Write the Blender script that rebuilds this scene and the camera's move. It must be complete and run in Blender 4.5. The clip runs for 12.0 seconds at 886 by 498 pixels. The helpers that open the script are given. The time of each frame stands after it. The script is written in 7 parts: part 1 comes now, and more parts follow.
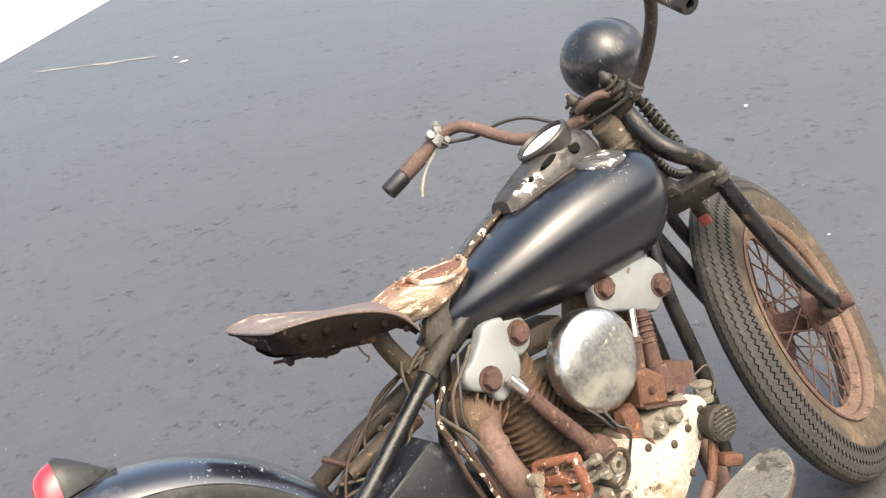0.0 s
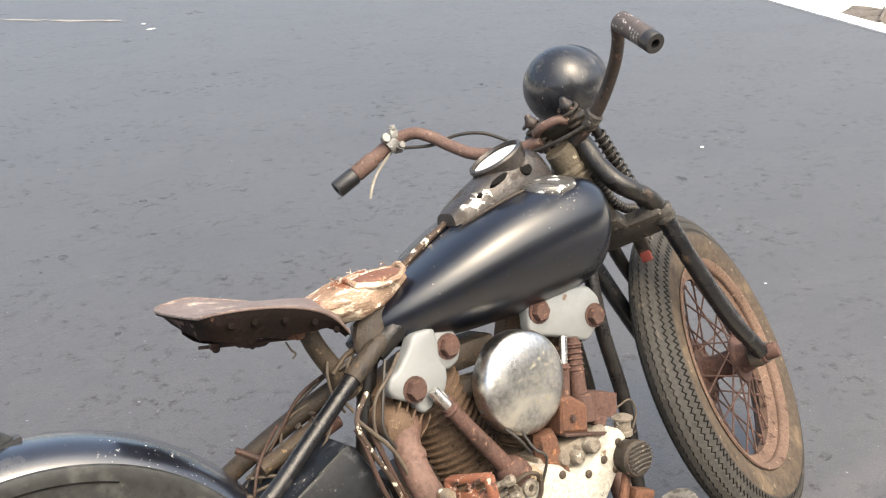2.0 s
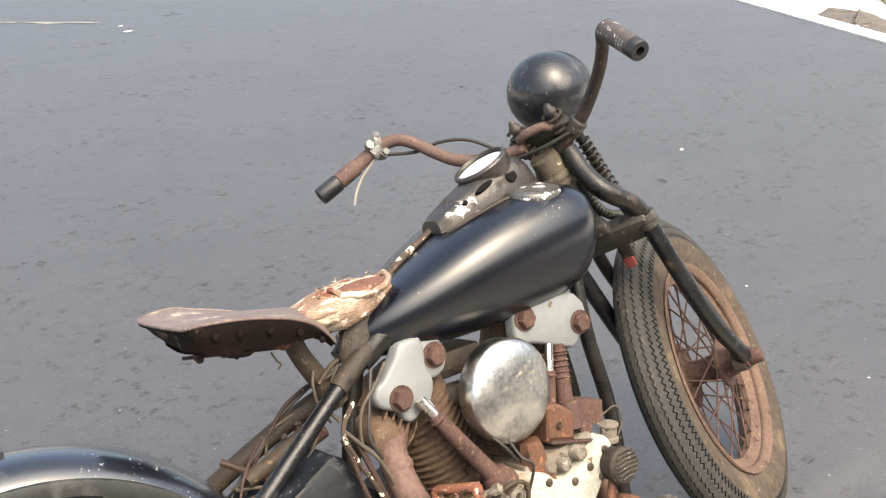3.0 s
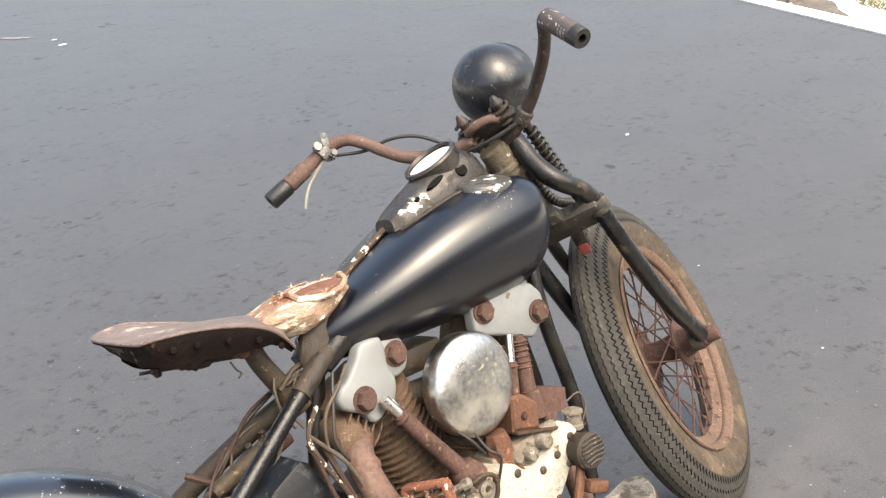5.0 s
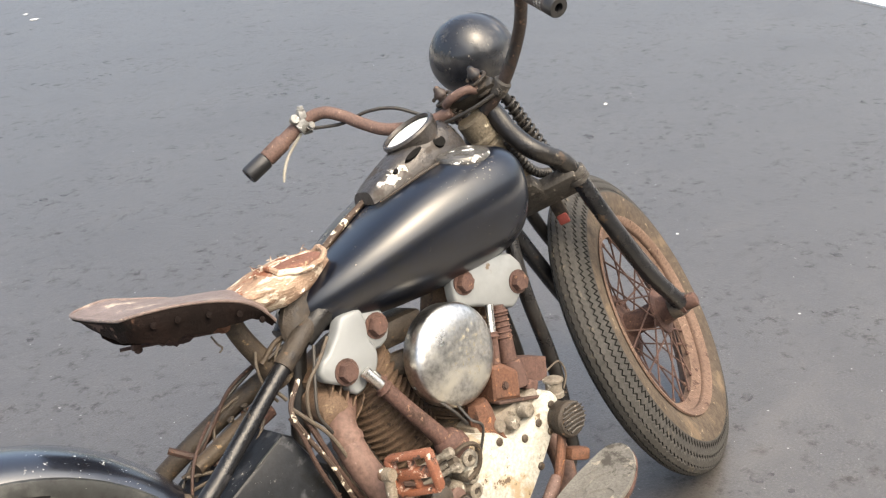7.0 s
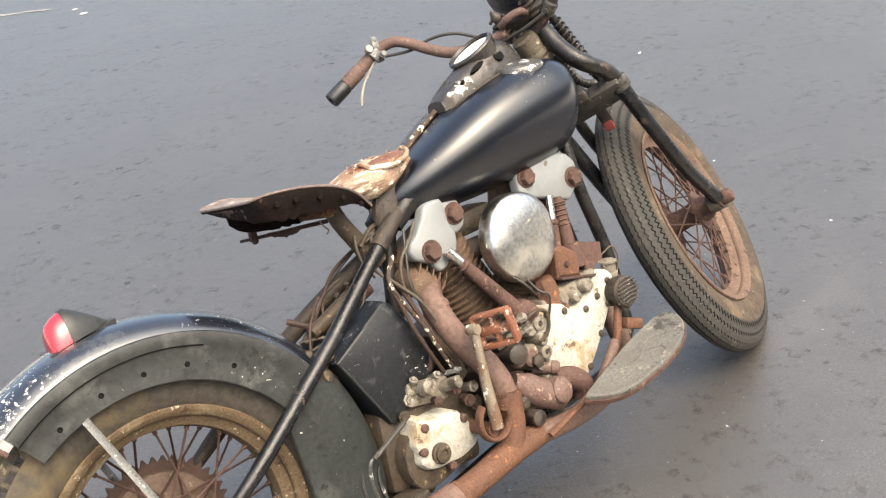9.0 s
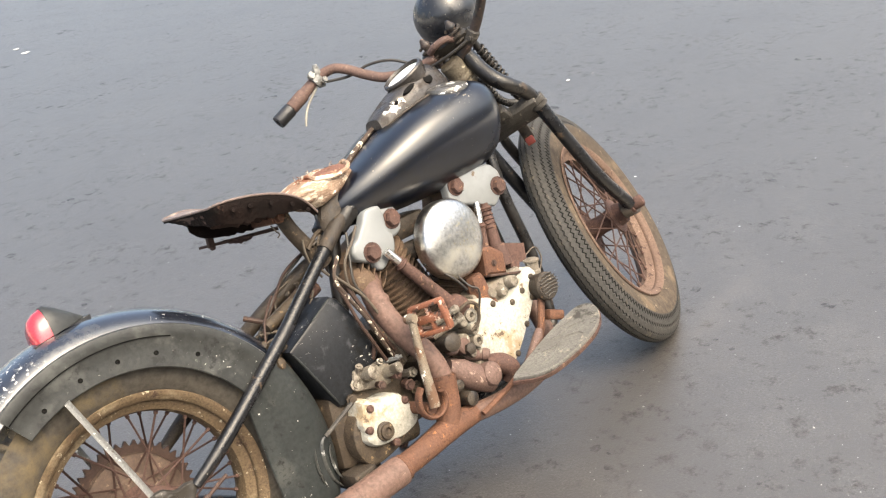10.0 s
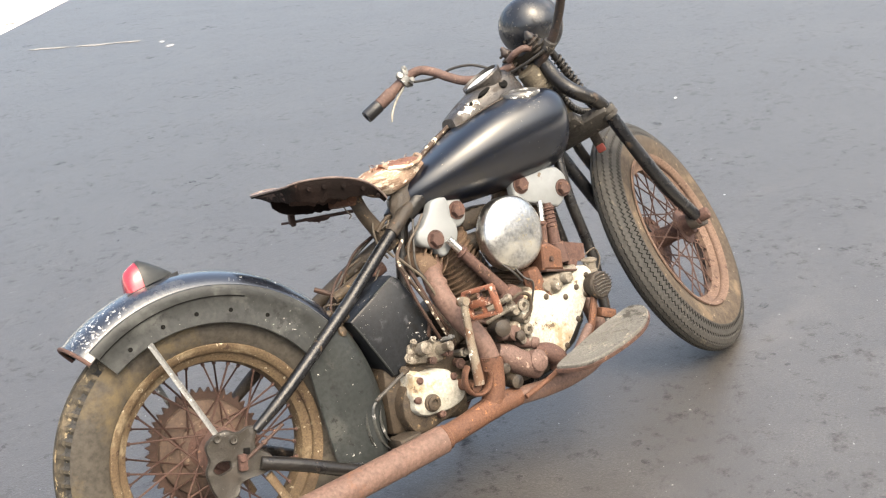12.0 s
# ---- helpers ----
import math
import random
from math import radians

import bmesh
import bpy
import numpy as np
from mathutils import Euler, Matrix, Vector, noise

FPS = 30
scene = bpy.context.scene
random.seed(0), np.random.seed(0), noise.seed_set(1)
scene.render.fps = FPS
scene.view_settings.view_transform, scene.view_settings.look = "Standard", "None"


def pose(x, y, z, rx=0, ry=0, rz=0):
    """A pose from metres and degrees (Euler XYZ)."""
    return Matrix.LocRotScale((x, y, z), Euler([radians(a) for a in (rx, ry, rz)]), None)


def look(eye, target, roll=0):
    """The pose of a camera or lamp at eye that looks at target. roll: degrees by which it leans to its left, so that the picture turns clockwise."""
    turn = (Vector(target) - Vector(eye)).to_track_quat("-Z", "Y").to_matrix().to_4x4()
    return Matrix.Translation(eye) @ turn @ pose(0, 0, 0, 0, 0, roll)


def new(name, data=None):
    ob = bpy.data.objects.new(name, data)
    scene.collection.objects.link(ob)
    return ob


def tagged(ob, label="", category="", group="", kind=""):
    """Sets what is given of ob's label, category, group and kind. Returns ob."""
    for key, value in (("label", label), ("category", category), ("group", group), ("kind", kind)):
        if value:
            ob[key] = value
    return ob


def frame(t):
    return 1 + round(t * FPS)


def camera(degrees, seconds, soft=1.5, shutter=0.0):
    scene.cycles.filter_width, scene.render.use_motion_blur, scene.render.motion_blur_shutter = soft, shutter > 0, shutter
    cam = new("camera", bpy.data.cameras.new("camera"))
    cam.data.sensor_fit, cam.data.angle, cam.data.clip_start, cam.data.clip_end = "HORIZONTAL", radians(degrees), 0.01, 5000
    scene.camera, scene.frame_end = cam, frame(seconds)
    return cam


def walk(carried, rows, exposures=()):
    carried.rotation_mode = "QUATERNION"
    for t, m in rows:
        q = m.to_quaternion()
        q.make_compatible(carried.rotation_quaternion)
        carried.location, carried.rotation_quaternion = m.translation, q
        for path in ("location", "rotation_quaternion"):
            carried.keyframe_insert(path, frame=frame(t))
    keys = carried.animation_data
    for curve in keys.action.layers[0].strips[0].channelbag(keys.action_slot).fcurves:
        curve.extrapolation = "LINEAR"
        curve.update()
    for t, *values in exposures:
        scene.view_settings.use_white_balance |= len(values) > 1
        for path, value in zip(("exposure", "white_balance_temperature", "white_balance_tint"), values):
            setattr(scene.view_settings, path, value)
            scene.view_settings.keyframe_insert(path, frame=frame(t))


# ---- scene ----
cam = camera(49.3, 12.0, 1.2)
PATH = [
    (0, (-0.133, -1.125, 1.387), (0.837, 0.462, 0.651), -9.8),
    (0.5, (-0.124, -1.134, 1.381), (0.759, 0.496, 0.632), -7.4),
    (1, (-0.128, -1.129, 1.384), (0.792, 0.476, 0.623), -4.9),
    (1.5, (-0.132, -1.123, 1.389), (0.852, 0.439, 0.619), -1.8),
    (2, (-0.119, -1.126, 1.392), (0.941, 0.401, 0.653), -1.6),
    (2.5, (-0.125, -1.113, 1.397), (0.909, 0.425, 0.646), -1.9),
    (3, (-0.121, -1.111, 1.401), (0.974, 0.391, 0.663), -1.4),
    (3.5, (-0.117, -1.113, 1.403), (1.017, 0.36, 0.665), -2.0),
    (5.3, (-0.123, -1.105, 1.399), (1.043, 0.336, 0.649), -3.9),
    (5.5, (-0.13, -1.107, 1.404), (1.006, 0.359, 0.654), -4.6),
    (6, (-0.132, -1.087, 1.405), (0.977, 0.395, 0.647), -4.3),
    (6.5, (-0.131, -1.096, 1.406), (0.989, 0.372, 0.636), -4.1),
    (7, (-0.121, -1.109, 1.399), (1.061, 0.29, 0.595), -4.1),
    (7.2, (-0.122, -1.123, 1.401), (1.062, 0.268, 0.587), -4.4),
    (8.8, (-0.303, -1.296, 1.371), (0.817, 0.144, 0.552), -7.5),
    (9, (-0.38, -1.303, 1.359), (0.73, 0.14, 0.531), -8.1),
    (9.5, (-0.493, -1.375, 1.372), (0.638, 0.049, 0.538), -9.4),
    (10, (-0.521, -1.493, 1.386), (0.695, -0.109, 0.606), -8.2),
    (10.5, (-0.51, -1.653, 1.373), (0.66, -0.21, 0.634), -8.1),
    (11, (-0.523, -1.708, 1.379), (0.54, -0.191, 0.624), -9.0),
    (11.5, (-0.53, -1.699, 1.381), (0.463, -0.131, 0.636), -8.9),
    (12, (-0.531, -1.719, 1.391), (0.503, -0.171, 0.662), -6.7),
]
walk(cam, [(t, look(eye, target, roll)) for t, eye, target, roll in PATH],
     exposures=[(0.0, 2.14, 7250, 5.4), (1.5, 2.05, 7250, 5.4), (6.5, 2.04, 7250, 5.4), (9.5, 2.15, 7250, 4.8), (12.0, 2.26, 7250, 4.8)])

# ---- world and light ----
SUN_EL, SUN_AZ = 58.0, 272.0          # degrees; azimuth counted from +x towards +y
world = bpy.data.worlds.new("sky")
scene.world = world
world.use_nodes = True
wn = world.node_tree
sky = wn.nodes.new("ShaderNodeTexSky")
sky.sky_type, sky.sun_disc = "NISHITA", False
sky.sun_elevation, sky.sun_rotation = radians(SUN_EL), radians(90 - SUN_AZ)
sky.air_density, sky.dust_density, sky.ozone_density = 0.75, 7.0, 0.9
wn.links.new(sky.outputs[0], wn.nodes["Background"].inputs[0])
wn.nodes["Background"].inputs[1].default_value = 0.15

sun = new("sun", bpy.data.lights.new("sun", "SUN"))
sun.data.energy, sun.data.angle, sun.data.color = 0.50, radians(92), (0.88, 0.945, 1.0)
sd = Vector((math.cos(radians(SUN_EL)) * math.cos(radians(SUN_AZ)), math.cos(radians(SUN_EL)) * math.sin(radians(SUN_AZ)), math.sin(radians(SUN_EL))))
sun.matrix_world = look(sd * 20, (0, 0, 0))


# ---- materials ----
def surface(name, base, base2, scale=6.0, rough=0.6, rough2=None, metal=0.0, spots=(), bump=(60.0, 0.2), coat=0.0, stretch=(1, 1, 1), spec=0.5, grain=1.0):
    """Two mixed tones, then spots (colour, scale, threshold, softness, roughness, metal and, for spots in flocks, the flocks' scale; for wear
    about one place, 0 and then its centre and reach), and a fine relief."""
    m = bpy.data.materials.new(name)
    m.use_nodes = True
    nt = m.node_tree
    b = nt.nodes["Principled BSDF"]
    link = nt.links.new
    co = nt.nodes.new("ShaderNodeTexCoord")
    mp = nt.nodes.new("ShaderNodeMapping")
    mp.inputs["Scale"].default_value = stretch
    link(co.outputs["Object"], mp.inputs[0])

    def noise_at(sc, detail=6.0, rgh=0.6):
        n = nt.nodes.new("ShaderNodeTexNoise")
        n.inputs["Scale"].default_value, n.inputs["Detail"].default_value, n.inputs["Roughness"].default_value = sc, detail, rgh
        link(mp.outputs[0], n.inputs["Vector"])
        return n.outputs[0]

    def ramp(src, lo, hi):
        r = nt.nodes.new("ShaderNodeMapRange")
        r.inputs[1].default_value, r.inputs[2].default_value = lo, hi
        link(src, r.inputs[0])
        return r.outputs[0]

    def mix(fac, a, c):
        x = nt.nodes.new("ShaderNodeMix")
        x.data_type = "RGBA"
        link(fac, x.inputs[0])
        for val, sock in ((a, x.inputs[6]), (c, x.inputs[7])):
            if isinstance(val, tuple):
                sock.default_value = (*val, 1.0) if len(val) == 3 else val
            else:
                link(val, sock)
        return x.outputs[2]

    def fmix(fac, a, c):
        x = nt.nodes.new("ShaderNodeMix")
        link(fac, x.inputs[0])
        for val, sock in ((a, x.inputs[2]), (c, x.inputs[3])):
            if isinstance(val, (int, float)):
                sock.default_value = val
            else:
                link(val, sock)
        return x.outputs[0]

    big = ramp(noise_at(scale), 0.32, 0.68)
    col = mix(big, base, base2)
    col = mix(ramp(noise_at(scale * 14, 5.0), 0.38, 0.68), col, tuple(0.5 * (p + q) * (1 - 0.42 * grain) for p, q in zip(base, base2)))
    ro = fmix(big, rough, rough if rough2 is None else rough2)
    me = None
    for c, sc, th, soft, r2, m2, *flock in spots:
        f = ramp(noise_at(sc, 8.0, 0.68), th, th + soft)
        if flock:
            if flock[0]:
                where = ramp(noise_at(flock[0], 3.0), 0.52, 0.60)
            else:
                far = nt.nodes.new("ShaderNodeVectorMath")
                far.operation = "DISTANCE"
                link(mp.outputs[0], far.inputs[0])
                far.inputs[1].default_value = flock[1]
                where = ramp(far.outputs[1], flock[2], flock[2] * 0.6)
            x = nt.nodes.new("ShaderNodeMath")
            x.operation = "MULTIPLY"
            link(f, x.inputs[0])
            link(where, x.inputs[1])
            f = x.outputs[0]
        col = mix(f, col, c)
        ro = fmix(f, ro, r2)
        me = fmix(f, metal if me is None else me, m2)
    link(col, b.inputs["Base Color"])
    link(ro, b.inputs["Roughness"])
    if me is None:
        b.inputs["Metallic"].default_value = metal
    else:
        link(me, b.inputs["Metallic"])
    b.inputs["Coat Weight"].default_value = coat
    b.inputs["Specular IOR Level"].default_value = spec
    b.inputs["Coat Roughness"].default_value = 0.20
    if bump[1]:
        bp = nt.nodes.new("ShaderNodeBump")
        bp.inputs["Strength"].default_value, bp.inputs["Distance"].default_value = bump[1], 0.004
        link(noise_at(bump[0], 8.0, 0.65), bp.inputs["Height"])
        link(bp.outputs[0], b.inputs["Normal"])
    return m


RUST, RUST_DK, RUST_OR = (0.092, 0.051, 0.041), (0.036, 0.021, 0.016), (0.17, 0.062, 0.024)
CHIP, DIRT, PALE = (0.42, 0.41, 0.38), (0.055, 0.036, 0.022), (0.26, 0.23, 0.18)
# blue in the base stands in for sky mirrored by the black paint
BLACK_PAINT = surface("worn_black_paint", (0.0019, 0.0035, 0.0082), (0.0027, 0.0042, 0.0086), 4, 0.25, 0.33,
                      spots=((PALE, 150, 0.665, 0.02, 0.7, 0.0, 8), (PALE, 150, 0.60, 0.02, 0.7, 0.0, 0, (0.985, -0.115, 0.845), 0.045), ((0.05, 0.028, 0.018), 9, 0.74, 0.03, 0.8, 0.0), ((0.0045, 0.0050, 0.0060), 7, 0.60, 0.14, 0.30, 0.0), ((0.030, 0.028, 0.022), 26, 0.665, 0.03, 0.5, 0.0, 5)), bump=(14, 0.05), coat=0.34, spec=0.46)
FENDER_PAINT = surface("chipped_black_paint", (0.005, 0.0068, 0.0115), (0.008, 0.0095, 0.0140), 6, 0.20, 0.28,
                       spots=((CHIP, 110, 0.585, 0.02, 0.7, 0.0, 0, (-0.135, -0.060, 0.650), 0.075), (CHIP, 90, 0.590, 0.02, 0.7, 0.0, 0, (-0.185, -0.030, 0.640), 0.06), (CHIP, 140, 0.635, 0.02, 0.7, 0.0, 0, (0.200, -0.075, 0.600), 0.10),
                              (CHIP, 110, 0.690, 0.015, 0.7, 0.0), ((0.09, 0.05, 0.03), 10, 0.700, 0.03, 0.85, 0.0), ((0.035, 0.035, 0.034), 7, 0.56, 0.10, 0.42, 0.0)), bump=(18, 0.06), coat=1.0, spec=0.7)
DULL_BLACK = surface("dull_dusty_black_paint", (0.017, 0.0185, 0.0185), (0.032, 0.0335, 0.032), 6, 0.36, 0.50,
                     spots=((CHIP, 130, 0.630, 0.02, 0.8, 0.0, 0, (0.185, -0.09, 0.535), 0.045), (CHIP, 130, 0.635, 0.02, 0.8, 0.0, 0, (0.255, -0.09, 0.500), 0.06), (CHIP, 120, 0.690, 0.015, 0.8, 0.0), (DIRT, 10, 0.66, 0.08, 0.9, 0.0),
                            ((0.050, 0.052, 0.049), 15, 0.56, 0.14, 0.7, 0.0), ((0.010, 0.010, 0.010), 28, 0.58, 0.06, 0.5, 0.0)), bump=(16, 0.35), spec=0.36)
PANEL_GREY = surface("worn_grey_green_black_paint", (0.017, 0.0195, 0.0195), (0.028, 0.0310, 0.0305), 7, 0.36, 0.50,
                     spots=(((0.045, 0.047, 0.043), 13, 0.56, 0.12, 0.6, 0.0), ((0.008, 0.008, 0.008), 26, 0.57, 0.07, 0.5, 0.0), (CHIP, 90, 0.675, 0.012, 0.7, 0.0), (CHIP, 110, 0.620, 0.02, 0.7, 0.0, 0, (0.262, -0.09, 0.190), 0.05)), bump=(20, 0.35), spec=0.28)
LAMP_PAINT = surface("dusty_black_lamp_paint", (0.009, 0.011, 0.015), (0.018, 0.018, 0.020), 8, 0.24, 0.36,
                     spots=((PALE, 70, 0.668, 0.015, 0.7, 0.0), ((0.052, 0.050, 0.048), 16, 0.53, 0.10, 0.45, 0.0), ((0.075, 0.072, 0.068), 60, 0.62, 0.04, 0.6, 0.0, 0, (1.17, 0.0, 1.11), 0.10)), bump=(24, 0.1))
# lighter base and pale spots paint the highlights on the embossing
CRESCENT = surface("black_paint_with_highlights", (0.026, 0.027, 0.026), (0.050, 0.050, 0.046), 14, 0.22, 0.36,
                   spots=(((0.34, 0.34, 0.32), 40, 0.585, 0.04, 0.4, 0.2),), bump=(30, 0.2))
OIL_BLACK = surface("scratched_black_tin", (0.0068, 0.0080, 0.0102), (0.0112, 0.0126, 0.0150), 9, 0.36, 0.48,
                    spots=((DIRT, 12, 0.66, 0.06, 0.85, 0.0), ((0.032, 0.034, 0.038), 24, 0.56, 0.08, 0.5, 0.0), ((0.004, 0.004, 0.004), 15, 0.58, 0.06, 0.5, 0.0), (CHIP, 95, 0.690, 0.012, 0.7, 0.0), (CHIP, 110, 0.625, 0.02, 0.7, 0.0, 0, (0.530, -0.09, 0.410), 0.05),
                           (CHIP, 120, 0.635, 0.02, 0.7, 0.0, 0, (0.400, -0.09, 0.495), 0.06)), bump=(26, 0.3), spec=0.26)
FRAME_PAINT = surface("greasy_black_tube_paint", (0.006, 0.006, 0.007), (0.018, 0.016, 0.014), 16, 0.22, 0.40,
                      spots=(((0.055, 0.040, 0.030), 22, 0.60, 0.06, 0.75, 0.0), ((0.13, 0.110, 0.085), 46, 0.650, 0.03, 0.6, 0.0)), bump=(50, 0.5), spec=0.34)
BLACK_TUBE = surface("glossy_black_tube_paint", (0.005, 0.0055, 0.007), (0.010, 0.0105, 0.012), 14, 0.20, 0.34,
                     spots=((CHIP, 90, 0.685, 0.015, 0.7, 0.0), (DIRT, 22, 0.64, 0.05, 0.85, 0.0), ((0.020, 0.020, 0.022), 30, 0.60, 0.08, 0.5, 0.0)), bump=(50, 0.45), spec=0.36)
GREASE = surface("brown_grease_and_dust", (0.036, 0.026, 0.018), (0.066, 0.049, 0.033), 16, 0.75, 0.5,
                 spots=(((0.018, 0.014, 0.011), 24, 0.54, 0.10, 0.5, 0.0), ((0.17, 0.12, 0.07), 50, 0.60, 0.05, 0.9, 0.0)), bump=(110, 0.6), spec=0.3)
DARK_GREASE = surface("black_oily_grime", (0.024, 0.019, 0.015), (0.050, 0.038, 0.027), 18, 0.55, 0.75,
                      spots=(((0.010, 0.008, 0.007), 30, 0.55, 0.10, 0.4, 0.0), ((0.12, 0.075, 0.045), 45, 0.61, 0.05, 0.9, 0.0)), bump=(110, 0.6), spec=0.35)
FIN_DUST = surface("dusty_cast_iron", (0.118, 0.080, 0.054), (0.082, 0.053, 0.036), 20, 0.85, 0.75,
                   spots=(((0.024, 0.017, 0.012), 35, 0.58, 0.08, 0.7, 0.0), ((0.16, 0.12, 0.075), 60, 0.60, 0.06, 0.9, 0.0)), bump=(130, 0.5), spec=0.2)
RUST_MAT = surface("brown_rust", RUST, (0.066, 0.038, 0.031), 14, 0.82, 0.68,
                   spots=((RUST_DK, 22, 0.57, 0.08, 0.85, 0.0), ((0.16, 0.095, 0.065), 70, 0.60, 0.05, 0.9, 0.0)), bump=(140, 0.5), spec=0.25)
DARK_RUST = surface("dark_brown_rust", (0.060, 0.034, 0.026), (0.040, 0.024, 0.019), 16, 0.7, 0.55,
                    spots=((RUST_DK, 25, 0.55, 0.08, 0.7, 0.0), ((0.14, 0.08, 0.055), 80, 0.62, 0.04, 0.9, 0.0)), bump=(140, 0.5), spec=0.28)
RUST_ORANGE = surface("orange_rust", (0.128, 0.061, 0.037), (0.088, 0.045, 0.031), 15, 0.82, 0.7,
                      spots=((RUST_DK, 28, 0.58, 0.07, 0.85, 0.0), ((0.23, 0.105, 0.05), 70, 0.61, 0.04, 0.9, 0.0)), bump=(150, 0.45), spec=0.22)
PEDAL_ORANGE = surface("orange_pedal_paint", (0.22, 0.078, 0.038), (0.14, 0.052, 0.030), 30, 0.5, 0.65,
                       spots=((RUST_DK, 45, 0.55, 0.05, 0.8, 0.0), ((0.45, 0.34, 0.27), 70, 0.585, 0.03, 0.6, 0.0)), bump=(120, 0.3))
PIPE_RUST = surface("rusted_exhaust_steel", (0.140, 0.086, 0.068), (0.106, 0.064, 0.051), 9, 0.72, 0.6,
                    spots=(((0.145, 0.066, 0.036), 8, 0.58, 0.10, 0.85, 0.0), (RUST_DK, 30, 0.66, 0.05, 0.9, 0.0), ((0.18, 0.125, 0.10), 60, 0.63, 0.06, 0.85, 0.0)), bump=(110, 0.35), spec=0.28)
RIM_RUST = surface("tan_dusty_rusted_rim", (0.128, 0.093, 0.056), (0.088, 0.058, 0.036), 18, 0.85, 0.7,
                   spots=((RUST_DK, 25, 0.59, 0.07, 0.9, 0.0), ((0.20, 0.16, 0.105), 12, 0.56, 0.12, 0.9, 0.0), ((0.34, 0.30, 0.22), 70, 0.615, 0.03, 0.9, 0.0)), bump=(120, 0.4), spec=0.2)
WHEEL_PINK = surface("faded_rusted_rim_paint", (0.150, 0.100, 0.076), (0.092, 0.059, 0.045), 14, 0.82, 0.72,
                     spots=((RUST_DK, 30, 0.58, 0.07, 0.9, 0.0), ((0.27, 0.21, 0.16), 55, 0.62, 0.05, 0.9, 0.0)), bump=(120, 0.35), spec=0.2)
ALU_PAINT = surface("grey_silver_paint", (0.205, 0.217, 0.220), (0.150, 0.158, 0.160), 4, 0.38, 0.52, metal=0.15,
                    spots=(((0.10, 0.07, 0.045), 20, 0.65, 0.04, 0.8, 0.0),), bump=(12, 0.2), grain=0.25)
CREAM_PAINT = surface("cream_painted_cast_metal", (0.40, 0.394, 0.352), (0.30, 0.285, 0.240), 9, 0.42, 0.52,
                      spots=(((0.24, 0.185, 0.115), 11, 0.54, 0.08, 0.8, 0.0), ((0.08, 0.055, 0.036), 22, 0.605, 0.03, 0.9, 0.0), ((0.05, 0.036, 0.026), 60, 0.64, 0.02, 0.9, 0.0)), bump=(34, 0.5))
DIRTY_ALU = surface("oily_dirty_aluminium", (0.235, 0.215, 0.178), (0.125, 0.098, 0.072), 20, 0.55, 0.7, metal=0.2,
                    spots=(((0.04, 0.03, 0.02), 24, 0.53, 0.08, 0.8, 0.0), ((0.45, 0.43, 0.37), 38, 0.61, 0.04, 0.6, 0.0)), bump=(90, 0.5))
CHROME_OLD = surface("pitted_dull_chrome", (0.60, 0.592, 0.57), (0.52, 0.51, 0.485), 9, 0.27, 0.34, metal=1.0,
                     spots=(((0.54, 0.52, 0.46), 10, 0.56, 0.10, 0.38, 0.9), ((0.46, 0.41, 0.29), 130, 0.545, 0.08, 0.5, 0.8, 0, (0.850, -0.138, 0.545), 0.066), ((0.50, 0.48, 0.42), 140, 0.665, 0.03, 0.5, 0.8)), bump=(120, 0.10))
CHROME = surface("worn_bright_steel", (0.75, 0.75, 0.74), (0.62, 0.61, 0.58), 20, 0.2, 0.36, metal=1.0,
                 spots=(((0.12, 0.075, 0.045), 40, 0.62, 0.05, 0.8, 0.0),), bump=(120, 0.1))
PEELED = surface("peeled_silver_and_rust", (0.22, 0.185, 0.14), (0.15, 0.115, 0.082), 25, 0.5, 0.65, metal=0.2,
                 spots=(((0.10, 0.055, 0.033), 34, 0.50, 0.03, 0.9, 0.0), ((0.62, 0.60, 0.53), 60, 0.61, 0.02, 0.5, 0.1)), bump=(90, 0.4))
STRUT_MAT = surface("scuffed_galvanised_steel", (0.24, 0.24, 0.23), (0.16, 0.16, 0.15), 20, 0.45, 0.6, metal=0.4,
                    spots=(((0.55, 0.55, 0.53), 90, 0.60, 0.03, 0.5, 0.3), ((0.06, 0.048, 0.036), 50, 0.60, 0.05, 0.8, 0.0)), bump=(100, 0.3))
DRUM = surface("tan_brown_drum_rust", (0.094, 0.060, 0.042), (0.066, 0.042, 0.031), 12, 0.85, 0.75,
               spots=((RUST_DK, 30, 0.60, 0.06, 0.9, 0.0), ((0.19, 0.14, 0.10), 60, 0.61, 0.05, 0.9, 0.0)), bump=(110, 0.35))
BAR_RUST = surface("faded_pinkish_rust", (0.128, 0.080, 0.066), (0.088, 0.054, 0.044), 14, 0.75, 0.6,
                   spots=((RUST_DK, 26, 0.60, 0.07, 0.8, 0.0), ((0.26, 0.19, 0.15), 60, 0.61, 0.05, 0.85, 0.0)), bump=(120, 0.4), spec=0.3)
TAN_GREASE = surface("tan_grease", (0.125, 0.105, 0.075), (0.075, 0.060, 0.042), 18, 0.6, 0.75,
                     spots=(((0.045, 0.034, 0.024), 30, 0.57, 0.06, 0.8, 0.0), ((0.30, 0.27, 0.20), 50, 0.62, 0.04, 0.7, 0.0)), bump=(90, 0.6), spec=0.3)
PLATE = surface("greasy_grey_forging", (0.047, 0.042, 0.035), (0.027, 0.023, 0.019), 26, 0.34, 0.5, metal=0.3,
                spots=(((0.028, 0.022, 0.017), 30, 0.56, 0.07, 0.7, 0.0), ((0.30, 0.29, 0.26), 90, 0.66, 0.03, 0.4, 0.3)), bump=(60, 0.6))
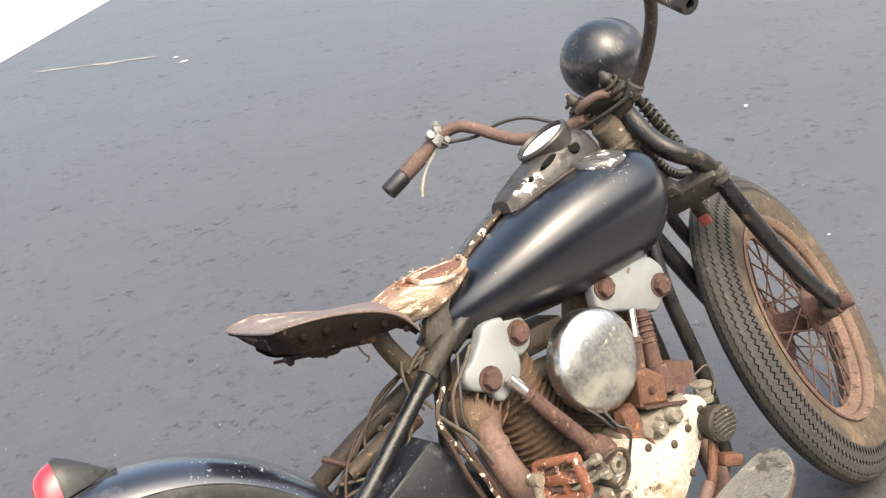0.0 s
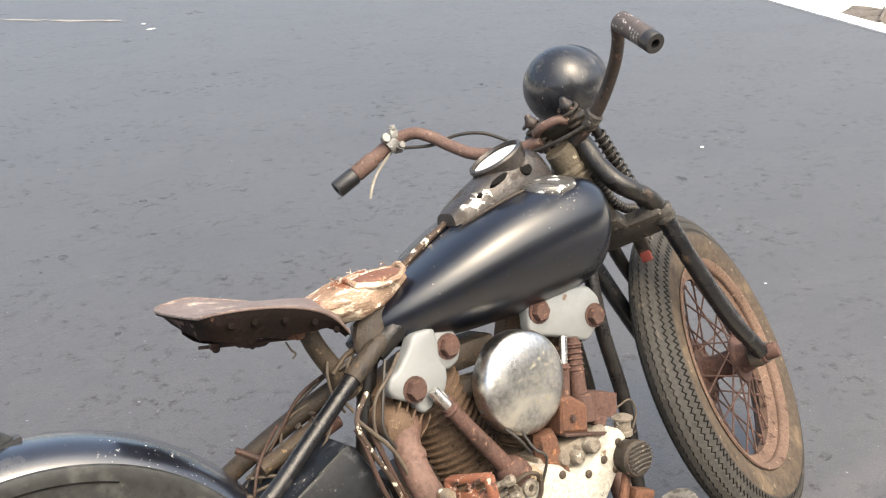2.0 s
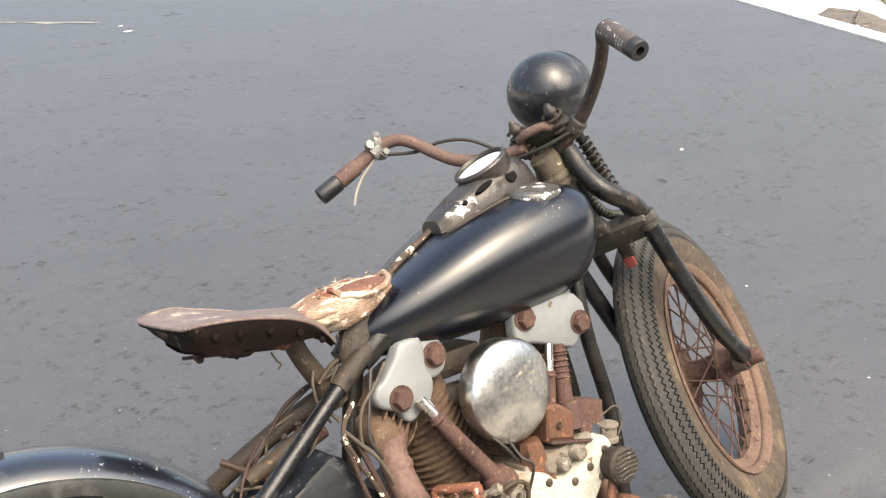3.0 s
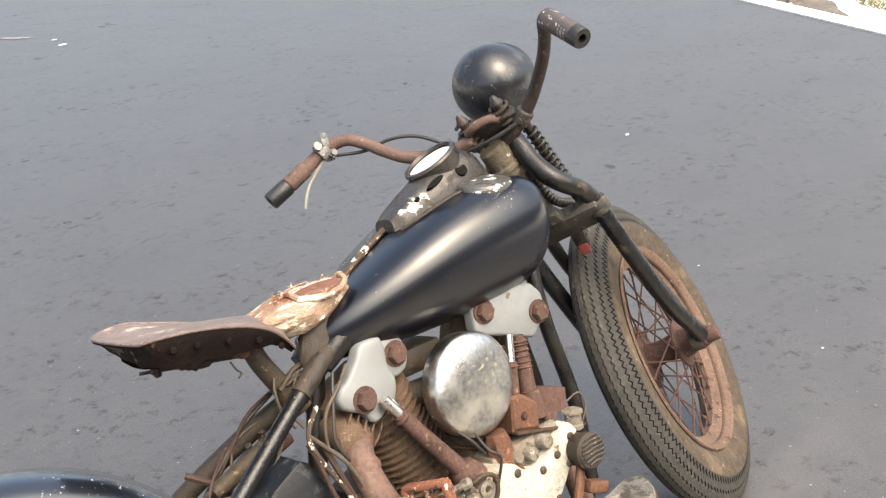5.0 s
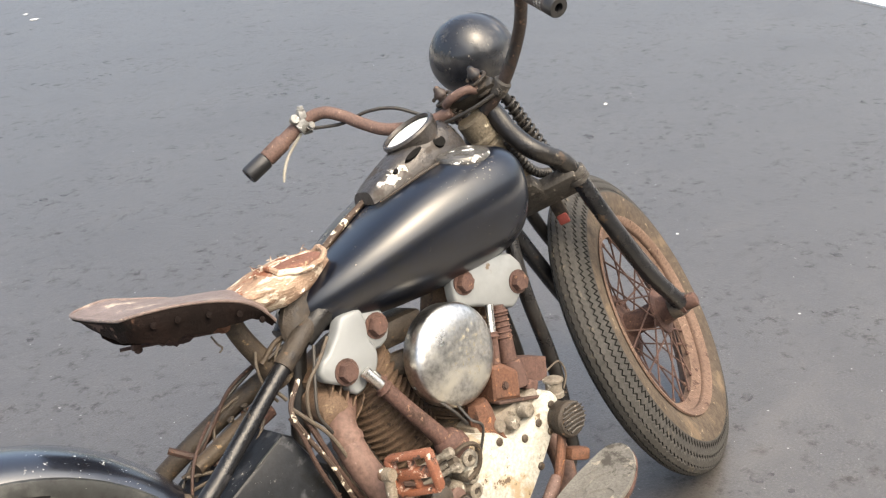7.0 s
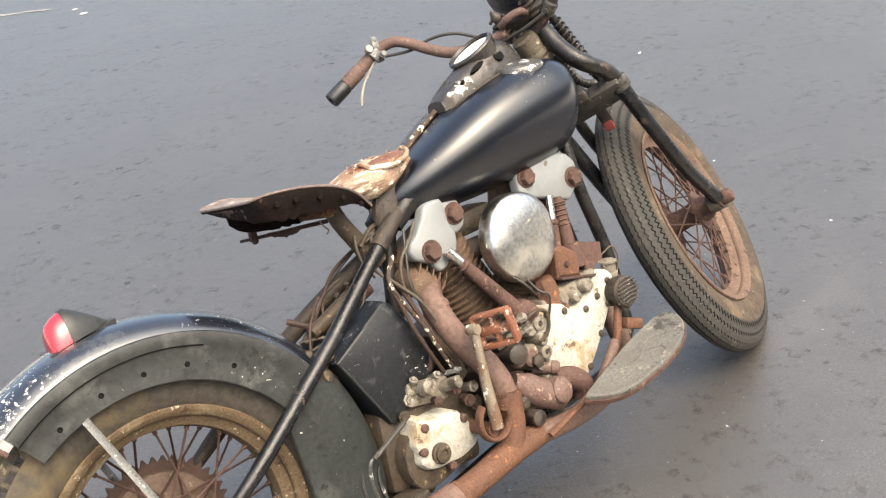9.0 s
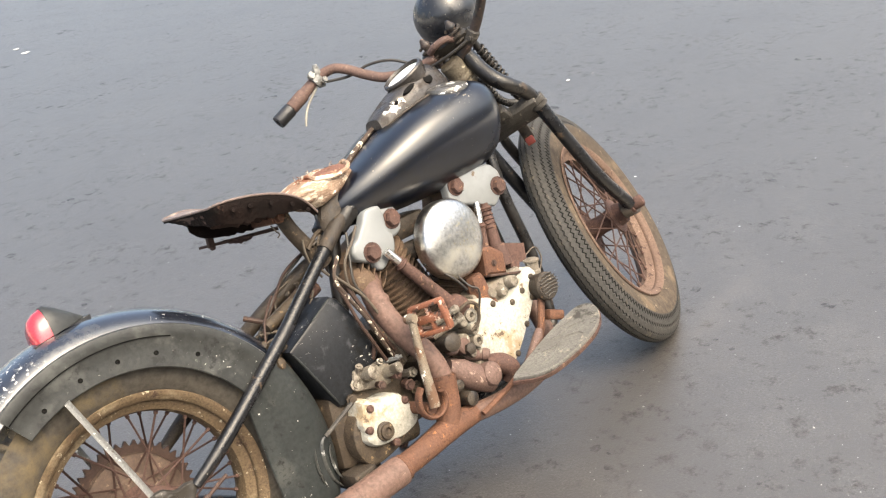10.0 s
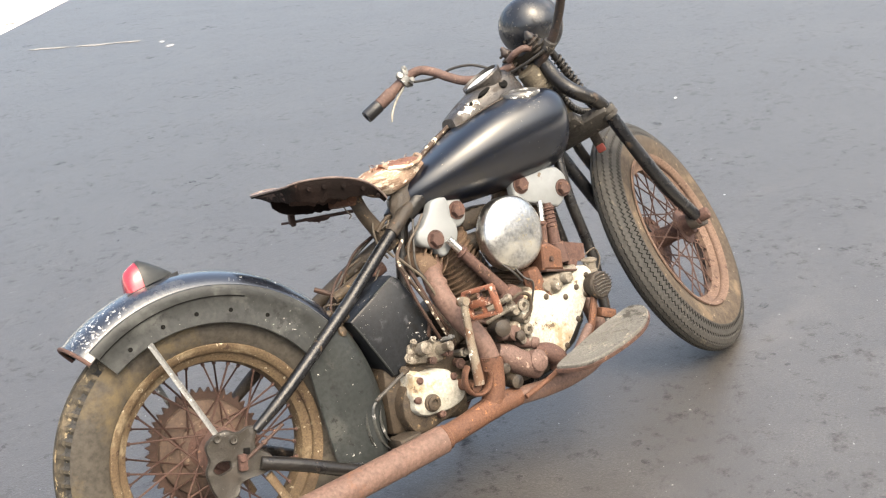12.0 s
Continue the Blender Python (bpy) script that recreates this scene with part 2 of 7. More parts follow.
CROWN = surface("grey_grime_on_forging", (0.062, 0.057, 0.050), (0.036, 0.032, 0.028), 18, 0.5, 0.65, metal=0.2,
                spots=(((0.014, 0.011, 0.009), 28, 0.56, 0.07, 0.7, 0.0), ((0.17, 0.15, 0.125), 50, 0.60, 0.05, 0.7, 0.0)), bump=(80, 0.6), spec=0.4)
BAR_DARK = surface("dark_rust_and_old_black_paint", (0.046, 0.030, 0.024), (0.022, 0.016, 0.014), 16, 0.6, 0.45,
                   spots=(((0.009, 0.009, 0.010), 13, 0.55, 0.04, 0.35, 0.0), ((0.15, 0.095, 0.068), 40, 0.60, 0.05, 0.85, 0.0)), bump=(90, 0.5), spec=0.4)
LINING = surface("dusty_brown_hide_lining", (0.072, 0.047, 0.040), (0.045, 0.029, 0.025), 18, 0.85, 0.9,
                 spots=(((0.12, 0.085, 0.07), 40, 0.59, 0.08, 0.9, 0.0), ((0.02, 0.013, 0.011), 26, 0.60, 0.05, 0.9, 0.0)), bump=(100, 0.6), spec=0.2)
FLAKED_ROD = surface("brown_rod_with_pale_flakes", (0.060, 0.040, 0.028), (0.040, 0.026, 0.020), 30, 0.7, 0.6,
                     spots=(((0.50, 0.45, 0.36), 70, 0.56, 0.03, 0.6, 0.0),), bump=(120, 0.5), spec=0.3)
RUBBER = surface("dusty_worn_tyre_rubber", (0.041, 0.039, 0.036), (0.030, 0.0285, 0.026), 8, 0.8, 0.7,
                 spots=(((0.10, 0.085, 0.066), 26, 0.60, 0.10, 0.95, 0.0),), bump=(160, 0.25), spec=0.25)
RUBBER_TAN = surface("mud_dusted_tyre_rubber", (0.060, 0.052, 0.041), (0.044, 0.040, 0.035), 6, 0.85, 0.75,
                     spots=(((0.105, 0.080, 0.045), 6, 0.53, 0.16, 0.95, 0.0),), bump=(140, 0.3), spec=0.2)
TREAD_TAN = surface("tan_mud_on_tread", (0.070, 0.059, 0.043), (0.045, 0.040, 0.032), 7, 0.9, 0.85,
                    spots=(((0.135, 0.108, 0.073), 12, 0.50, 0.16, 0.95, 0.0), ((0.26, 0.205, 0.125), 45, 0.58, 0.06, 0.95, 0.0)), bump=(140, 0.3), spec=0.15)
SIDEWALL_TAN = surface("tan_dust_on_sidewall", (0.076, 0.058, 0.042), (0.052, 0.042, 0.034), 5, 0.85, 0.8,
                       spots=(((0.155, 0.115, 0.076), 7, 0.52, 0.22, 0.95, 0.0), ((0.20, 0.16, 0.115), 50, 0.62, 0.06, 0.95, 0.0)), bump=(130, 0.25), spec=0.18)
# near black that paints the shade inside grooves, creases and holes
RECESS_SHADE = surface("recess_shade_black", (0.006, 0.006, 0.006), (0.010, 0.0095, 0.009), 30, 0.9, 0.9, bump=(100, 0.1), spec=0.05)
GRIP = surface("black_grip_rubber", (0.010, 0.010, 0.011), (0.018, 0.018, 0.019), 30, 0.35, 0.5, bump=(100, 0.2))
GRIP_BROWN = surface("faded_brown_grip_sleeve", (0.060, 0.048, 0.046), (0.042, 0.034, 0.033), 25, 0.5, 0.6,
                     spots=(((0.42, 0.40, 0.38), 70, 0.60, 0.03, 0.6, 0.0), ((0.05, 0.035, 0.03), 30, 0.60, 0.04, 0.7, 0.0)), bump=(100, 0.3))
# skirt leather, its upright face's shade painted into a near-black brown
LEATHER = surface("cracked_brown_leather_shaded", (0.0095, 0.0055, 0.0046), (0.0048, 0.0034, 0.0031), 14, 0.62, 0.80,
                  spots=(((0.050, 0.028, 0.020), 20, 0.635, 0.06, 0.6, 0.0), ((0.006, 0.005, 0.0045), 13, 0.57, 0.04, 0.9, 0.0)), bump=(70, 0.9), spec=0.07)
# top leather, paler for dust and for highlights painted into it
LEATHER_TOP = surface("dusty_brown_leather_highlit", (0.175, 0.135, 0.120), (0.105, 0.073, 0.064), 10, 0.36, 0.5,
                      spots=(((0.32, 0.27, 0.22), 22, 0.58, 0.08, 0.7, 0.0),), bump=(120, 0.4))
TORN = surface("torn_pale_hide_and_felt", (0.32, 0.240, 0.180), (0.20, 0.122, 0.084), 22, 0.9, 0.9,
               spots=(((0.50, 0.42, 0.33), 34, 0.52, 0.05, 0.9, 0.0), ((0.150, 0.062, 0.038), 20, 0.565, 0.03, 0.9, 0.0), ((0.64, 0.57, 0.48), 90, 0.60, 0.03, 0.9, 0.0)), bump=(150, 1.0), stretch=(0.45, 1, 1), spec=0.1)
RED_HIDE = surface("red_brown_hide", (0.15, 0.060, 0.038), (0.10, 0.045, 0.03), 20, 0.7, 0.8,
                   spots=(((0.33, 0.22, 0.14), 30, 0.60, 0.06, 0.9, 0.0),), bump=(120, 0.6))
WIRE = surface("old_wire", (0.040, 0.030, 0.022), (0.095, 0.074, 0.050), 40, 0.7, 0.6, bump=(100, 0.1))
PALE_WIRE = surface("pale_plastic_tail", (0.30, 0.29, 0.25), (0.24, 0.22, 0.18), 40, 0.5, 0.6, bump=(100, 0.1))
BLACK_WIRE = surface("black_cable", (0.012, 0.011, 0.010), (0.03, 0.025, 0.02), 30, 0.5, 0.65, bump=(100, 0.1))
MAT_RUBBER = surface("grey_worn_rubber_mat", (0.132, 0.127, 0.115), (0.088, 0.083, 0.075), 16, 0.75, 0.65,
                     spots=(((0.20, 0.18, 0.15), 24, 0.59, 0.06, 0.8, 0.0), ((0.035, 0.032, 0.028), 11, 0.565, 0.05, 0.8, 0.0)), bump=(60, 0.6), spec=0.25)
DIAL_WHITE = surface("blank_white_dial", (0.80, 0.80, 0.78), (0.70, 0.69, 0.66), 20, 0.3, 0.4, bump=(50, 0.0), grain=0.0)
CAP_WORN = surface("black_paint_worn_to_white_metal", (0.13, 0.127, 0.12), (0.08, 0.076, 0.070), 20, 0.30, 0.44, metal=0.5,
                   spots=(((0.03, 0.026, 0.02), 34, 0.58, 0.04, 0.7, 0.0), ((0.80, 0.79, 0.76), 40, 0.575, 0.015, 0.4, 0.1)), bump=(60, 0.3))
DASH_MAT = surface("weathered_dash_steel", (0.033, 0.030, 0.029), (0.060, 0.054, 0.050), 20, 0.22, 0.42, metal=0.4,
                   spots=(((0.022, 0.016, 0.012), 24, 0.54, 0.06, 0.75, 0.0), ((0.070, 0.042, 0.028), 40, 0.62, 0.05, 0.85, 0.0), ((0.72, 0.70, 0.65), 55, 0.55, 0.02, 0.35, 0.1, 0, (0.846, -0.038, 0.868), 0.024), ((0.72, 0.68, 0.58), 60, 0.58, 0.02, 0.35, 0.1, 0, (0.872, -0.050, 0.862), 0.026)), bump=(36, 0.8))
RED_LENS = surface("red_plastic_lens", (0.36, 0.030, 0.045), (0.28, 0.020, 0.032), 20, 0.15, 0.22, bump=(30, 0.02), coat=0.4)
RED_PAINT = surface("red_rag", (0.26, 0.045, 0.033), (0.18, 0.035, 0.026), 30, 0.7, 0.8, bump=(80, 0.3))


def asphalt_material():
    m = bpy.data.materials.new("weathered_asphalt")
    m.use_nodes = True
    nt = m.node_tree
    b, link = nt.nodes["Principled BSDF"], nt.links.new
    co = nt.nodes.new("ShaderNodeTexCoord").outputs["Object"]

    def noise_at(sc, detail=5.0, rgh=0.6, stretch=None):
        n = nt.nodes.new("ShaderNodeTexNoise")
        n.inputs["Scale"].default_value, n.inputs["Detail"].default_value, n.inputs["Roughness"].default_value = sc, detail, rgh
        src = co
        if stretch:
            mp = nt.nodes.new("ShaderNodeMapping")
            mp.inputs["Scale"].default_value = stretch
            link(co, mp.inputs[0])
            src = mp.outputs[0]
        link(src, n.inputs["Vector"])
        return n.outputs[0]

    def ramp(src, lo, hi):
        r = nt.nodes.new("ShaderNodeMapRange")
        r.inputs[1].default_value, r.inputs[2].default_value = lo, hi
        link(src, r.inputs[0])
        return r.outputs[0]

    def mix(fac, a, c):
        x = nt.nodes.new("ShaderNodeMix")
        x.data_type = "RGBA"
        link(fac, x.inputs[0])
        for val, sock in ((a, x.inputs[6]), (c, x.inputs[7])):
            if isinstance(val, tuple):
                sock.default_value = (*val, 1.0)
            else:
                link(val, sock)
        return x.outputs[2]

    col = mix(ramp(noise_at(0.7), 0.35, 0.65), (0.0363, 0.0326, 0.0299), (0.0485, 0.0437, 0.0398))
    col = mix(ramp(noise_at(5.0, 6.0), 0.42, 0.64), col, (0.0339, 0.0302, 0.0276))
    # stones and the gaps between them
    col = mix(ramp(noise_at(130.0, 3.0), 0.47, 0.66), col, (0.0142, 0.0131, 0.0122))
    col = mix(ramp(noise_at(170.0, 2.0), 0.55, 0.64), col, (0.0821, 0.0759, 0.0705))
    col = mix(ramp(noise_at(48.0, 4.0, 0.7), 0.54, 0.70), col, (0.0234, 0.0212, 0.0195))
    # uneven wear a hand wide
    col = mix(ramp(noise_at(12.0, 4.0, 0.6), 0.44, 0.70), col, (0.0297, 0.0266, 0.0243))
    # soft dark smudges, rough where they lie, at three sizes, and pits in flocks
    m1 = ramp(noise_at(13.0, 6.0, 0.72), 0.595, 0.72)
    m2 = ramp(noise_at(6.5, 7.0, 0.74), 0.585, 0.72)
    m3 = ramp(noise_at(1.3, 5.0, 0.55), 0.48, 0.78)
    both_of = nt.nodes.new("ShaderNodeMath")
    both_of.operation = "MULTIPLY"
    link(ramp(noise_at(19.0, 6.0, 0.74), 0.53, 0.69), both_of.inputs[0])
    link(ramp(noise_at(2.4, 4.0, 0.6), 0.45, 0.62), both_of.inputs[1])
    m4 = both_of.outputs[0]
    col = mix(m1, col, (0.0215, 0.0193, 0.0178))
    col = mix(m2, col, (0.0231, 0.0207, 0.0189))
    col = mix(m3, col, (0.0291, 0.0259, 0.0238))
    col = mix(m4, col, (0.0161, 0.0146, 0.0136))
    # worn pale films of dust
    col = mix(ramp(noise_at(1.4, 5.0, 0.6, (0.6, 1.5, 1.0)), 0.62, 0.88), col, (0.0696, 0.0625, 0.0565))
    gloss, rgh_out = 1.0, 0.37
    for mk, g1, r1 in ((m1, 0.34, 0.52), (m2, 0.42, 0.52), (m3, 0.92, 0.38), (m4, 0.30, 0.56)):
        for which in (0, 1):
            x = nt.nodes.new("ShaderNodeMix")
            link(mk, x.inputs[0])
            prev = gloss if which == 0 else rgh_out
            if isinstance(prev, float):
                x.inputs[2].default_value = prev
            else:
                link(prev, x.inputs[2])
            x.inputs[3].default_value = g1 if which == 0 else r1
            if which == 0:
                gloss = x.outputs[0]
            else:
                rgh_out = x.outputs[0]
    # pale grit
    col = mix(ramp(noise_at(75.0, 1.0), 0.765, 0.785), col, (0.36, 0.35, 0.32))
    link(col, b.inputs["Base Color"])
    link(rgh_out, b.inputs["Roughness"])
    link(gloss, b.inputs["Specular IOR Level"])
    b.inputs["IOR"].default_value = 1.64
    b.inputs["Specular Tint"].default_value = (1.0, 0.955, 0.87, 1.0)
    bp = nt.nodes.new("ShaderNodeBump")
    bp.inputs["Strength"].default_value, bp.inputs["Distance"].default_value = 0.32, 0.005
    coarse = nt.nodes.new("ShaderNodeMath")
    coarse.operation = "MULTIPLY_ADD"
    link(noise_at(34.0, 4.0, 0.7), coarse.inputs[0])
    coarse.inputs[1].default_value = 1.0
    link(noise_at(150.0, 4.0, 0.6), coarse.inputs[2])
    link(coarse.outputs[0], bp.inputs["Height"])
    link(bp.outputs[0], b.inputs["Normal"])
    return m


ASPHALT = asphalt_material()
STAIN = surface("dark_tar_stain", (0.022, 0.021, 0.020), (0.034, 0.032, 0.030), 25, 0.5, 0.42, bump=(160, 0.5))
nt = STAIN.node_tree
sn, sr = nt.nodes.new("ShaderNodeTexNoise"), nt.nodes.new("ShaderNodeMapRange")
sn.inputs["Scale"].default_value, sn.inputs["Detail"].default_value = 24.0, 6.0
sr.inputs[1].default_value, sr.inputs[2].default_value, sr.inputs[4].default_value = 0.42, 0.70, 0.60
nt.links.new(nt.nodes.new("ShaderNodeTexCoord").outputs["Object"], sn.inputs["Vector"])
nt.links.new(sn.outputs[0], sr.inputs[0])
nt.links.new(sr.outputs[0], nt.nodes["Principled BSDF"].inputs["Alpha"])
PALE_GROUND = surface("pale_dusty_concrete", (0.72, 0.70, 0.66), (0.62, 0.60, 0.55), 1.5, 0.9, 0.9,
                      spots=(((0.40, 0.36, 0.30), 3.0, 0.66, 0.05, 0.9, 0.0),), bump=(40, 0.3))
PALE_DUST = surface("pale_worn_paint", (0.24, 0.235, 0.225), (0.17, 0.165, 0.158), 8, 0.8, 0.8, bump=(80, 0.3))
WHITE_LINE = surface("white_painted_kerb", (0.82, 0.82, 0.80), (0.74, 0.74, 0.71), 3, 0.7, 0.8,
                     spots=(((0.30, 0.28, 0.25), 20, 0.72, 0.04, 0.9, 0.0),), bump=(60, 0.3))
EARTH = surface("brown_dry_earth", (0.090, 0.080, 0.071), (0.140, 0.127, 0.113), 5, 0.95, 0.9,
                spots=(((0.035, 0.030, 0.026), 9, 0.56, 0.08, 0.95, 0.0), ((0.20, 0.18, 0.155), 14, 0.60, 0.08, 0.95, 0.0)), bump=(40, 0.8), spec=0.2)
# for the added wall that only shows in reflections
DARK_WALL = surface("dark_olive_brown_wall", (0.075, 0.069, 0.052), (0.110, 0.098, 0.074), 0.6, 0.9, 0.9,
                   spots=(((0.035, 0.036, 0.024), 1.5, 0.55, 0.12, 0.9, 0.0),), bump=(12, 0.5), spec=0.2)
GRASS = surface("dry_green_grass", (0.130, 0.140, 0.065), (0.230, 0.220, 0.125), 4, 0.8, 0.8, bump=(30, 0.1))


# ---- mesh helpers ----
def put(name, verts, faces, material, parent=None, label="", sharp=38):
    me = bpy.data.meshes.new(name)
    me.from_pydata([tuple(v) for v in verts], [], faces)
    bm = bmesh.new()
    bm.from_mesh(me)
    bmesh.ops.recalc_face_normals(bm, faces=bm.faces)
    bm.to_mesh(me)
    bm.free()
    me.materials.append(material)
    me.shade_smooth()
    me.set_sharp_from_angle(angle=radians(sharp))
    ob = new(name, me)
    if parent is not None:
        # thing, part, sub-part and no deeper
        if parent.parent is not None and parent.parent.parent is not None:
            parent = parent.parent
        ob.parent = parent
    if label:
        tagged(ob, label=label)
    return ob


class Geo:
    """A heap of vertices and faces to which shapes are added."""

    def __init__(self):
        self.v, self.f = [], []

    def add(self, verts, faces, m=None):
        k = len(self.v)
        self.v += [Vector(p) if m is None else m @ Vector(p) for p in verts]
        self.f += [tuple(i + k for i in f) for f in faces]
        return self

    def moved(self, m):
        self.v = [m @ p for p in self.v]
        return self

    def mirrored(self):
        self.v = [Vector((p.x, -p.y, p.z)) for p in self.v]
        return self

    def part(self, name, material, parent, label="", sharp=38):
        return put(name, self.v, self.f, material, parent, label, sharp)


def rings(loops, closed_ring=True, cap=True, close_path=False):
    """Faces between equal loops of points."""
    n = len(loops[0])
    v = [p for lp in loops for p in lp]
    f = []
    pairs = len(loops) if close_path else len(loops) - 1
    for a in range(pairs):
        c = (a + 1) % len(loops)
        for i in range(n if closed_ring else n - 1):
            j = (i + 1) % n
            f.append((a * n + i, a * n + j, c * n + j, c * n + i))
    if cap and not close_path:
        f.append(tuple(range(n)))
        f.append(tuple((len(loops) - 1) * n + i for i in range(n)))
    return v, f


def spline(points, per=6):
    """A smooth line through the points."""
    p = [Vector(q) for q in points]
    if len(p) == 2 or per <= 1:
        return p
    p = [2 * p[0] - p[1]] + p + [2 * p[-1] - p[-2]]
    out = []
    for i in range(1, len(p) - 2):
        a, b, c, d = p[i - 1:i + 3]
        for s in range(per):
            t = s / per
            out.append(0.5 * ((2 * b) + (c - a) * t + (2 * a - 5 * b + 4 * c - d) * t * t + (3 * b - a - 3 * c + d) * t ** 3))
    out.append(p[-2])
    return out


def tube(g, points, r, segs=12, per=6, m=None, flat=1.0):
    """A pipe along a smooth line; r: one radius, or one for each point."""
    path = spline(points, per)
    if isinstance(r, (int, float)):
        rad = [r] * len(path)
    else:
        rad = [float(x) for x in np.interp(np.linspace(0, len(r) - 1, len(path)), range(len(r)), r)]
    t0 = (path[1] - path[0]).normalized()
    side = t0.orthogonal().normalized()
    loops = []
    for i, p in enumerate(path):
        t = (path[min(i + 1, len(path) - 1)] - path[max(i - 1, 0)]).normalized()
        side = (side - t * side.dot(t)).normalized()
        up = t.cross(side)
        loops.append([p + rad[i] * (math.cos(a) * side + flat * math.sin(a) * up) for a in (2 * math.pi * k / segs for k in range(segs))])
    v, f = rings(loops)
    g.add(v, f, m)
    return g


def axis(origin, way):
    """A frame at origin whose z points along way."""
    return Matrix.Translation(origin) @ Vector(way).to_track_quat("Z", "Y").to_matrix().to_4x4()


def lathe(g, profile, m, segs=32, cap=True):
    """Turns (radius, height) about the frame's z."""
    loops = [[(r * math.cos(a), r * math.sin(a), h) for a in (2 * math.pi * k / segs for k in range(segs))] for r, h in profile]
    v, f = rings(loops, cap=cap)
    g.add(v, f, m)
    return g


def block(g, size, m, bevel=0.004):
    """A box with bevelled edges."""
    bm = bmesh.new()
    bmesh.ops.create_cube(bm, size=1.0, matrix=Matrix.Diagonal((*size, 1)))
    if bevel:
        bmesh.ops.bevel(bm, geom=bm.edges[:], offset=bevel, segments=2, affect="EDGES", profile=0.5)
    bm.verts.ensure_lookup_table()
    g.add([v.co.copy() for v in bm.verts], [tuple(v.index for v in f.verts) for f in bm.faces], m)
    bm.free()
    return g


def slab(g, outline, y0, y1, bevel=0.003, m=None):
    """A plate: an (x, z) outline drawn out from y0 to y1, the edge at y1 rounded."""
    o = [Vector((p[0], 0, p[1])) for p in outline]
    c = sum(o, Vector()) / len(o)

    def inset(d):
        n = len(o)
        res = []
        for i in range(n):
            e1, e2 = (o[i] - o[i - 1]).normalized(), (o[(i + 1) % n] - o[i]).normalized()
            nrm = Vector((e1.z + e2.z, 0, -e1.x - e2.x))
            if nrm.length < 1e-6:
                nrm = o[i] - c
            nrm.normalize()
            res.append(o[i] - nrm * d * sgn)
        return res

    area = sum(o[i - 1].x * o[i].z - o[i].x * o[i - 1].z for i in range(len(o)))
    sgn = 1 if area > 0 else -1
    s = 1 if y1 > y0 else -1
    loops = [[(p.x, y0, p.z) for p in o], [(p.x, y1 - s * bevel, p.z) for p in o],
             [(p.x, y1 - s * bevel * 0.3, p.z) for p in inset(bevel * 0.35)], [(p.x, y1, p.z) for p in inset(bevel)]]
    v, f = rings(loops)
    g.add(v, f, m)
    return g


def rounded(corners, n=3, k=0.3):
    """A corner-cut outline."""
    p = [Vector(c) for c in corners]
    out = []
    for i in range(len(p)):
        a, b, c = p[i - 1], p[i], p[(i + 1) % len(p)]
        for t in (j / (n - 1) for j in range(n)):
            u, w = b.lerp(a, k * (1 - t)), b.lerp(c, k * t)
            out.append(tuple(u.lerp(w, t)))
    return out


def hull(circles, n=14):
    """The outline round some circles (x, z, r)."""
    pts = sorted({(round(x + r * math.cos(a), 5), round(z + r * math.sin(a), 5)) for x, z, r in circles for a in (2 * math.pi * k / n for k in range(n))})

    def half(seq):
        h = []
        for p in seq:
            while len(h) > 1 and (h[-1][0] - h[-2][0]) * (p[1] - h[-2][1]) - (h[-1][1] - h[-2][1]) * (p[0] - h[-2][0]) <= 0:
                h.pop()
            h.append(p)
        return h[:-1]
    return half(pts) + half(pts[::-1])


def bolt(g, p, way, r=0.012, h=0.009, washer=True):
    """A hexagon head on a washer."""
    m = axis(p, way)
    if washer:
        lathe(g, [(r * 1.25, -0.001), (r * 1.25, 0.002)], m, 16)
    lathe(g, [(r, 0.0), (r, h * 0.75), (r * 0.86, h)], m, 6)
    return g


def coil(g, a, b, r, wire, turns, segs=8, per_turn=14):
    """A spring from a to b."""
    m = axis(a, Vector(b) - Vector(a))
    ln = (Vector(b) - Vector(a)).length
    k = int(turns * per_turn)
    tube(g, [(r * math.cos(2 * math.pi * i / per_turn), r * math.sin(2 * math.pi * i / per_turn), ln * i / k) for i in range(k + 1)], wire, segs, 1, m)
    return g


# ---- ground ----
ROAD_DIR = Vector((0.465, 0.885, 0)).normalized()
ROAD_NRM = Vector((ROAD_DIR.y, -ROAD_DIR.x, 0))
RIGHT_EDGE, LEFT_EDGE = Vector((6.99, 2.41, 0)).dot(ROAD_NRM), Vector((2.0, 11.8, 0)).dot(ROAD_NRM)


def strip(d0, d1, s0, s1, z0, z1, g=None):
    """A slab beside the road: d across, s along."""
    g = g or Geo()
    q = [ROAD_NRM * d + ROAD_DIR * s for d, s in ((d0, s0), (d1, s0), (d1, s1), (d0, s1))]
    v = [(p.x, p.y, z) for z in (z0, z1) for p in q]
    g.add(v, [(0, 1, 2, 3), (4, 5, 6, 7), (0, 1, 5, 4), (1, 2, 6, 5), (2, 3, 7, 6), (3, 0, 4, 7)])
    return g


ground = put("ground", [(-1500, -1500, -0.05), (1500, -1500, -0.05), (1500, 1500, -0.05), (-1500, 1500, -0.05)], [(0, 1, 2, 3)], PALE_GROUND)
tagged(ground, "pale bright dusty concrete ground beside the road", "ground", kind="structure")
road = strip(LEFT_EDGE, RIGHT_EDGE, -300, 300, -0.06, 0.0).part("road", ASPHALT, None)
tagged(road, "worn grey asphalt road with dark tar marks and grit", "road", kind="structure")
kerb = strip(RIGHT_EDGE + 0.003, RIGHT_EDGE + 0.215, -300, 300, -0.06, 0.015).part("kerb", WHITE_LINE, None)
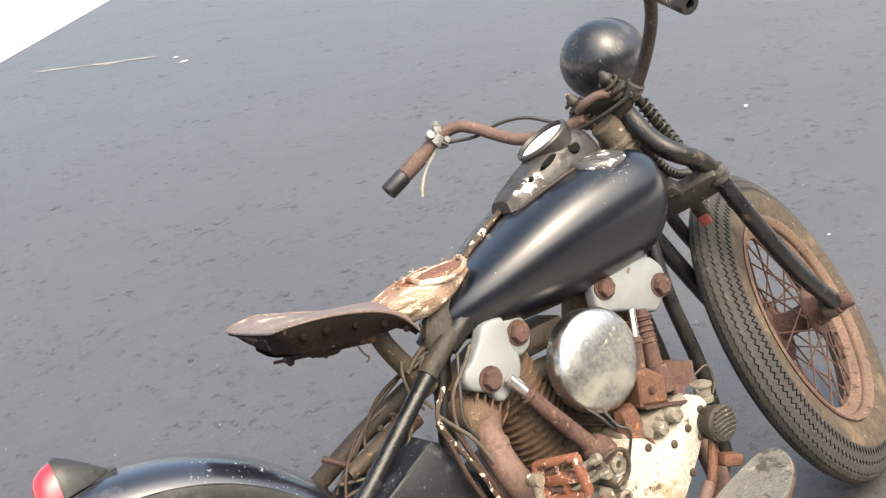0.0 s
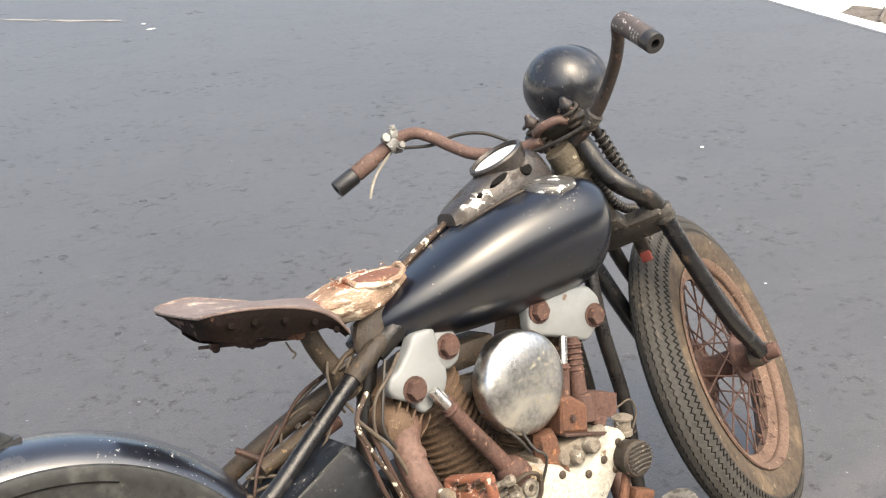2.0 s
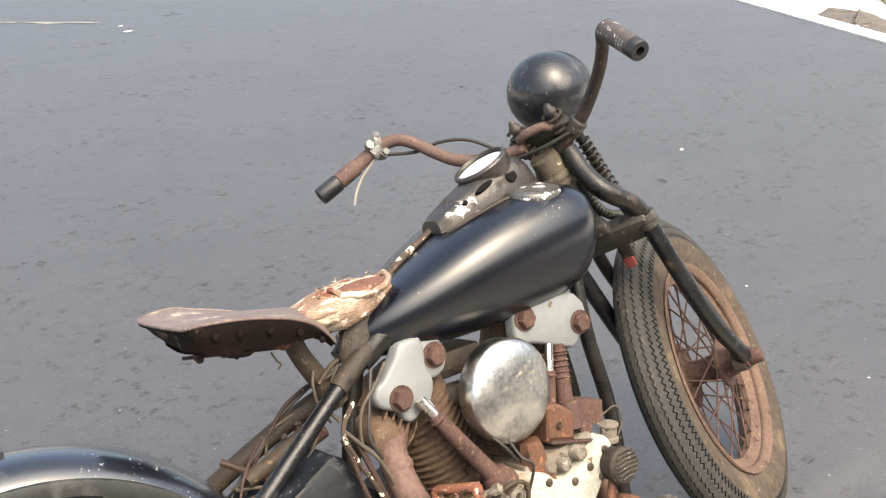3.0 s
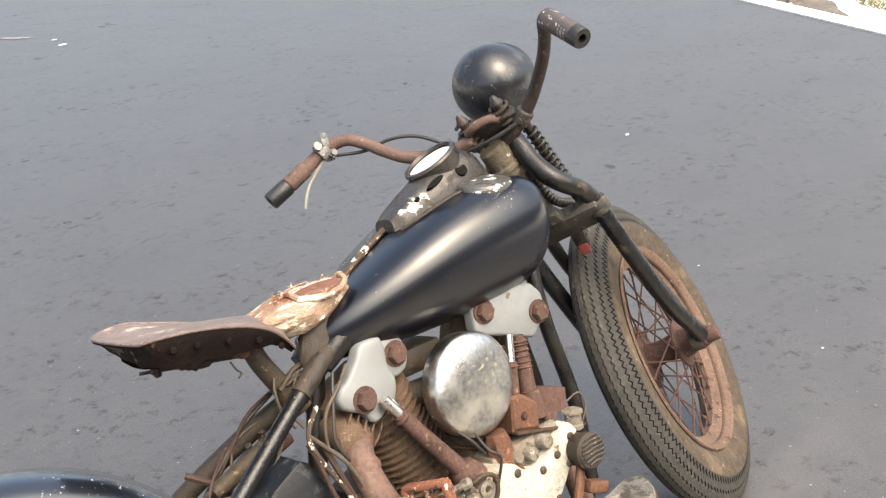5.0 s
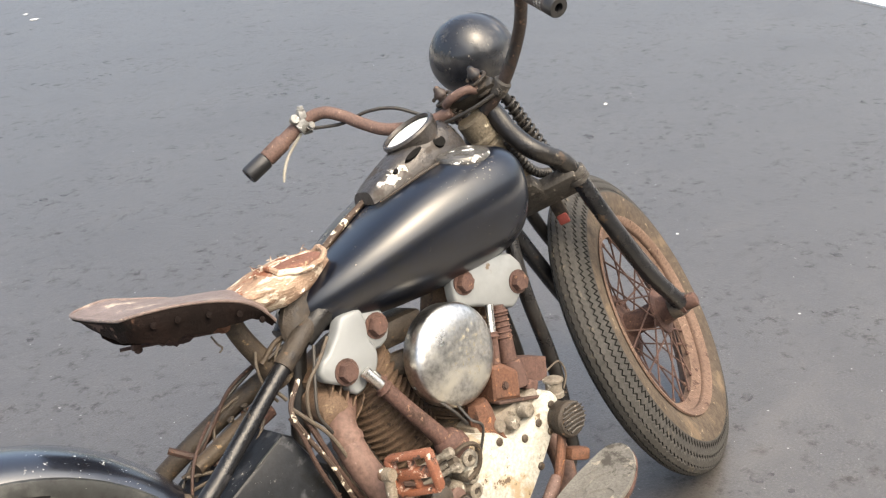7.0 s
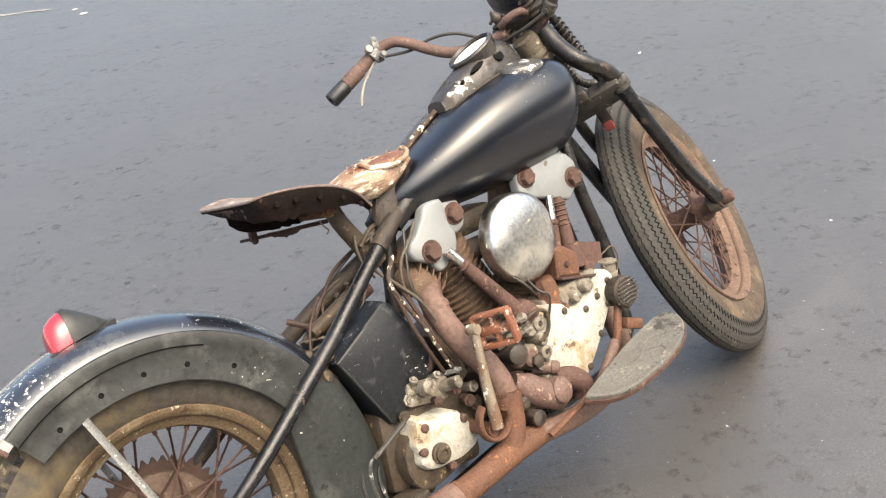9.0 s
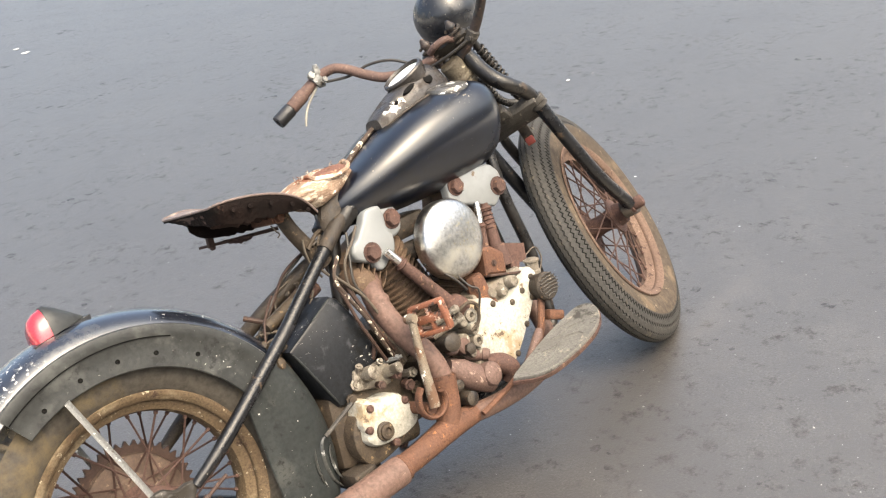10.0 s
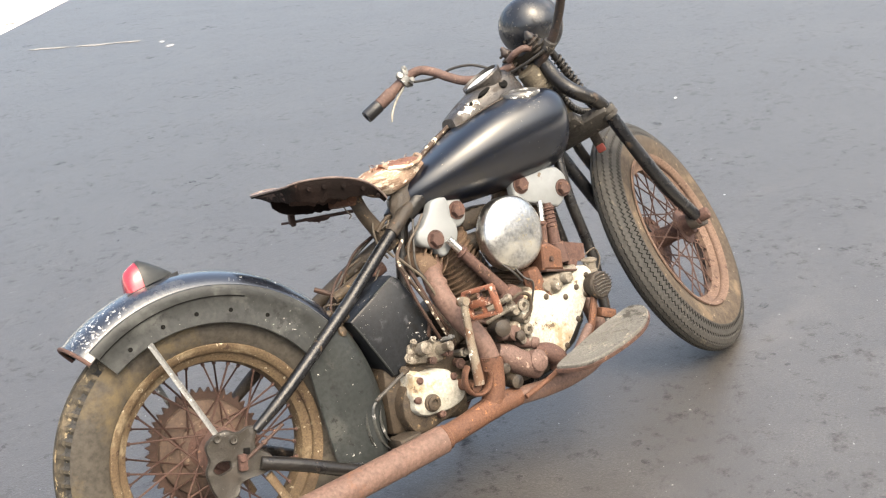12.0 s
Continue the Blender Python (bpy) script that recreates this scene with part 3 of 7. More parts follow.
tagged(kerb, "white painted kerb along the asphalt edge", "kerb", kind="structure")
# unseen dark wall added behind the eye to darken low reflections in the paint
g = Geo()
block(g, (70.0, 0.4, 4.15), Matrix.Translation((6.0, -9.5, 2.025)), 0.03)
tagged(g.part("unseen_wall", DARK_WALL, None), "unseen dark olive-brown wall added behind the eye for reflections", "wall", kind="structure")


def patch(g, c, rx, ry, turn, z, rnd, n=18, rough=0.45):
    """A ragged flat blot."""
    ph = rnd.uniform(0, 9)
    pts = []
    for k in range(n):
        a = 2 * math.pi * k / n
        r = 1 + rough * noise.noise(Vector((math.cos(a) * 1.6 + ph, math.sin(a) * 1.6, ph * 2))) + 0.25 * rough * noise.noise(Vector((math.cos(a) * 5 + ph, math.sin(a) * 5, ph)))
        x, y = rx * r * math.cos(a), ry * r * math.sin(a)
        pts.append((c[0] + x * math.cos(turn) - y * math.sin(turn), c[1] + x * math.sin(turn) + y * math.cos(turn), z))
    k0 = len(g.v)
    g.v += [Vector(p) for p in pts]
    g.f.append(tuple(range(k0, k0 + n)))
    return g


rnd = random.Random(3)
# tar marks and pits, in clusters as they lie on the road
g = Geo()
named = ((2.58, 7.64, 0.13), (1.53, 4.13, 0.06), (3.26, 1.77, 0.07), (0.665, 2.61, 0.05), (0.94, 3.10, 0.045), (0.62, 1.81, 0.035), (0.763, 4.24, 0.10), (0.57, 2.64, 0.04), (1.27, 2.44, 0.05),
         (1.81, 0.01, 0.055), (1.53, -0.19, 0.030), (0.935, -0.32, 0.045), (0.97, -0.24, 0.030), (2.34, 0.08, 0.045), (2.95, 3.95, 0.07), (2.1, 1.2, 0.05))
for x, y, r in named:
    for k in range(5):
        q = r * (1.0 if k == 0 else rnd.uniform(0.2, 0.55))
        o = (0, 0) if k == 0 else (rnd.gauss(0, r * 1.3), rnd.gauss(0, r * 1.3))
        patch(g, (x + o[0], y + o[1]), q * 0.55, q * rnd.uniform(0.25, 0.45), rnd.uniform(0, 3.1), 0.0012 + 0.0001 * len(g.f) % 0.002, rnd)
for k in range(150):
    d, a = rnd.uniform(LEFT_EDGE + 0.2, RIGHT_EDGE - 0.2), rnd.uniform(-2, 16)
    c = ROAD_NRM * d + ROAD_DIR * a
    r = rnd.uniform(0.008, 0.035) * (1.0 + 0.10 * max(0, a - 2))
    for j in range(rnd.choice((1, 1, 2, 4))):
        patch(g, (c.x + rnd.gauss(0, 0.06) * (j > 0), c.y + rnd.gauss(0, 0.06) * (j > 0)), r * rnd.uniform(0.4, 1.1), r * rnd.uniform(0.25, 0.6), rnd.uniform(0, 3.1), 0.0012 + 0.00012 * (len(g.f) % 20), rnd)
marks = g.part("tar_marks", STAIN, None)
tagged(marks, "small dark tar marks and pits on the asphalt", "tar marks", kind="stuff")
# pale scraps and a worn streak of paint
g = Geo()
for x, y, r in ((3.06, 8.56, 0.035), (3.74, 2.06, 0.016), (3.0, 8.17, 0.05)):
    patch(g, (x, y), r, r * 0.6, 0.4, 0.004, rnd, 10)
for k in range(130):
    d, a = rnd.uniform(LEFT_EDGE + 0.2, RIGHT_EDGE - 0.2), rnd.uniform(-2, 12)
    c = ROAD_NRM * d + ROAD_DIR * a
    patch(g, (c.x, c.y), rnd.uniform(0.002, 0.006), rnd.uniform(0.002, 0.005), rnd.uniform(0, 3), 0.0042, rnd, 6)
tagged(g.part("pale_grit", WHITE_LINE, None), "pale grit and scraps scattered on the asphalt", "grit", kind="stuff")
g = Geo()
p0, p1 = Vector((2.05, 9.95)), Vector((2.95, 8.95))
for k in range(26):
    q = p0.lerp(p1, rnd.random())
    patch(g, (q.x + rnd.gauss(0, 0.02), q.y + rnd.gauss(0, 0.02)), rnd.uniform(0.05, 0.12), rnd.uniform(0.02, 0.05), math.atan2(p1.y - p0.y, p1.x - p0.x), 0.003 + 0.0001 * k, rnd, 12)
tagged(g.part("paint_streak", PALE_DUST, None), "worn pale streak of paint on the asphalt", "paint", kind="stuff")
# beyond the kerb: bare earth, then low weeds
g = Geo()
loops = []
for k in range(31):
    t = k / 30
    a = 5.1 + 3.05 * t
    near = RIGHT_EDGE + float(np.interp(a, (5.1, 7.2, 7.9, 8.15), (0.235, 0.235, 0.36, 0.62))) + 0.015 * noise.noise(Vector((a * 2.0, 1.0, 0.0)))
    far = RIGHT_EDGE + float(np.interp(a, (5.1, 6.2, 6.8, 7.45, 8.0, 8.15), (0.26, 0.36, 0.68, 0.88, 1.00, 0.72))) + 0.05 * noise.noise(Vector((a * 2.6, 5.0, 0.0)))
    row = []
    for j in range(9):
        u = j / 8
        p = ROAD_NRM * (near + (far - near) * u) + ROAD_DIR * a
        row.append((p.x, p.y, -0.045 + 0.045 * math.sin(math.pi * u) * (0.6 + 0.8 * noise.noise(Vector((p.x * 3, p.y * 3, 0.0))) ** 2) + 0.012 * noise.noise(Vector((p.x * 9, p.y * 9, 3.0)))))
    loops.append(row)
v, f = rings(loops, closed_ring=False, cap=False)
g.add(v, f)
tagged(g.part("earth_patch", EARTH, None), "grey-brown bare earth beside the kerb", "earth", kind="structure")
g = Geo()
for k in range(9000):
    a = rnd.uniform(5.5, 12.0)
    d = 0.95 + 0.33 * (a - 6.9) + rnd.uniform(0.0, 1.3) ** 1.4 + 0.12 * noise.noise(Vector((a * 1.8, 0.0, 2.0)))
    c = ROAD_NRM * (RIGHT_EDGE + d) + ROAD_DIR * a
    h, t, w = rnd.uniform(0.015, 0.055), rnd.uniform(0, 6.3), rnd.uniform(0.003, 0.008)
    lean = Vector((rnd.gauss(0, 0.05), rnd.gauss(0, 0.05), 0))
    s1 = Vector((math.cos(t) * w, math.sin(t) * w, 0))
    b0 = Vector((c.x, c.y, -0.05))
    g.add([b0 - s1, b0 + s1, b0 + s1 * 0.7 + lean * 0.4 + Vector((0, 0, h * 0.6)), b0 + lean + Vector((0, 0, h)), b0 - s1 * 0.7 + lean * 0.4 + Vector((0, 0, h * 0.6))], [(0, 1, 2, 4), (4, 2, 3)])
tagged(g.part("weeds", GRASS, None), "low dry green weeds beyond the kerb", "grass", kind="stuff")
# scraps on the pale ground
g = Geo()
for k in range(60):
    c = ROAD_NRM * (LEFT_EDGE - rnd.uniform(0.15, 2.5)) + ROAD_DIR * rnd.uniform(7, 16)
    patch(g, (c.x, c.y), rnd.uniform(0.02, 0.12), rnd.uniform(0.01, 0.03), rnd.uniform(0, 3), -0.046 + 0.0001 * k, rnd, 10)
for d, a, rx, ry in ((-4.23, 11.86, 0.16, 0.05), (-4.06, 11.90, 0.14, 0.04), (-4.07, 10.55, 0.12, 0.05), (-4.08, 10.87, 0.10, 0.05), (-4.11, 13.58, 0.14, 0.03), (-4.05, 12.96, 0.16, 0.03)):
    c = ROAD_NRM * d + ROAD_DIR * a
    for k in range(6):
        patch(g, (c.x + rnd.gauss(0, rx * 0.5), c.y + rnd.gauss(0, ry)), rx * rnd.uniform(0.25, 0.6), ry * rnd.uniform(0.4, 0.9), rnd.uniform(-0.4, 0.4), -0.044 + 0.0002 * k, rnd, 12)
tagged(g.part("dead_leaves", EARTH, None), "scattered brown dead leaves on the pale ground", "leaves", kind="stuff")

# small litter on the pale ground and the bare earth
c = ROAD_NRM * -3.81 + ROAD_DIR * 10.28
g = Geo()
block(g, (0.07, 0.05, 0.012), Matrix.Translation((c.x, c.y, -0.044)) @ Matrix.Rotation(0.5, 4, "Z"), 0.004)
tagged(g.part("plastic_scrap", RED_PAINT, None), "small faded red plastic scrap on the pale ground", "litter")
c = ROAD_NRM * 5.35 + ROAD_DIR * 7.02
g = Geo()
lathe(g, [(0.006, -0.045), (0.010, -0.043), (0.011, -0.015), (0.010, 0.012), (0.011, 0.022), (0.006, 0.038), (0.005, 0.045)], axis((c.x, c.y, -0.012), (0.9, -0.4, 0.02)), 16)
tagged(g.part("plastic_bottle", WHITE_LINE, None), "crumpled white plastic bottle lying on bare earth", "bottle")
c0, c1 = ROAD_NRM * 5.40 + ROAD_DIR * 7.10, ROAD_NRM * 5.95 + ROAD_DIR * 7.95
g = Geo()
tube(g, [(c0.x, c0.y, 0.0), (0.5 * (c0.x + c1.x) + 0.03, 0.5 * (c0.y + c1.y), 0.012), (c1.x, c1.y, -0.012)], [0.014, 0.018, 0.010], 8)
tagged(g.part("dry_stick", EARTH, None), "dark dry stick lying on bare earth", "stick")
g = strip(RIGHT_EDGE + 0.33, RIGHT_EDGE + 0.39, 7.8, 16.0, -0.060, -0.045)
tagged(g.part("pavement_joint", EARTH, None), "dark dirty joint in the pale pavement behind the kerb", "joint", kind="structure")


# ---- the motorcycle ----
LEAN = 17.5
bike = new("motorcycle")
bike.matrix_world = Matrix.Translation((0, -0.047, 0)) @ Matrix.Rotation(radians(-LEAN), 4, "X")
tagged(bike, "rusty old black V-twin motorcycle leaning on the asphalt", "motorcycle")
RAKE, STEER = 29.0, 30.5
PIVOT = Vector((1.12, 0, 0.95))
STEERED = (Matrix.Translation(PIVOT) @ Matrix.Rotation(radians(STEER), 4, Vector((-math.sin(radians(RAKE)), 0, math.cos(radians(RAKE)))))
           @ Matrix.Translation(-PIVOT))
RIGHT, LEFT, UP = Vector((0, -1, 0)), Vector((0, 1, 0)), Vector((0, 0, 1))


def ring_frame(c, m=None):
    """A frame at a wheel's centre, z along the axle to the right."""
    f = axis(c, RIGHT)
    return f if m is None else m @ f


def spokes(name, parent, frame_m, r_hub, r_rim, y_hub, count, material, thick=0.0022):
    """Crossed spokes, objects on one mesh."""
    g = Geo()
    lathe(g, [(thick, 0), (thick, 0.94), (thick * 2.0, 0.945), (thick * 2.0, 1.0)], Matrix(), 6)
    first = None
    for k in range(count):
        sgn = 1 if k % 2 else -1
        cross = 1 if (k // 2) % 2 else -1
        a = 2 * math.pi * k / count
        ah = a + cross * radians(52)
        p0 = frame_m @ Vector((r_hub * math.cos(ah), r_hub * math.sin(ah), sgn * y_hub))
        p1 = frame_m @ Vector((r_rim * math.cos(a), r_rim * math.sin(a), sgn * 0.006))
        if first is None:
            first = g.part("spoke", material, parent)
            ob = first
        else:
            ob = new("spoke", first.data)
            ob.parent = parent
        ob.matrix_local = axis(p0, p1 - p0) @ Matrix.Diagonal((1, 1, (p1 - p0).length, 1))


def wheel(name, c, r_tyre, r_rim, half_w, m, tread, tyre_mat, side_mat, rim_mat, hub_mat):
    f = ring_frame(c, m)
    g = Geo()
    lathe(g, [(0.012, -0.115), (0.012, -0.075), (0.030, -0.072), (0.034, -0.05), (0.052, -0.048), (0.052, -0.042), (0.030, -0.036), (0.027, 0.0),
              (0.030, 0.036), (0.052, 0.042), (0.052, 0.048), (0.034, 0.05), (0.030, 0.072), (0.012, 0.075), (0.012, 0.115)], f, 28)
    hub = g.part(name, hub_mat, bike, "spoked wheel with rusty hub")
    g = Geo()
    w = half_w * 0.74
    half = [(r_rim, w), (r_rim + 0.004, w + 0.004), (r_rim + 0.002, w + 0.008), (r_rim - 0.006, w + 0.006), (r_rim - 0.010, w + 0.001), (r_rim - 0.0135, w - 0.001),
            (r_rim - 0.016, w - 0.006), (r_rim - 0.015, w - 0.012), (r_rim - 0.022, w - 0.016), (r_rim - 0.033, w - 0.024), (r_rim - 0.037, 0.008)]
    prof = [(r, -h) for r, h in half] + [(r, h) for r, h in half[::-1]] + [(r_rim - 0.012, w - 0.012), (r_rim - 0.028, 0), (r_rim - 0.012, -w + 0.012)]
    lathe(g, prof, f, 96, cap=False)
    loops, n = len(prof), 96
    g.f += [((loops - 1) * n + i, (loops - 1) * n + (i + 1) % n, (i + 1) % n, i) for i in range(n)]
    g.part("rim", rim_mat, hub)
    tyre(hub, f, r_tyre, r_rim, half_w, tread, tyre_mat, side_mat)
    return hub, f


def tyre(parent, f, rt, rr, hw, tread, tyre_mat, side_mat):
    """Sidewalls and a carcass, and a tread with real grooves."""
    segs = 288
    if tread == "zigzag":
        side = [(rr - 0.002, 0.72), (rr + 0.008, 0.80), (rr + 0.018, 0.90), (rr + (rt - rr) * 0.27, 0.98), (rr + (rt - rr) * 0.37, 1.0), (rr + (rt - rr) * 0.44, 0.998)]
        edge, low_edge, power = 0.985 * hw, 0.50, 2.7
    else:
        side = [(rr - 0.002, 0.72), (rr + 0.008, 0.80), (rr + 0.02, 0.92), (rr + (rt - rr) * 0.42, 1.0), (rr + (rt - rr) * 0.60, 0.985), (rr + (rt - rr) * 0.74, 0.93)]
        edge, low_edge, power = 0.86 * hw, 0.80, 2.0
    drop = (rt - rr) * (1 - low_edge)

    def crown(u):
        return rt - drop * abs(u / edge) ** power

    for sgn, nm in ((1, "sidewall"), (-1, "sidewall")):
        g = Geo()
        prof = [(r, sgn * q * hw) for r, q in side] + [(crown(edge), sgn * edge)]
        lathe(g, prof, f, 110, cap=False)
        g.part(nm, side_mat if sgn > 0 else tyre_mat, parent)
    # tread
    loops, dark = [], []
    for k in range(segs):
        a = 2 * math.pi * k / segs
        z = 1 if k % 2 else -1
        row = []
        if tread == "zigzag":
            row.append((-edge, 0))
            for u in (-0.90, -0.72, -0.46, -0.155, 0.155, 0.46, 0.72, 0.90):
                s = u * hw + z * 0.0017
                for du, dp in ((-0.0018, 0), (-0.0011, 0.005), (0.0011, 0.005), (0.0018, 0)):
                    row.append((s + du, dp))
            row.append((edge, 0))
        else:
            ph = (k // 2) % 2
            row.append((-edge, 0.008 if ph == 0 else 0))
            for u, w in ((-0.034, 0.004), (-0.012, 0.003), (0.012, 0.003), (0.034, 0.004)):
                d = 0.007 if (ph == 0 and abs(u) > 0.02) else 0.0
                for du, dp in ((-w, d), (-w * 0.6, 0.007), (w * 0.6, 0.007), (w, d)):
                    row.append((u * hw / 0.06 + du, dp))
            row.append((edge, 0.008 if ph == 0 else 0))
        loops.append([((crown(u) - d) * math.cos(a), (crown(u) - d) * math.sin(a), u) for u, d in row])
    v, fc = rings(loops, closed_ring=False, close_path=True)
    g = Geo().add(v, fc, f)
    ob = g.part("tread", TREAD_TAN if tread == "blocks" else tyre_mat, parent, sharp=25)
    # zigzag groove floors take the painted recess shade
    ob.data.materials.append(RECESS_SHADE if tread == "zigzag" else RUBBER)
    n = len(loops[0]) - 1
    for i, p in enumerate(ob.data.polygons):
        if (i % n) % 4 in (1, 2, 3) and (i % n) != n - 1 and (i % n) % 4 == 2:
            p.material_index = 1
        if tread == "blocks" and (i // n // 2) % 2 == 0 and (i % n < 4 or i % n > n - 5):
            p.material_index = 1
    return ob


# wheels
REAR = Vector((0.012, 0, 0.318))
FRONT = Vector((1.5137, 0.0225, 0.3609))
CAMBER = Matrix.Translation(FRONT) @ Matrix.Rotation(-0.025, 4, "Z") @ Matrix.Rotation(-0.019, 4, "X") @ Matrix.Translation(-FRONT)
rear_wheel, RF = wheel("rear_wheel", REAR, 0.322, 0.224, 0.064, None, "blocks", RUBBER_TAN, RUBBER_TAN, RIM_RUST, RUST_MAT)
front_wheel, FF = wheel("front_wheel", FRONT, 0.3684, 0.2438, 0.0450, STEERED @ CAMBER, "zigzag", RUBBER, SIDEWALL_TAN, WHEEL_PINK, RUST_MAT)
spokes("spoke", rear_wheel, RF, 0.046, 0.190, 0.045, 40, RUST_MAT)
spokes("spoke", front_wheel, FF, 0.046, 0.206, 0.045, 40, RUST_MAT)

# rear drum and toothed sprocket, on the far side of the hub
g = Geo()
lathe(g, [(0.03, -0.040), (0.060, -0.040), (0.064, -0.044), (0.094, -0.046), (0.102, -0.051), (0.104, -0.058), (0.104, -0.088), (0.098, -0.094), (0.03, -0.096)], RF, 48)
g.part("brake_drum", DRUM, rear_wheel, "rusty brake drum")
g = Geo()
teeth = 44
outer = []
for k in range(teeth * 4):
    r = (0.119, 0.129, 0.129, 0.119)[k % 4]
    a = 2 * math.pi * (k + (0.25 if k % 4 in (1,) else -0.25 if k % 4 == 2 else 0)) / (teeth * 4)
    outer.append((r * math.cos(a), r * math.sin(a)))
v, fc = rings([[(0.100 * math.cos(2 * math.pi * k / (teeth * 4)), 0.100 * math.sin(2 * math.pi * k / (teeth * 4)), h) for k in range(teeth * 4)] for h in (-0.070,)]
              + [[(p[0], p[1], h) for p in outer] for h in (-0.070, -0.063)]
              + [[(0.100 * math.cos(2 * math.pi * k / (teeth * 4)), 0.100 * math.sin(2 * math.pi * k / (teeth * 4)), -0.063) for k in range(teeth * 4)]], cap=False)
g.add(v, fc, RF)
g.part("sprocket", DARK_RUST, rear_wheel, "rusty toothed sprocket")
g = Geo()
lathe(g, [(0.03, -0.046), (0.078, -0.047), (0.082, -0.052), (0.082, -0.072), (0.03, -0.075)], FF, 40)
g.part("brake_drum", RUST_MAT, front_wheel, "rusty brake drum")


# rear fender
def fender_ring(a, prof):
    return [(REAR.x + r * math.cos(a), y, REAR.z - 0.006 + r * math.sin(a)) for y, r in prof]


def arc_sheet(g, a0, a1, prof, thick=0.0025, steps=60, shape=None):
    """A bent sheet over an arc; prof: (y, radius) across."""
    loops = []
    for k in range(steps + 1):
        t = k / steps
        a = radians(a0 + (a1 - a0) * t)
        p = shape(t, prof) if shape else prof
        outer = fender_ring(a, p)
        inner = fender_ring(a, [(y * (1 - thick / 0.09), r - thick) for y, r in p])[::-1]
        loops.append(outer + inner)
    v, f = rings(loops)
    g.add(v, f)
    return g


TOP = [(-0.083, 0.340), (-0.080, 0.352), (-0.070, 0.366), (-0.055, 0.377), (-0.035, 0.384), (-0.012, 0.388), (0.012, 0.388), (0.035, 0.384), (0.055, 0.377), (0.070, 0.366), (0.080, 0.352), (0.083, 0.340)]
g = Geo()
arc_sheet(g, 125, 24, TOP)
fender = g.part("rear_fender", FENDER_PAINT, bike, "glossy black rear fender with chipped paint")
for sg in (-1, 1):
    gg = Geo()
    arc_sheet(gg, 122.5, 24, [(sg * 0.0800, 0.3565), (sg * 0.0838, 0.3545), (sg * 0.0875, 0.336), (sg * 0.0845, 0.330), (sg * 0.0860, 0.300), (sg * 0.0865, 0.278)], 0.002,
              shape=lambda t, p: [(y, r if i < 5 else r + 0.010 * (1 - t) - 0.010 * t) for i, (y, r) in enumerate(p)])
    skirt = gg.part("side_skirt", DULL_BLACK, fender, "dull dusty black fender side skirt with bolt holes")
    # thin near-black line draws the shaded crease
    sm = Geo()
    tube(sm, [Vector(fender_ring(radians(a), [(sg * 0.0866, 0.3325)])[0]) for a in np.linspace(122.3, 66, 30)], 0.0013, 6, 1)
    sm.part("seam", RECESS_SHADE, skirt)
    for a in (112.8, 98.3, 84.7, 71.0, 55.6):
        p = Vector((REAR.x + 0.3025 * math.cos(radians(a)), sg * 0.0860, REAR.z - 0.006 + 0.3025 * math.sin(radians(a))))
        # near-black plug paints the dark of a bolt hole
        h = Geo()
        lathe(h, [(0.0045, 0.000), (0.0045, 0.0012), (0.0034, 0.0015), (0.0028, 0.0005)], axis(p, (0, sg, 0)), 14)
        h.part("bolt_hole", RECESS_SHADE, skirt)
g = Geo()
tube(g, [p for p in fender_ring(radians(125.3), [(y, r - 0.001) for y, r in TOP])], 0.0042, 8, 2)
g.part("rear_lip", RUST_MAT, fender, "rusty rear lip of the fender")
# the lower front of the fender, before the tyre
FRONT_PROF = [(-0.0855, 0.224), (-0.0865, 0.246), (-0.0868, 0.264), (-0.0905, 0.270), (-0.0905, 0.345), (-0.086, 0.362), (-0.074, 0.378), (-0.045, 0.390), (0, 0.395), (0.045, 0.390), (0.074, 0.378), (0.086, 0.362), (0.0905, 0.345), (0.0905, 0.270), (0.0868, 0.264), (0.0865, 0.246), (0.0855, 0.224)]
g = Geo()
# the panel's inner edges run upright, so they leave the wheel's circle
arc_sheet(g, 30, -26, FRONT_PROF, steps=36, shape=lambda t, p: [(y, r / math.cos(radians(30 - 56 * t)) if r < 0.3 else r - 0.008 + 0.006 * t) for y, r in p])
lower = g.part("fender_front", PANEL_GREY, fender, "dull grey-green worn lower front of the fender")
# embossed crescents, their highlights put into the colour
for pts in ([(0.372, 0.294), (0.352, 0.286), (0.342, 0.255), (0.344, 0.212), (0.362, 0.180)], [(0.334, 0.284), (0.324, 0.250), (0.325, 0.212), (0.332, 0.194)], [(0.372, 0.280), (0.360, 0.252), (0.361, 0.216), (0.368, 0.196)]):
    g = Geo()
    n = len(pts)
    tube(g, [(x, -0.0895 + 0.05 * max(0.0, math.hypot(x - REAR.x, z - REAR.z + 0.006) - 0.345), z) for x, z in pts], [0.001] + [0.0055] * (n - 2) + [0.001], 10, 5, flat=0.5)
    g.part("embossed_crescent", CRESCENT, lower, "embossed crescent with highlights in its colour")

# fender strut
g = Geo()
a, b = Vector((-0.068, -0.0905, 0.588)), Vector((-0.004, -0.112, 0.368))
tube(g, [a, a.lerp(b, 0.5), b], 0.010, 8, 2, flat=0.3)
g.part("fender_strut", STRUT_MAT, fender, "scuffed bare metal fender strut")
g = Geo()
tube(g, [(-0.068, 0.0905, 0.588), (-0.004, 0.112, 0.368)], 0.010, 8, 2, flat=0.3)
g.part("fender_strut", STRUT_MAT, fender)

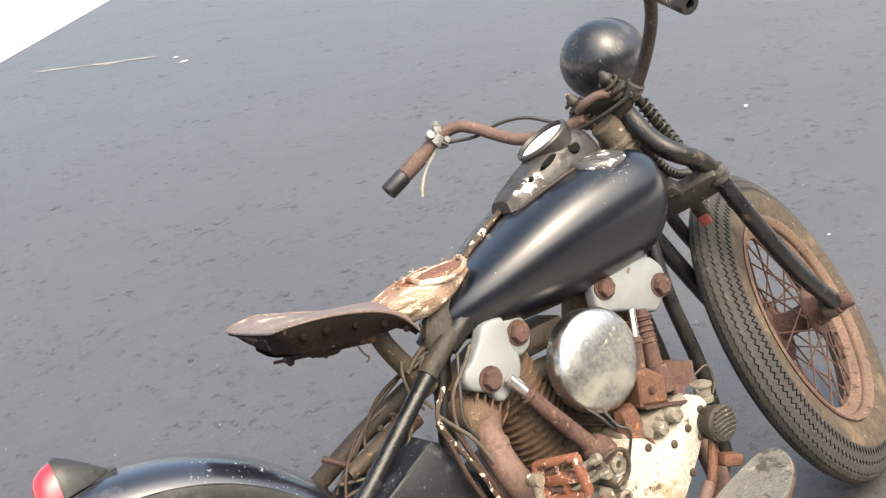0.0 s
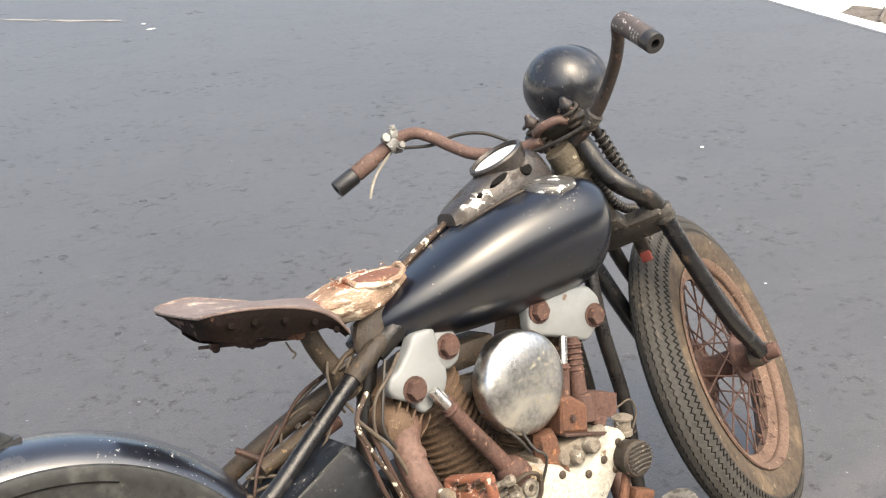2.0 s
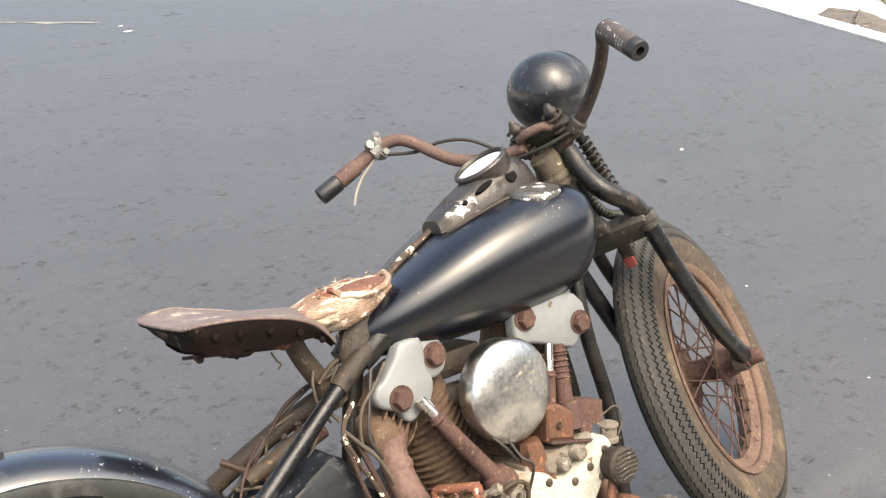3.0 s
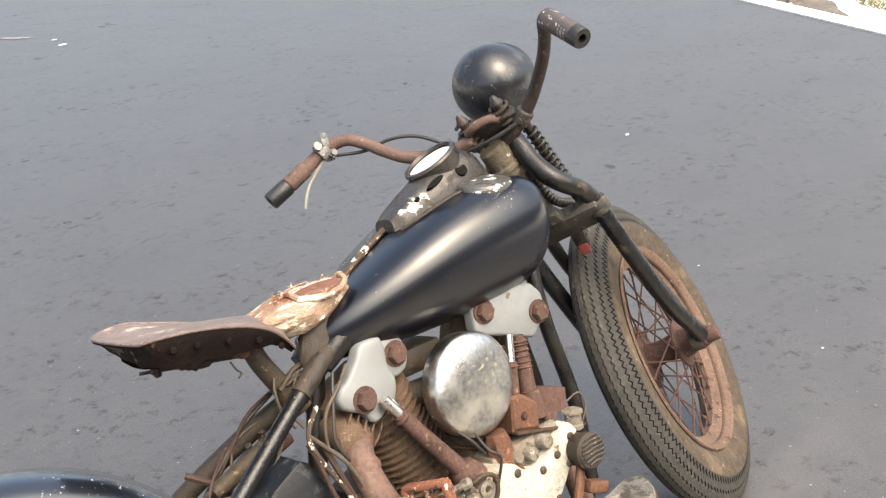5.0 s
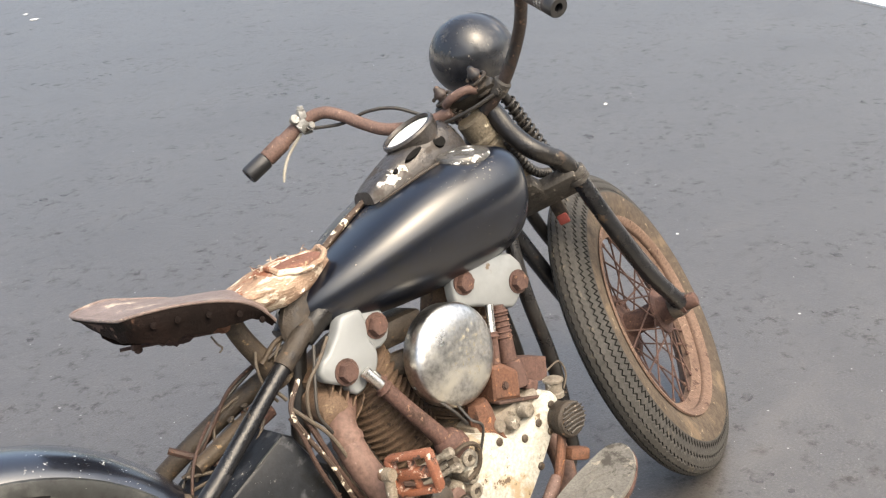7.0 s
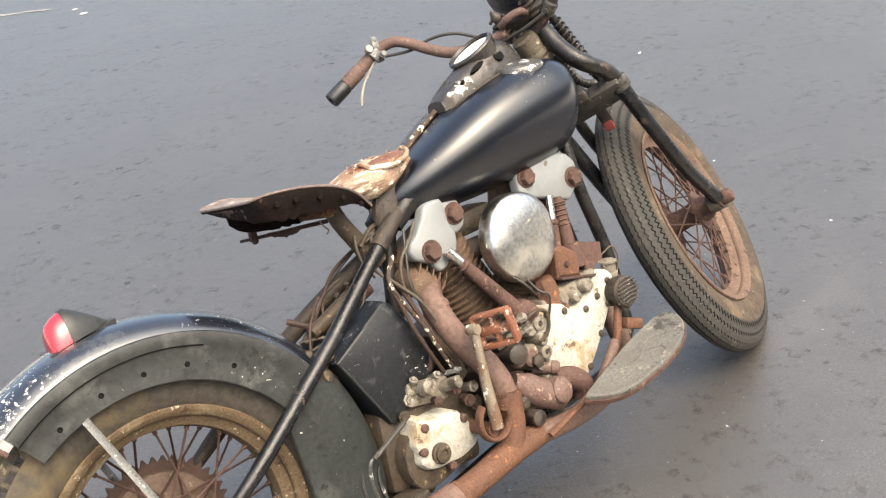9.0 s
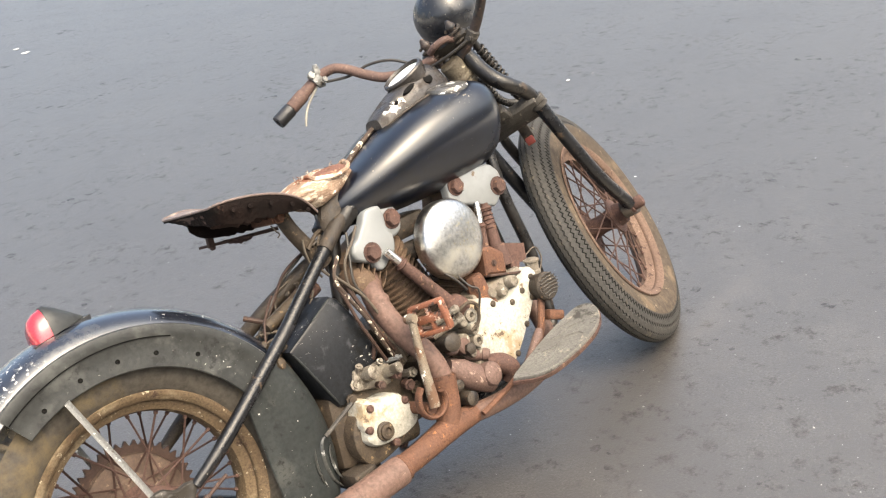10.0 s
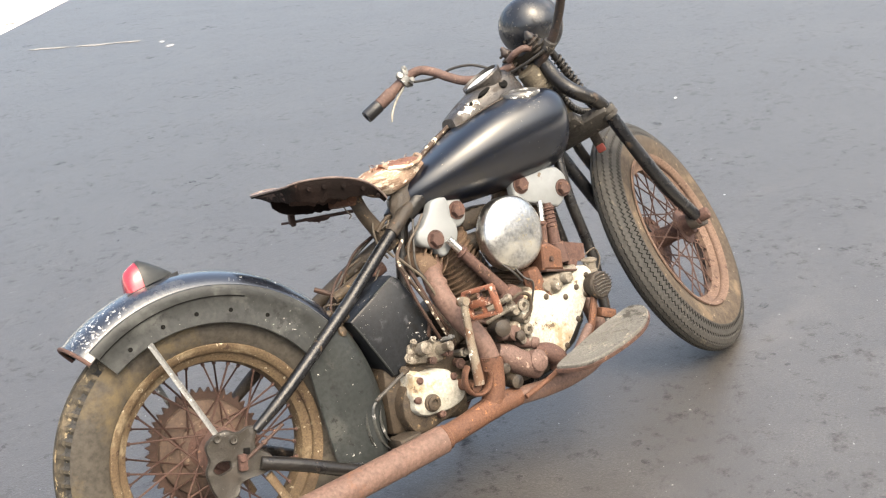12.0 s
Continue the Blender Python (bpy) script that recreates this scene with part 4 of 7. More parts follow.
# tail lamp
def lamp_section(x, z0, w, h):
    return [(x, w * math.sin(a), z0 + h * max(0.0, math.cos(a))) if math.cos(a) > -0.01 else (x, w * math.sin(a), z0) for a in (2 * math.pi * k / 24 for k in range(24))]


g = Geo()
v, f = rings([lamp_section(x, z, w, h) for x, z, w, h in ((-0.026, 0.695, 0.033, 0.054), (-0.018, 0.697, 0.033, 0.054), (0.000, 0.699, 0.029, 0.041), (0.020, 0.701, 0.021, 0.0235), (0.036, 0.702, 0.011, 0.0085), (0.042, 0.702, 0.003, 0.003))])
g.add(v, f)
lamp_body = g.part("tail_lamp", DULL_BLACK, bike, "black wedge tail lamp with red lens")
g = Geo()
v, f = rings([lamp_section(x, z, w, h) for x, z, w, h in ((-0.026, 0.696, 0.031, 0.051), (-0.040, 0.694, 0.031, 0.048), (-0.052, 0.692, 0.029, 0.041), (-0.058, 0.691, 0.022, 0.030), (-0.060, 0.690, 0.008, 0.012))])
g.add(v, f)
g.part("lens", RED_LENS, lamp_body, "red lens")
g = Geo()
v, f = rings([[(x, y, z) for x, y, z in ((-0.066, -w, 0.681), (-0.066, w, 0.681), (-0.066, w, 0.690), (-0.066, -w, 0.690))] if i == 0 else
              [(0.052, -w * 0.35, 0.697), (0.052, w * 0.35, 0.697), (0.052, w * 0.35, 0.704), (0.052, -w * 0.35, 0.704)] for i, w in ((0, 0.038), (1, 0.038))])
g.add(v, f)
g.part("base", GRIP, lamp_body)


# frame
def both(name, pts, r, material, parent, label="", segs=12, per=6):
    for sg in (1, -1):
        g = Geo()
        tube(g, [(x, sg * y, z) for x, y, z in pts], r, segs, per)
        g.part(name, material, parent, label)


g = Geo()
tube(g, [(0.072, -0.115, 0.350), (0.16, -0.112, 0.398), (0.35, -0.085, 0.510), (0.42, -0.075, 0.556), (0.52, -0.058, 0.622), (0.60, -0.045, 0.672), (0.65, -0.035, 0.700), (0.72, -0.02, 0.730)], [0.010, 0.0140, 0.0143, 0.0143, 0.0143, 0.0143, 0.0145, 0.014], 14)
g.part("seat_stay", BLACK_TUBE, bike, "glossy black seat stay tube")
g = Geo()
tube(g, [(0.540, -0.055, 0.635), (0.565, -0.051, 0.651), (0.60, -0.045, 0.673), (0.66, -0.030, 0.700)], [0.0165, 0.0176, 0.0170, 0.012], 14)
g.part("stay_lug", DARK_GREASE, bike, "dusty forged lug at the top of the stay")
g = Geo()
tube(g, [(0.072, 0.115, 0.350), (0.16, 0.112, 0.402), (0.25, 0.105, 0.455), (0.36, 0.10, 0.512), (0.48, 0.07, 0.572), (0.58, 0.02, 0.622), (0.62, 0.0, 0.660)], [0.010, 0.0145, 0.0155, 0.0165, 0.0175, 0.019, 0.020], 14)
g.part("seat_stay", DARK_GREASE, bike, "grease-brown seat stay tube")
both("chain_stay", [(0.06, -0.118, 0.285), (0.15, -0.122, 0.240), (0.24, -0.118, 0.188), (0.33, -0.105, 0.150), (0.45, -0.09, 0.145), (0.70, -0.07, 0.165), (1.00, -0.065, 0.170), (1.09, -0.06, 0.23)], 0.0145, FRAME_PAINT, bike)
both("down_tube", [(1.09, -0.06, 0.23), (1.105, -0.05, 0.40), (1.085, -0.045, 0.58), (1.10, -0.03, 0.75), (1.125, -0.015, 0.84)], 0.0145, FRAME_PAINT, bike, "black frame down tube")
g = Geo()
tube(g, [(0.50, 0, 0.22), (0.55, 0, 0.45), (0.61, 0, 0.66), (0.66, 0, 0.71)], 0.017)
g.part("seat_tube", FRAME_PAINT, bike)
g = Geo()
tube(g, [(0.60, 0, 0.675), (0.80, 0, 0.73), (1.0, 0, 0.82), (1.13, 0, 0.85)], 0.018)
g.part("top_tube", FRAME_PAINT, bike)
g = Geo()
ax_dir = Vector((-math.sin(radians(RAKE)), 0, math.cos(radians(RAKE))))
lathe(g, [(0.027, -0.01), (0.033, 0.0), (0.034, 0.03), (0.031, 0.045), (0.0305, 0.095), (0.034, 0.099), (0.0345, 0.106), (0.0315, 0.109), (0.0315, 0.113), (0.0345, 0.116), (0.0345, 0.124), (0.0305, 0.128), (0.030, 0.165), (0.024, 0.170)], axis((1.178, -0.004, 0.772), ax_dir), 28)
g.part("steering_head", TAN_GREASE, bike, "steering head caked in tan grease")
g = Geo()
slab(g, [(1.112, 0.885), (1.128, 0.880), (1.146, 0.850), (1.162, 0.805), (1.152, 0.795), (1.136, 0.815), (1.112, 0.850)], -0.010, -0.030, 0.003)
g.part("neck_gusset", DARK_GREASE, bike, "frame gusset caked in tan grease")
g = Geo()
tube(g, [(0.60, -0.035, 0.66), (0.66, -0.04, 0.70), (0.72, -0.03, 0.72)], [0.02, 0.026, 0.018], 12)
tube(g, [(0.60, 0.035, 0.66), (0.66, 0.04, 0.70), (0.72, 0.03, 0.72)], [0.02, 0.026, 0.018], 12)
g.part("seat_lug", FRAME_PAINT, bike, "dark forged frame lug")

# axle plates
def about(outline, c, n=56):
    """An outline met by n even rays from c."""
    out = []
    for k in range(n):
        a = 2 * math.pi * k / n - math.pi
        best = None
        for i in range(len(outline)):
            (x0, z0), (x1, z1) = outline[i - 1], outline[i]
            dx, dz, ca, sa = x1 - x0, z1 - z0, math.cos(a), math.sin(a)
            den = ca * dz - sa * dx
            if abs(den) < 1e-9:
                continue
            u = ((c[1] - z0) * ca - (c[0] - x0) * sa) / den
            r = ((x0 - c[0]) * dz - (z0 - c[1]) * dx) / den
            if -1e-6 <= u <= 1 + 1e-6 and r > 0 and (best is None or r > best):
                best = r
        out.append((c[0] + best * math.cos(a), c[1] + best * math.sin(a)))
    return out


PLATE_RIM = rounded([(0.082, 0.358), (0.060, 0.366), (0.037, 0.359), (0.0145, 0.377), (-0.015, 0.375), (-0.038, 0.360), (-0.0345, 0.330), (-0.051, 0.310), (-0.049, 0.268), (-0.040, 0.240), (-0.001, 0.238), (0.010, 0.262), (0.028, 0.264), (0.070, 0.258), (0.0935, 0.268), (0.090, 0.291), (0.062, 0.318), (0.064, 0.335)], 3, 0.3)
SLOT = rounded([(-0.036, 0.309), (-0.022, 0.321), (0.003, 0.314), (0.002, 0.297), (-0.026, 0.294)], 3, 0.3)
for sg in (-1, 1):
    c = (-0.016, 0.3065)
    rim, slot = about(PLATE_RIM, c), about(SLOT, c)
    shrink = lambda o, k: [(c[0] + (x - c[0]) * k, c[1] + (z - c[1]) * k) for x, z in o]
    wave = lambda x, z: 0.0035 * noise.noise(Vector((x * 40, z * 40, 2)))
    g = Geo()
    v, f = rings([[(x, sg * (d + (wave(x, z) if d > 0.11 else 0)), z) for x, z in o] for o, d in ((slot, 0.108), (slot, 0.117), (shrink(slot, 1.14), 0.120), (shrink(slot, 1.7), 0.1195), (shrink(rim, 0.82), 0.1185), (shrink(rim, 0.955), 0.120), (rim, 0.117), (rim, 0.108))], cap=False, close_path=True)
    g.add(v, f)
    plate = g.part("axle_plate", PLATE, bike, "greasy forged axle plate with an oval slot", sharp=50)
    g = Geo()
    block(g, (0.018, 0.016, 0.034), Matrix.Translation((0.0245, sg * 0.124, 0.302)) @ Matrix.Rotation(radians(12), 4, "Y"), 0.004)
    lathe(g, [(0.0075, 0), (0.0075, 0.006), (0.006, 0.008)], axis((0.024, sg * 0.130, 0.312), (0, sg, 0)), 12)
    g.part("axle_block", RUST_MAT, plate, "rusty axle block")
    # near-black block paints the dark of a square hole
    g = Geo()
    block(g, (0.013, 0.006, 0.013), Matrix.Translation((0.0405, sg * 0.1195, 0.3195)) @ Matrix.Rotation(radians(20), 4, "Y"), 0.001)
    g.part("square_hole", RECESS_SHADE, plate)
    g = Geo()
    tube(g, [(0.035, sg * 0.126, 0.306), (0.075, sg * 0.127, 0.322), (0.128, sg * 0.128, 0.343)], 0.0040, 8)
    lathe(g, [(0.0065, -0.004), (0.0065, 0.004)], axis((0.078, sg * 0.127, 0.3232), (1, 0, 0.4)), 6)
    g.part("adjuster_rod", DARK_RUST, plate, "rusty chain adjuster rod")
    for x, z, r in ((-0.010, 0.367, 0.0075), (0.022, 0.352, 0.0085), (0.078, 0.279, 0.0095)):
        g = Geo()
        lathe(g, [(r * 1.25, -0.003), (r * 1.25, 0.001), (r, 0.003), (r * 0.9, 0.0055), (r * 0.45, 0.0045), (r * 0.40, 0.0025)], axis((x, sg * 0.119, z), (0, sg, 0)), 14)
        g.part("adjuster_bolt", PLATE, plate)
    g = Geo()
    tube(g, [(0.070, sg * 0.116, 0.254), (0.088, sg * 0.118, 0.20), (0.10, sg * 0.118, 0.16)], [0.014, 0.013, 0.012], 8, flat=0.45)
    g.part("bracket", RIM_RUST, plate, "tan rusty bracket")

# fuel tank, two halves
def tank_half(sg):
    g = Geo()
    st = [(0.592, 0.020, 0.684, 0.708), (0.615, 0.046, 0.674, 0.725), (0.655, 0.074, 0.666, 0.750), (0.720, 0.103, 0.660, 0.784), (0.790, 0.126, 0.656, 0.818), (0.860, 0.140, 0.655, 0.846),
          (0.930, 0.148, 0.657, 0.864), (0.990, 0.150, 0.660, 0.872), (1.046, 0.146, 0.668, 0.874), (1.084, 0.132, 0.680, 0.866), (1.105, 0.106, 0.700, 0.850), (1.112, 0.068, 0.73, 0.822)]
    loops = []
    for x, w, zb, zt in spline_rows(st, 4):
        zb -= 0.015
        zc, h = (zb + zt) / 2, (zt - zb) / 2
        lp = []
        for k in range(26):
            a = -math.pi / 2 + math.pi * k / 25
            if a > 0:
                yy, zz = abs(math.cos(a)) ** 0.84, abs(math.sin(a)) ** 0.92
            else:
                yy, zz = abs(math.cos(a)) ** 0.86, -abs(math.sin(a)) ** 0.96
            yy *= w - 0.006
            # the lower flank rolls under from just above the middle
            zz = zz * h + 0.24 * h * math.cos(a) ** 2
            lp.append((x, sg * (0.006 + yy), zc + zz))
        loops.append(lp)
    v, f = rings(loops)
    g.add(v, f)
    return g


def spline_rows(rows, per):
    a = np.array(rows, float)
    t = np.arange(len(a))
    tt = np.linspace(0, len(a) - 1, (len(a) - 1) * per + 1)
    out = np.stack([np.interp(tt, t, a[:, c]) for c in range(a.shape[1])], 1)
    k = np.array([0.25, 0.5, 0.25])
    for _ in range(per):
        sm = out.copy()
        for c in range(a.shape[1]):
            sm[1:-1, c] = np.convolve(out[:, c], k, "valid")
        out = sm
    return out


tank = tank_half(-1).part("fuel_tank", BLACK_PAINT, bike, "glossy black teardrop fuel tank half with chips", sharp=60)
tank_l = tank_half(1).part("fuel_tank", BLACK_PAINT, bike, "glossy black teardrop fuel tank half with chips", sharp=60)
g = Geo()
tube(g, [(0.61, 0.004, 0.726), (0.68, 0.006, 0.763), (0.76, 0.007, 0.808), (0.84, 0.006, 0.846)], [0.005, 0.0068, 0.0068, 0.005], 8)
g.part("centre_strip", FLAKED_ROD, bike, "rusty strip between the tank halves")
for sg, tk in ((-1, tank), (1, tank_l)):
    g = Geo()
    m = axis((0.998, sg * 0.071, 0.852), (0.02, sg * 0.20, 1)) @ Matrix.Diagonal((1.14, 1.14, 1.15, 1))
    lathe(g, [(0.032, -0.012), (0.032, 0.001), (0.042, 0.002), (0.0455, 0.005), (0.0455, 0.011), (0.0425, 0.015), (0.0395, 0.0155), (0.036, 0.0175), (0.016, 0.0195), (0.001, 0.020)], m, 36)
    g.part("filler_cap", CAP_WORN, tk, "round filler cap with paint worn to bare metal")

# dash with dial
g = Geo()
ds = [(0.813, 0.030, 0.828, 0.852), (0.838, 0.043, 0.836, 0.868), (0.888, 0.047, 0.851, 0.894), (0.94, 0.056, 0.862, 0.918), (0.99, 0.056, 0.868, 0.938), (1.016, 0.050, 0.872, 0.936), (1.042, 0.038, 0.868, 0.905), (1.060, 0.022, 0.862, 0.872)]
loops = []
for x, w, zb, zt in spline_rows(ds, 3):
    loops.append([(x, w * (1.0, 0.98, 0.9, 0.72, 0.45, 0, -0.45, -0.72, -0.9, -0.98, -1.0)[k], zb + (zt - zb) * (0, 0.3, 0.62, 0.86, 0.98, 1, 0.98, 0.86, 0.62, 0.3, 0)[k]) for k in range(11)])
v, f = rings(loops)
g.add(v, f)
dash = g.part("dash_cover", DASH_MAT, bike, "weathered dash cover on the tank")
g = Geo()
DIAL = axis((0.962, 0.004, 0.905), (-0.42, 0.02, 0.9))
lathe(g, [(0.052, -0.02), (0.054, 0.018), (0.056, 0.026), (0.054, 0.030), (0.049, 0.031), (0.047, 0.025)], DIAL, 40, cap=False)
g.part("bezel", DASH_MAT, dash, "dial bezel")
g = Geo()
lathe(g, [(0.048, 0.022), (0.03, 0.0235), (0.001, 0.024)], DIAL, 40)
g.part("dial", DIAL_WHITE, dash, "blank white speedometer dial")
for x, y, z, rx, ry in ((0.972, -0.0515, 0.900, 0.0125, 0.0125), (0.912, -0.0475, 0.892, 0.022, 0.0055), (0.868, -0.042, 0.872, 0.006, 0.004)):
    way = Vector((-0.12, -0.82, 0.55))
    m = axis((x, y, z), way)
    along = m.to_3x3().inverted() @ Vector((0.9, 0, 0.35))
    m = m @ Matrix.Rotation(math.atan2(along.y, along.x), 4, "Z")
    # near-black plug paints the dark of a switch hole
    g = Geo()
    v, f = rings([[(rx * k * math.cos(a), ry * k * math.sin(a), h) for a in (2 * math.pi * i / 24 for i in range(24))] for k, h in ((1.0, -0.010), (1.0, 0.0012), (0.92, 0.0018))])
    g.add(v, f, m)
    g.part("switch_hole", RECESS_SHADE, dash)
g = Geo()
tube(g, [(0.815, -0.046, 0.830), (0.864, -0.062, 0.846), (0.91, -0.066, 0.857), (0.953, -0.066, 0.864), (0.985, -0.060, 0.868)], [0.0015, 0.003, 0.0035, 0.0035, 0.002], 8)
g.part("lower_edge", DARK_GREASE, dash, "dark rusty lower edge of the dash")

# headlamp
g = Geo()
HL = STEERED @ axis((1.222, 0.004, 1.046), (1, 0, 0.02)) @ Matrix.Diagonal((1.08, 1.08, 1.08, 1))
lathe(g, [(0.001, -0.077), (0.020, -0.0745), (0.038, -0.067), (0.054, -0.055), (0.066, -0.038), (0.0735, -0.018), (0.0765, 0.004), (0.0765, 0.030), (0.0775, 0.031), (0.0775, 0.044), (0.0755, 0.048)], HL, 48, cap=False)
headlamp = g.part("headlamp", LAMP_PAINT, bike, "round glossy black headlamp shell", sharp=60)
g = Geo()
lathe(g, [(0.0755, 0.046), (0.06, 0.056), (0.03, 0.062), (0.001, 0.064)], HL, 40)
g.part("lens", DIAL_WHITE, headlamp)

# fork
def steered_part(name, g, material, parent=None, label="", sharp=38):
    return g.moved(STEERED).part(name, material, parent or bike, label, sharp)


LEG = [(1.118, -0.024, 0.940), (1.122, -0.028, 0.908), (1.116, -0.041, 0.862), (1.112, -0.060, 0.822), (1.128, -0.076, 0.795), (1.160, -0.087, 0.774), (1.186, -0.091, 0.752), (1.203, -0.092, 0.725)]
LEG2 = [(1.200, -0.092, 0.732), (1.256, -0.092, 0.616), (1.330, -0.093, 0.486), (1.413, -0.094, 0.404), (1.436, -0.094, 0.378)]
for sg in (1, -1):
    g = Geo()
    tube(g, [(x, sg * y, z) for x, y, z in LEG], [0.016, 0.0195, 0.0195, 0.0195, 0.0190, 0.0185, 0.0185, 0.018], 14)
    steered_part("fork_leg", g, FRAME_PAINT, None, "black worn upper fork leg with brown grime")
    g = Geo()
    tube(g, [(x, sg * y, z) for x, y, z in LEG2], [0.0180, 0.0178, 0.0176, 0.0176, 0.0185], 14)
    leg = steered_part("fork_leg", g, BLACK_TUBE, None, "black fork leg with worn paint")
    g = Geo()
    m = axis((1.199, sg * -0.092, 0.733), (0.28, 0, -0.57))
    lathe(g, [(0.020, -0.012), (0.0235, -0.010), (0.0235, 0.002), (0.021, 0.004), (0.0235, 0.006), (0.0235, 0.016), (0.020, 0.018)], m, 20)
    steered_part("clamp", g, CROWN, leg)
    g = Geo()
    slab(g, hull([(1.446, 0.370, 0.024), (1.512, 0.361, 0.022)]), -sg * 0.068, -sg * 0.092)
    steered_part("axle_rocker", g, DARK_GREASE, leg, "greasy axle rocker")
    g = Geo()
    lathe(g, [(0.021, 0), (0.021, 0.008), (0.0165, 0.010), (0.0175, 0.013), (0.0175, 0.034), (0.015, 0.039), (0.008, 0.041)], axis((1.4465, -sg * 0.090, 0.370), (0.05, -sg, 0.02)), 12)
    steered_part("axle_nut", g, RUST_MAT, leg, "rusty axle nut")
g = Geo()
block(g, (0.074, 0.20, 0.032), Matrix.Translation((1.205, 0, 0.726)) @ Matrix.Rotation(radians(RAKE), 4, "Y"), 0.008)
block(g, (0.08, 0.06, 0.03), Matrix.Translation((1.17, 0, 0.742)) @ Matrix.Rotation(radians(RAKE), 4, "Y"), 0.008)
steered_part("lower_crown", g, CROWN, None, "greasy lower fork crown")
g = Geo()
block(g, (0.012, 0.030, 0.055), Matrix.Translation((1.268, -0.004, 0.690)) @ Matrix.Rotation(radians(-8), 4, "Y"), 0.004)
br = steered_part("fender_bracket", g, DARK_GREASE)
g = Geo()
block(g, (0.010, 0.024, 0.022), Matrix.Translation((1.266, -0.004, 0.660)), 0.004)
steered_part("red_tag", g, RED_PAINT, br, "faded red mark on the bracket")
g = Geo()
block(g, (0.060, 0.135, 0.020), Matrix.Translation((1.108, 0, 0.948)) @ Matrix.Rotation(radians(RAKE), 4, "Y"), 0.007)
crown_ob = steered_part("upper_crown", g, PLATE, None, "greasy grey upper fork plate")
for sg in (1, -1):
    g = Geo()
    bolt(g, (1.082, sg * 0.018, 0.966), (-0.4, 0, 0.9), 0.008, 0.009)
    steered_part("crown_bolt", g, DARK_RUST, crown_ob)
g = Geo()
tube(g, [(1.074, -0.062, 0.934), (1.068, -0.030, 0.930), (1.066, 0.0, 0.929), (1.068, 0.030, 0.930), (1.074, 0.062, 0.934)], 0.0042, 8)
steered_part("crown_edge", g, PLATE, crown_ob, "bright worn edge of the fork plate")
# fork springs and their tops
for sg in (1, -1):
    g = Geo()
    a, b = Vector((1.105, sg * 0.040, 0.938)), Vector((1.084, sg * 0.040, 0.984))
    coil(g, a - (b - a) * 0.15, b, 0.0170, 0.0038, 4.6)
    sp = steered_part("fork_spring", g, DARK_GREASE, None, "rusty fork coil spring")
    g = Geo()
    tube(g, [a - (b - a) * 0.3, a, b + (b - a) * 0.05], [0.010, 0.010, 0.010], 10, 1)
    lathe(g, [(0.013, 0), (0.0125, 0.006), (0.0085, 0.011), (0.006, 0.018), (0.002, 0.021)], axis(b, b - a), 14)
    steered_part("spring_rod", g, BAR_DARK, sp, "dark rusty spring rod")
    g = Geo()
    coil(g, (1.180, sg * 0.042, 0.925), (1.246, sg * 0.044, 0.785), 0.0125, 0.0030, 11)
    steered_part("fork_spring", g, BLACK_WIRE, None, "black fork coil spring")
    g = Geo()
    tube(g, [(1.170, sg * 0.040, 0.955), (1.255, sg * 0.040, 0.775), (1.295, sg * 0.066, 0.69), (1.40, sg * 0.070, 0.52), (1.520, sg * 0.074, 0.352)], [0.010, 0.010, 0.014, 0.013, 0.011], 10)
    steered_part("spring_leg", g, FRAME_PAINT)
g = Geo()
tube(g, [(1.084, -0.030, 0.958), (1.066, -0.016, 0.966), (1.060, 0.012, 0.965), (1.070, 0.036, 0.960)], [0.0080, 0.0088, 0.0088, 0.0078], 10)
steered_part("damper_link", g, BAR_RUST, None, "rusty link between the springs")

# ribbed black hose between the neck and the fork leg
g = Geo()
hose = spline([(1.146, -0.038, 0.858), (1.160, -0.040, 0.830), (1.180, -0.040, 0.796), (1.206, -0.040, 0.776), (1.238, -0.036, 0.768)], 8)
tube(g, hose, [0.0105 if k % 2 else 0.0080 for k in range(len(hose))], 10, 1)
g.part("ribbed_hose", BLACK_WIRE, bike, "black ribbed hose beside the steering head")

# handlebar
g = Geo()
tube(g, [(1.122, -0.024, 0.925), (1.131, -0.055, 0.949), (1.140, -0.085, 0.977), (1.140, -0.124, 1.018), (1.132, -0.162, 1.058), (1.118, -0.192, 1.091), (1.103, -0.213, 1.114), (1.090, -0.238, 1.118), (1.077, -0.270, 1.100), (1.072, -0.306, 1.077)],
     [0.0150, 0.0140, 0.0125, 0.0120, 0.0118, 0.0118, 0.0125, 0.0140, 0.0150, 0.0150], 14)
bar = g.part("handlebar", BAR_DARK, bike, "rusty dark brown handlebar")
g = Geo()
tube(g, [(1.070, 0.010, 0.940), (1.035, 0.06, 0.930), (0.992, 0.12, 0.938), (0.968, 0.165, 0.962), (0.948, 0.200, 0.988), (0.925, 0.230, 1.003), (0.894, 0.260, 0.994), (0.853, 0.283, 0.968), (0.812, 0.298, 0.944)],
     [0.0125] * 6 + [0.0135, 0.0150, 0.0155], 14)
g.part("handlebar", BAR_RUST, bike, "faded rusty brown handlebar")
for p0, p1, nm in (((1.072, -0.306, 1.077), (1.0685, -0.324, 1.066), "grip"), ((0.812, 0.298, 0.944), (0.769, 0.309, 0.922), "grip")):
    g = Geo()
    p0, p1 = Vector(p0), Vector(p1)
    ln = (p1 - p0).length
    lathe(g, [(0.015, 0), (0.0185, 0.002), (0.0185, ln - 0.003), (0.017, ln), (0.008, ln), (0.008, ln - 0.02)], axis(p0, p1 - p0), 22)
    g.part(nm, GRIP, bar, "black rubber grip")
g = Geo()
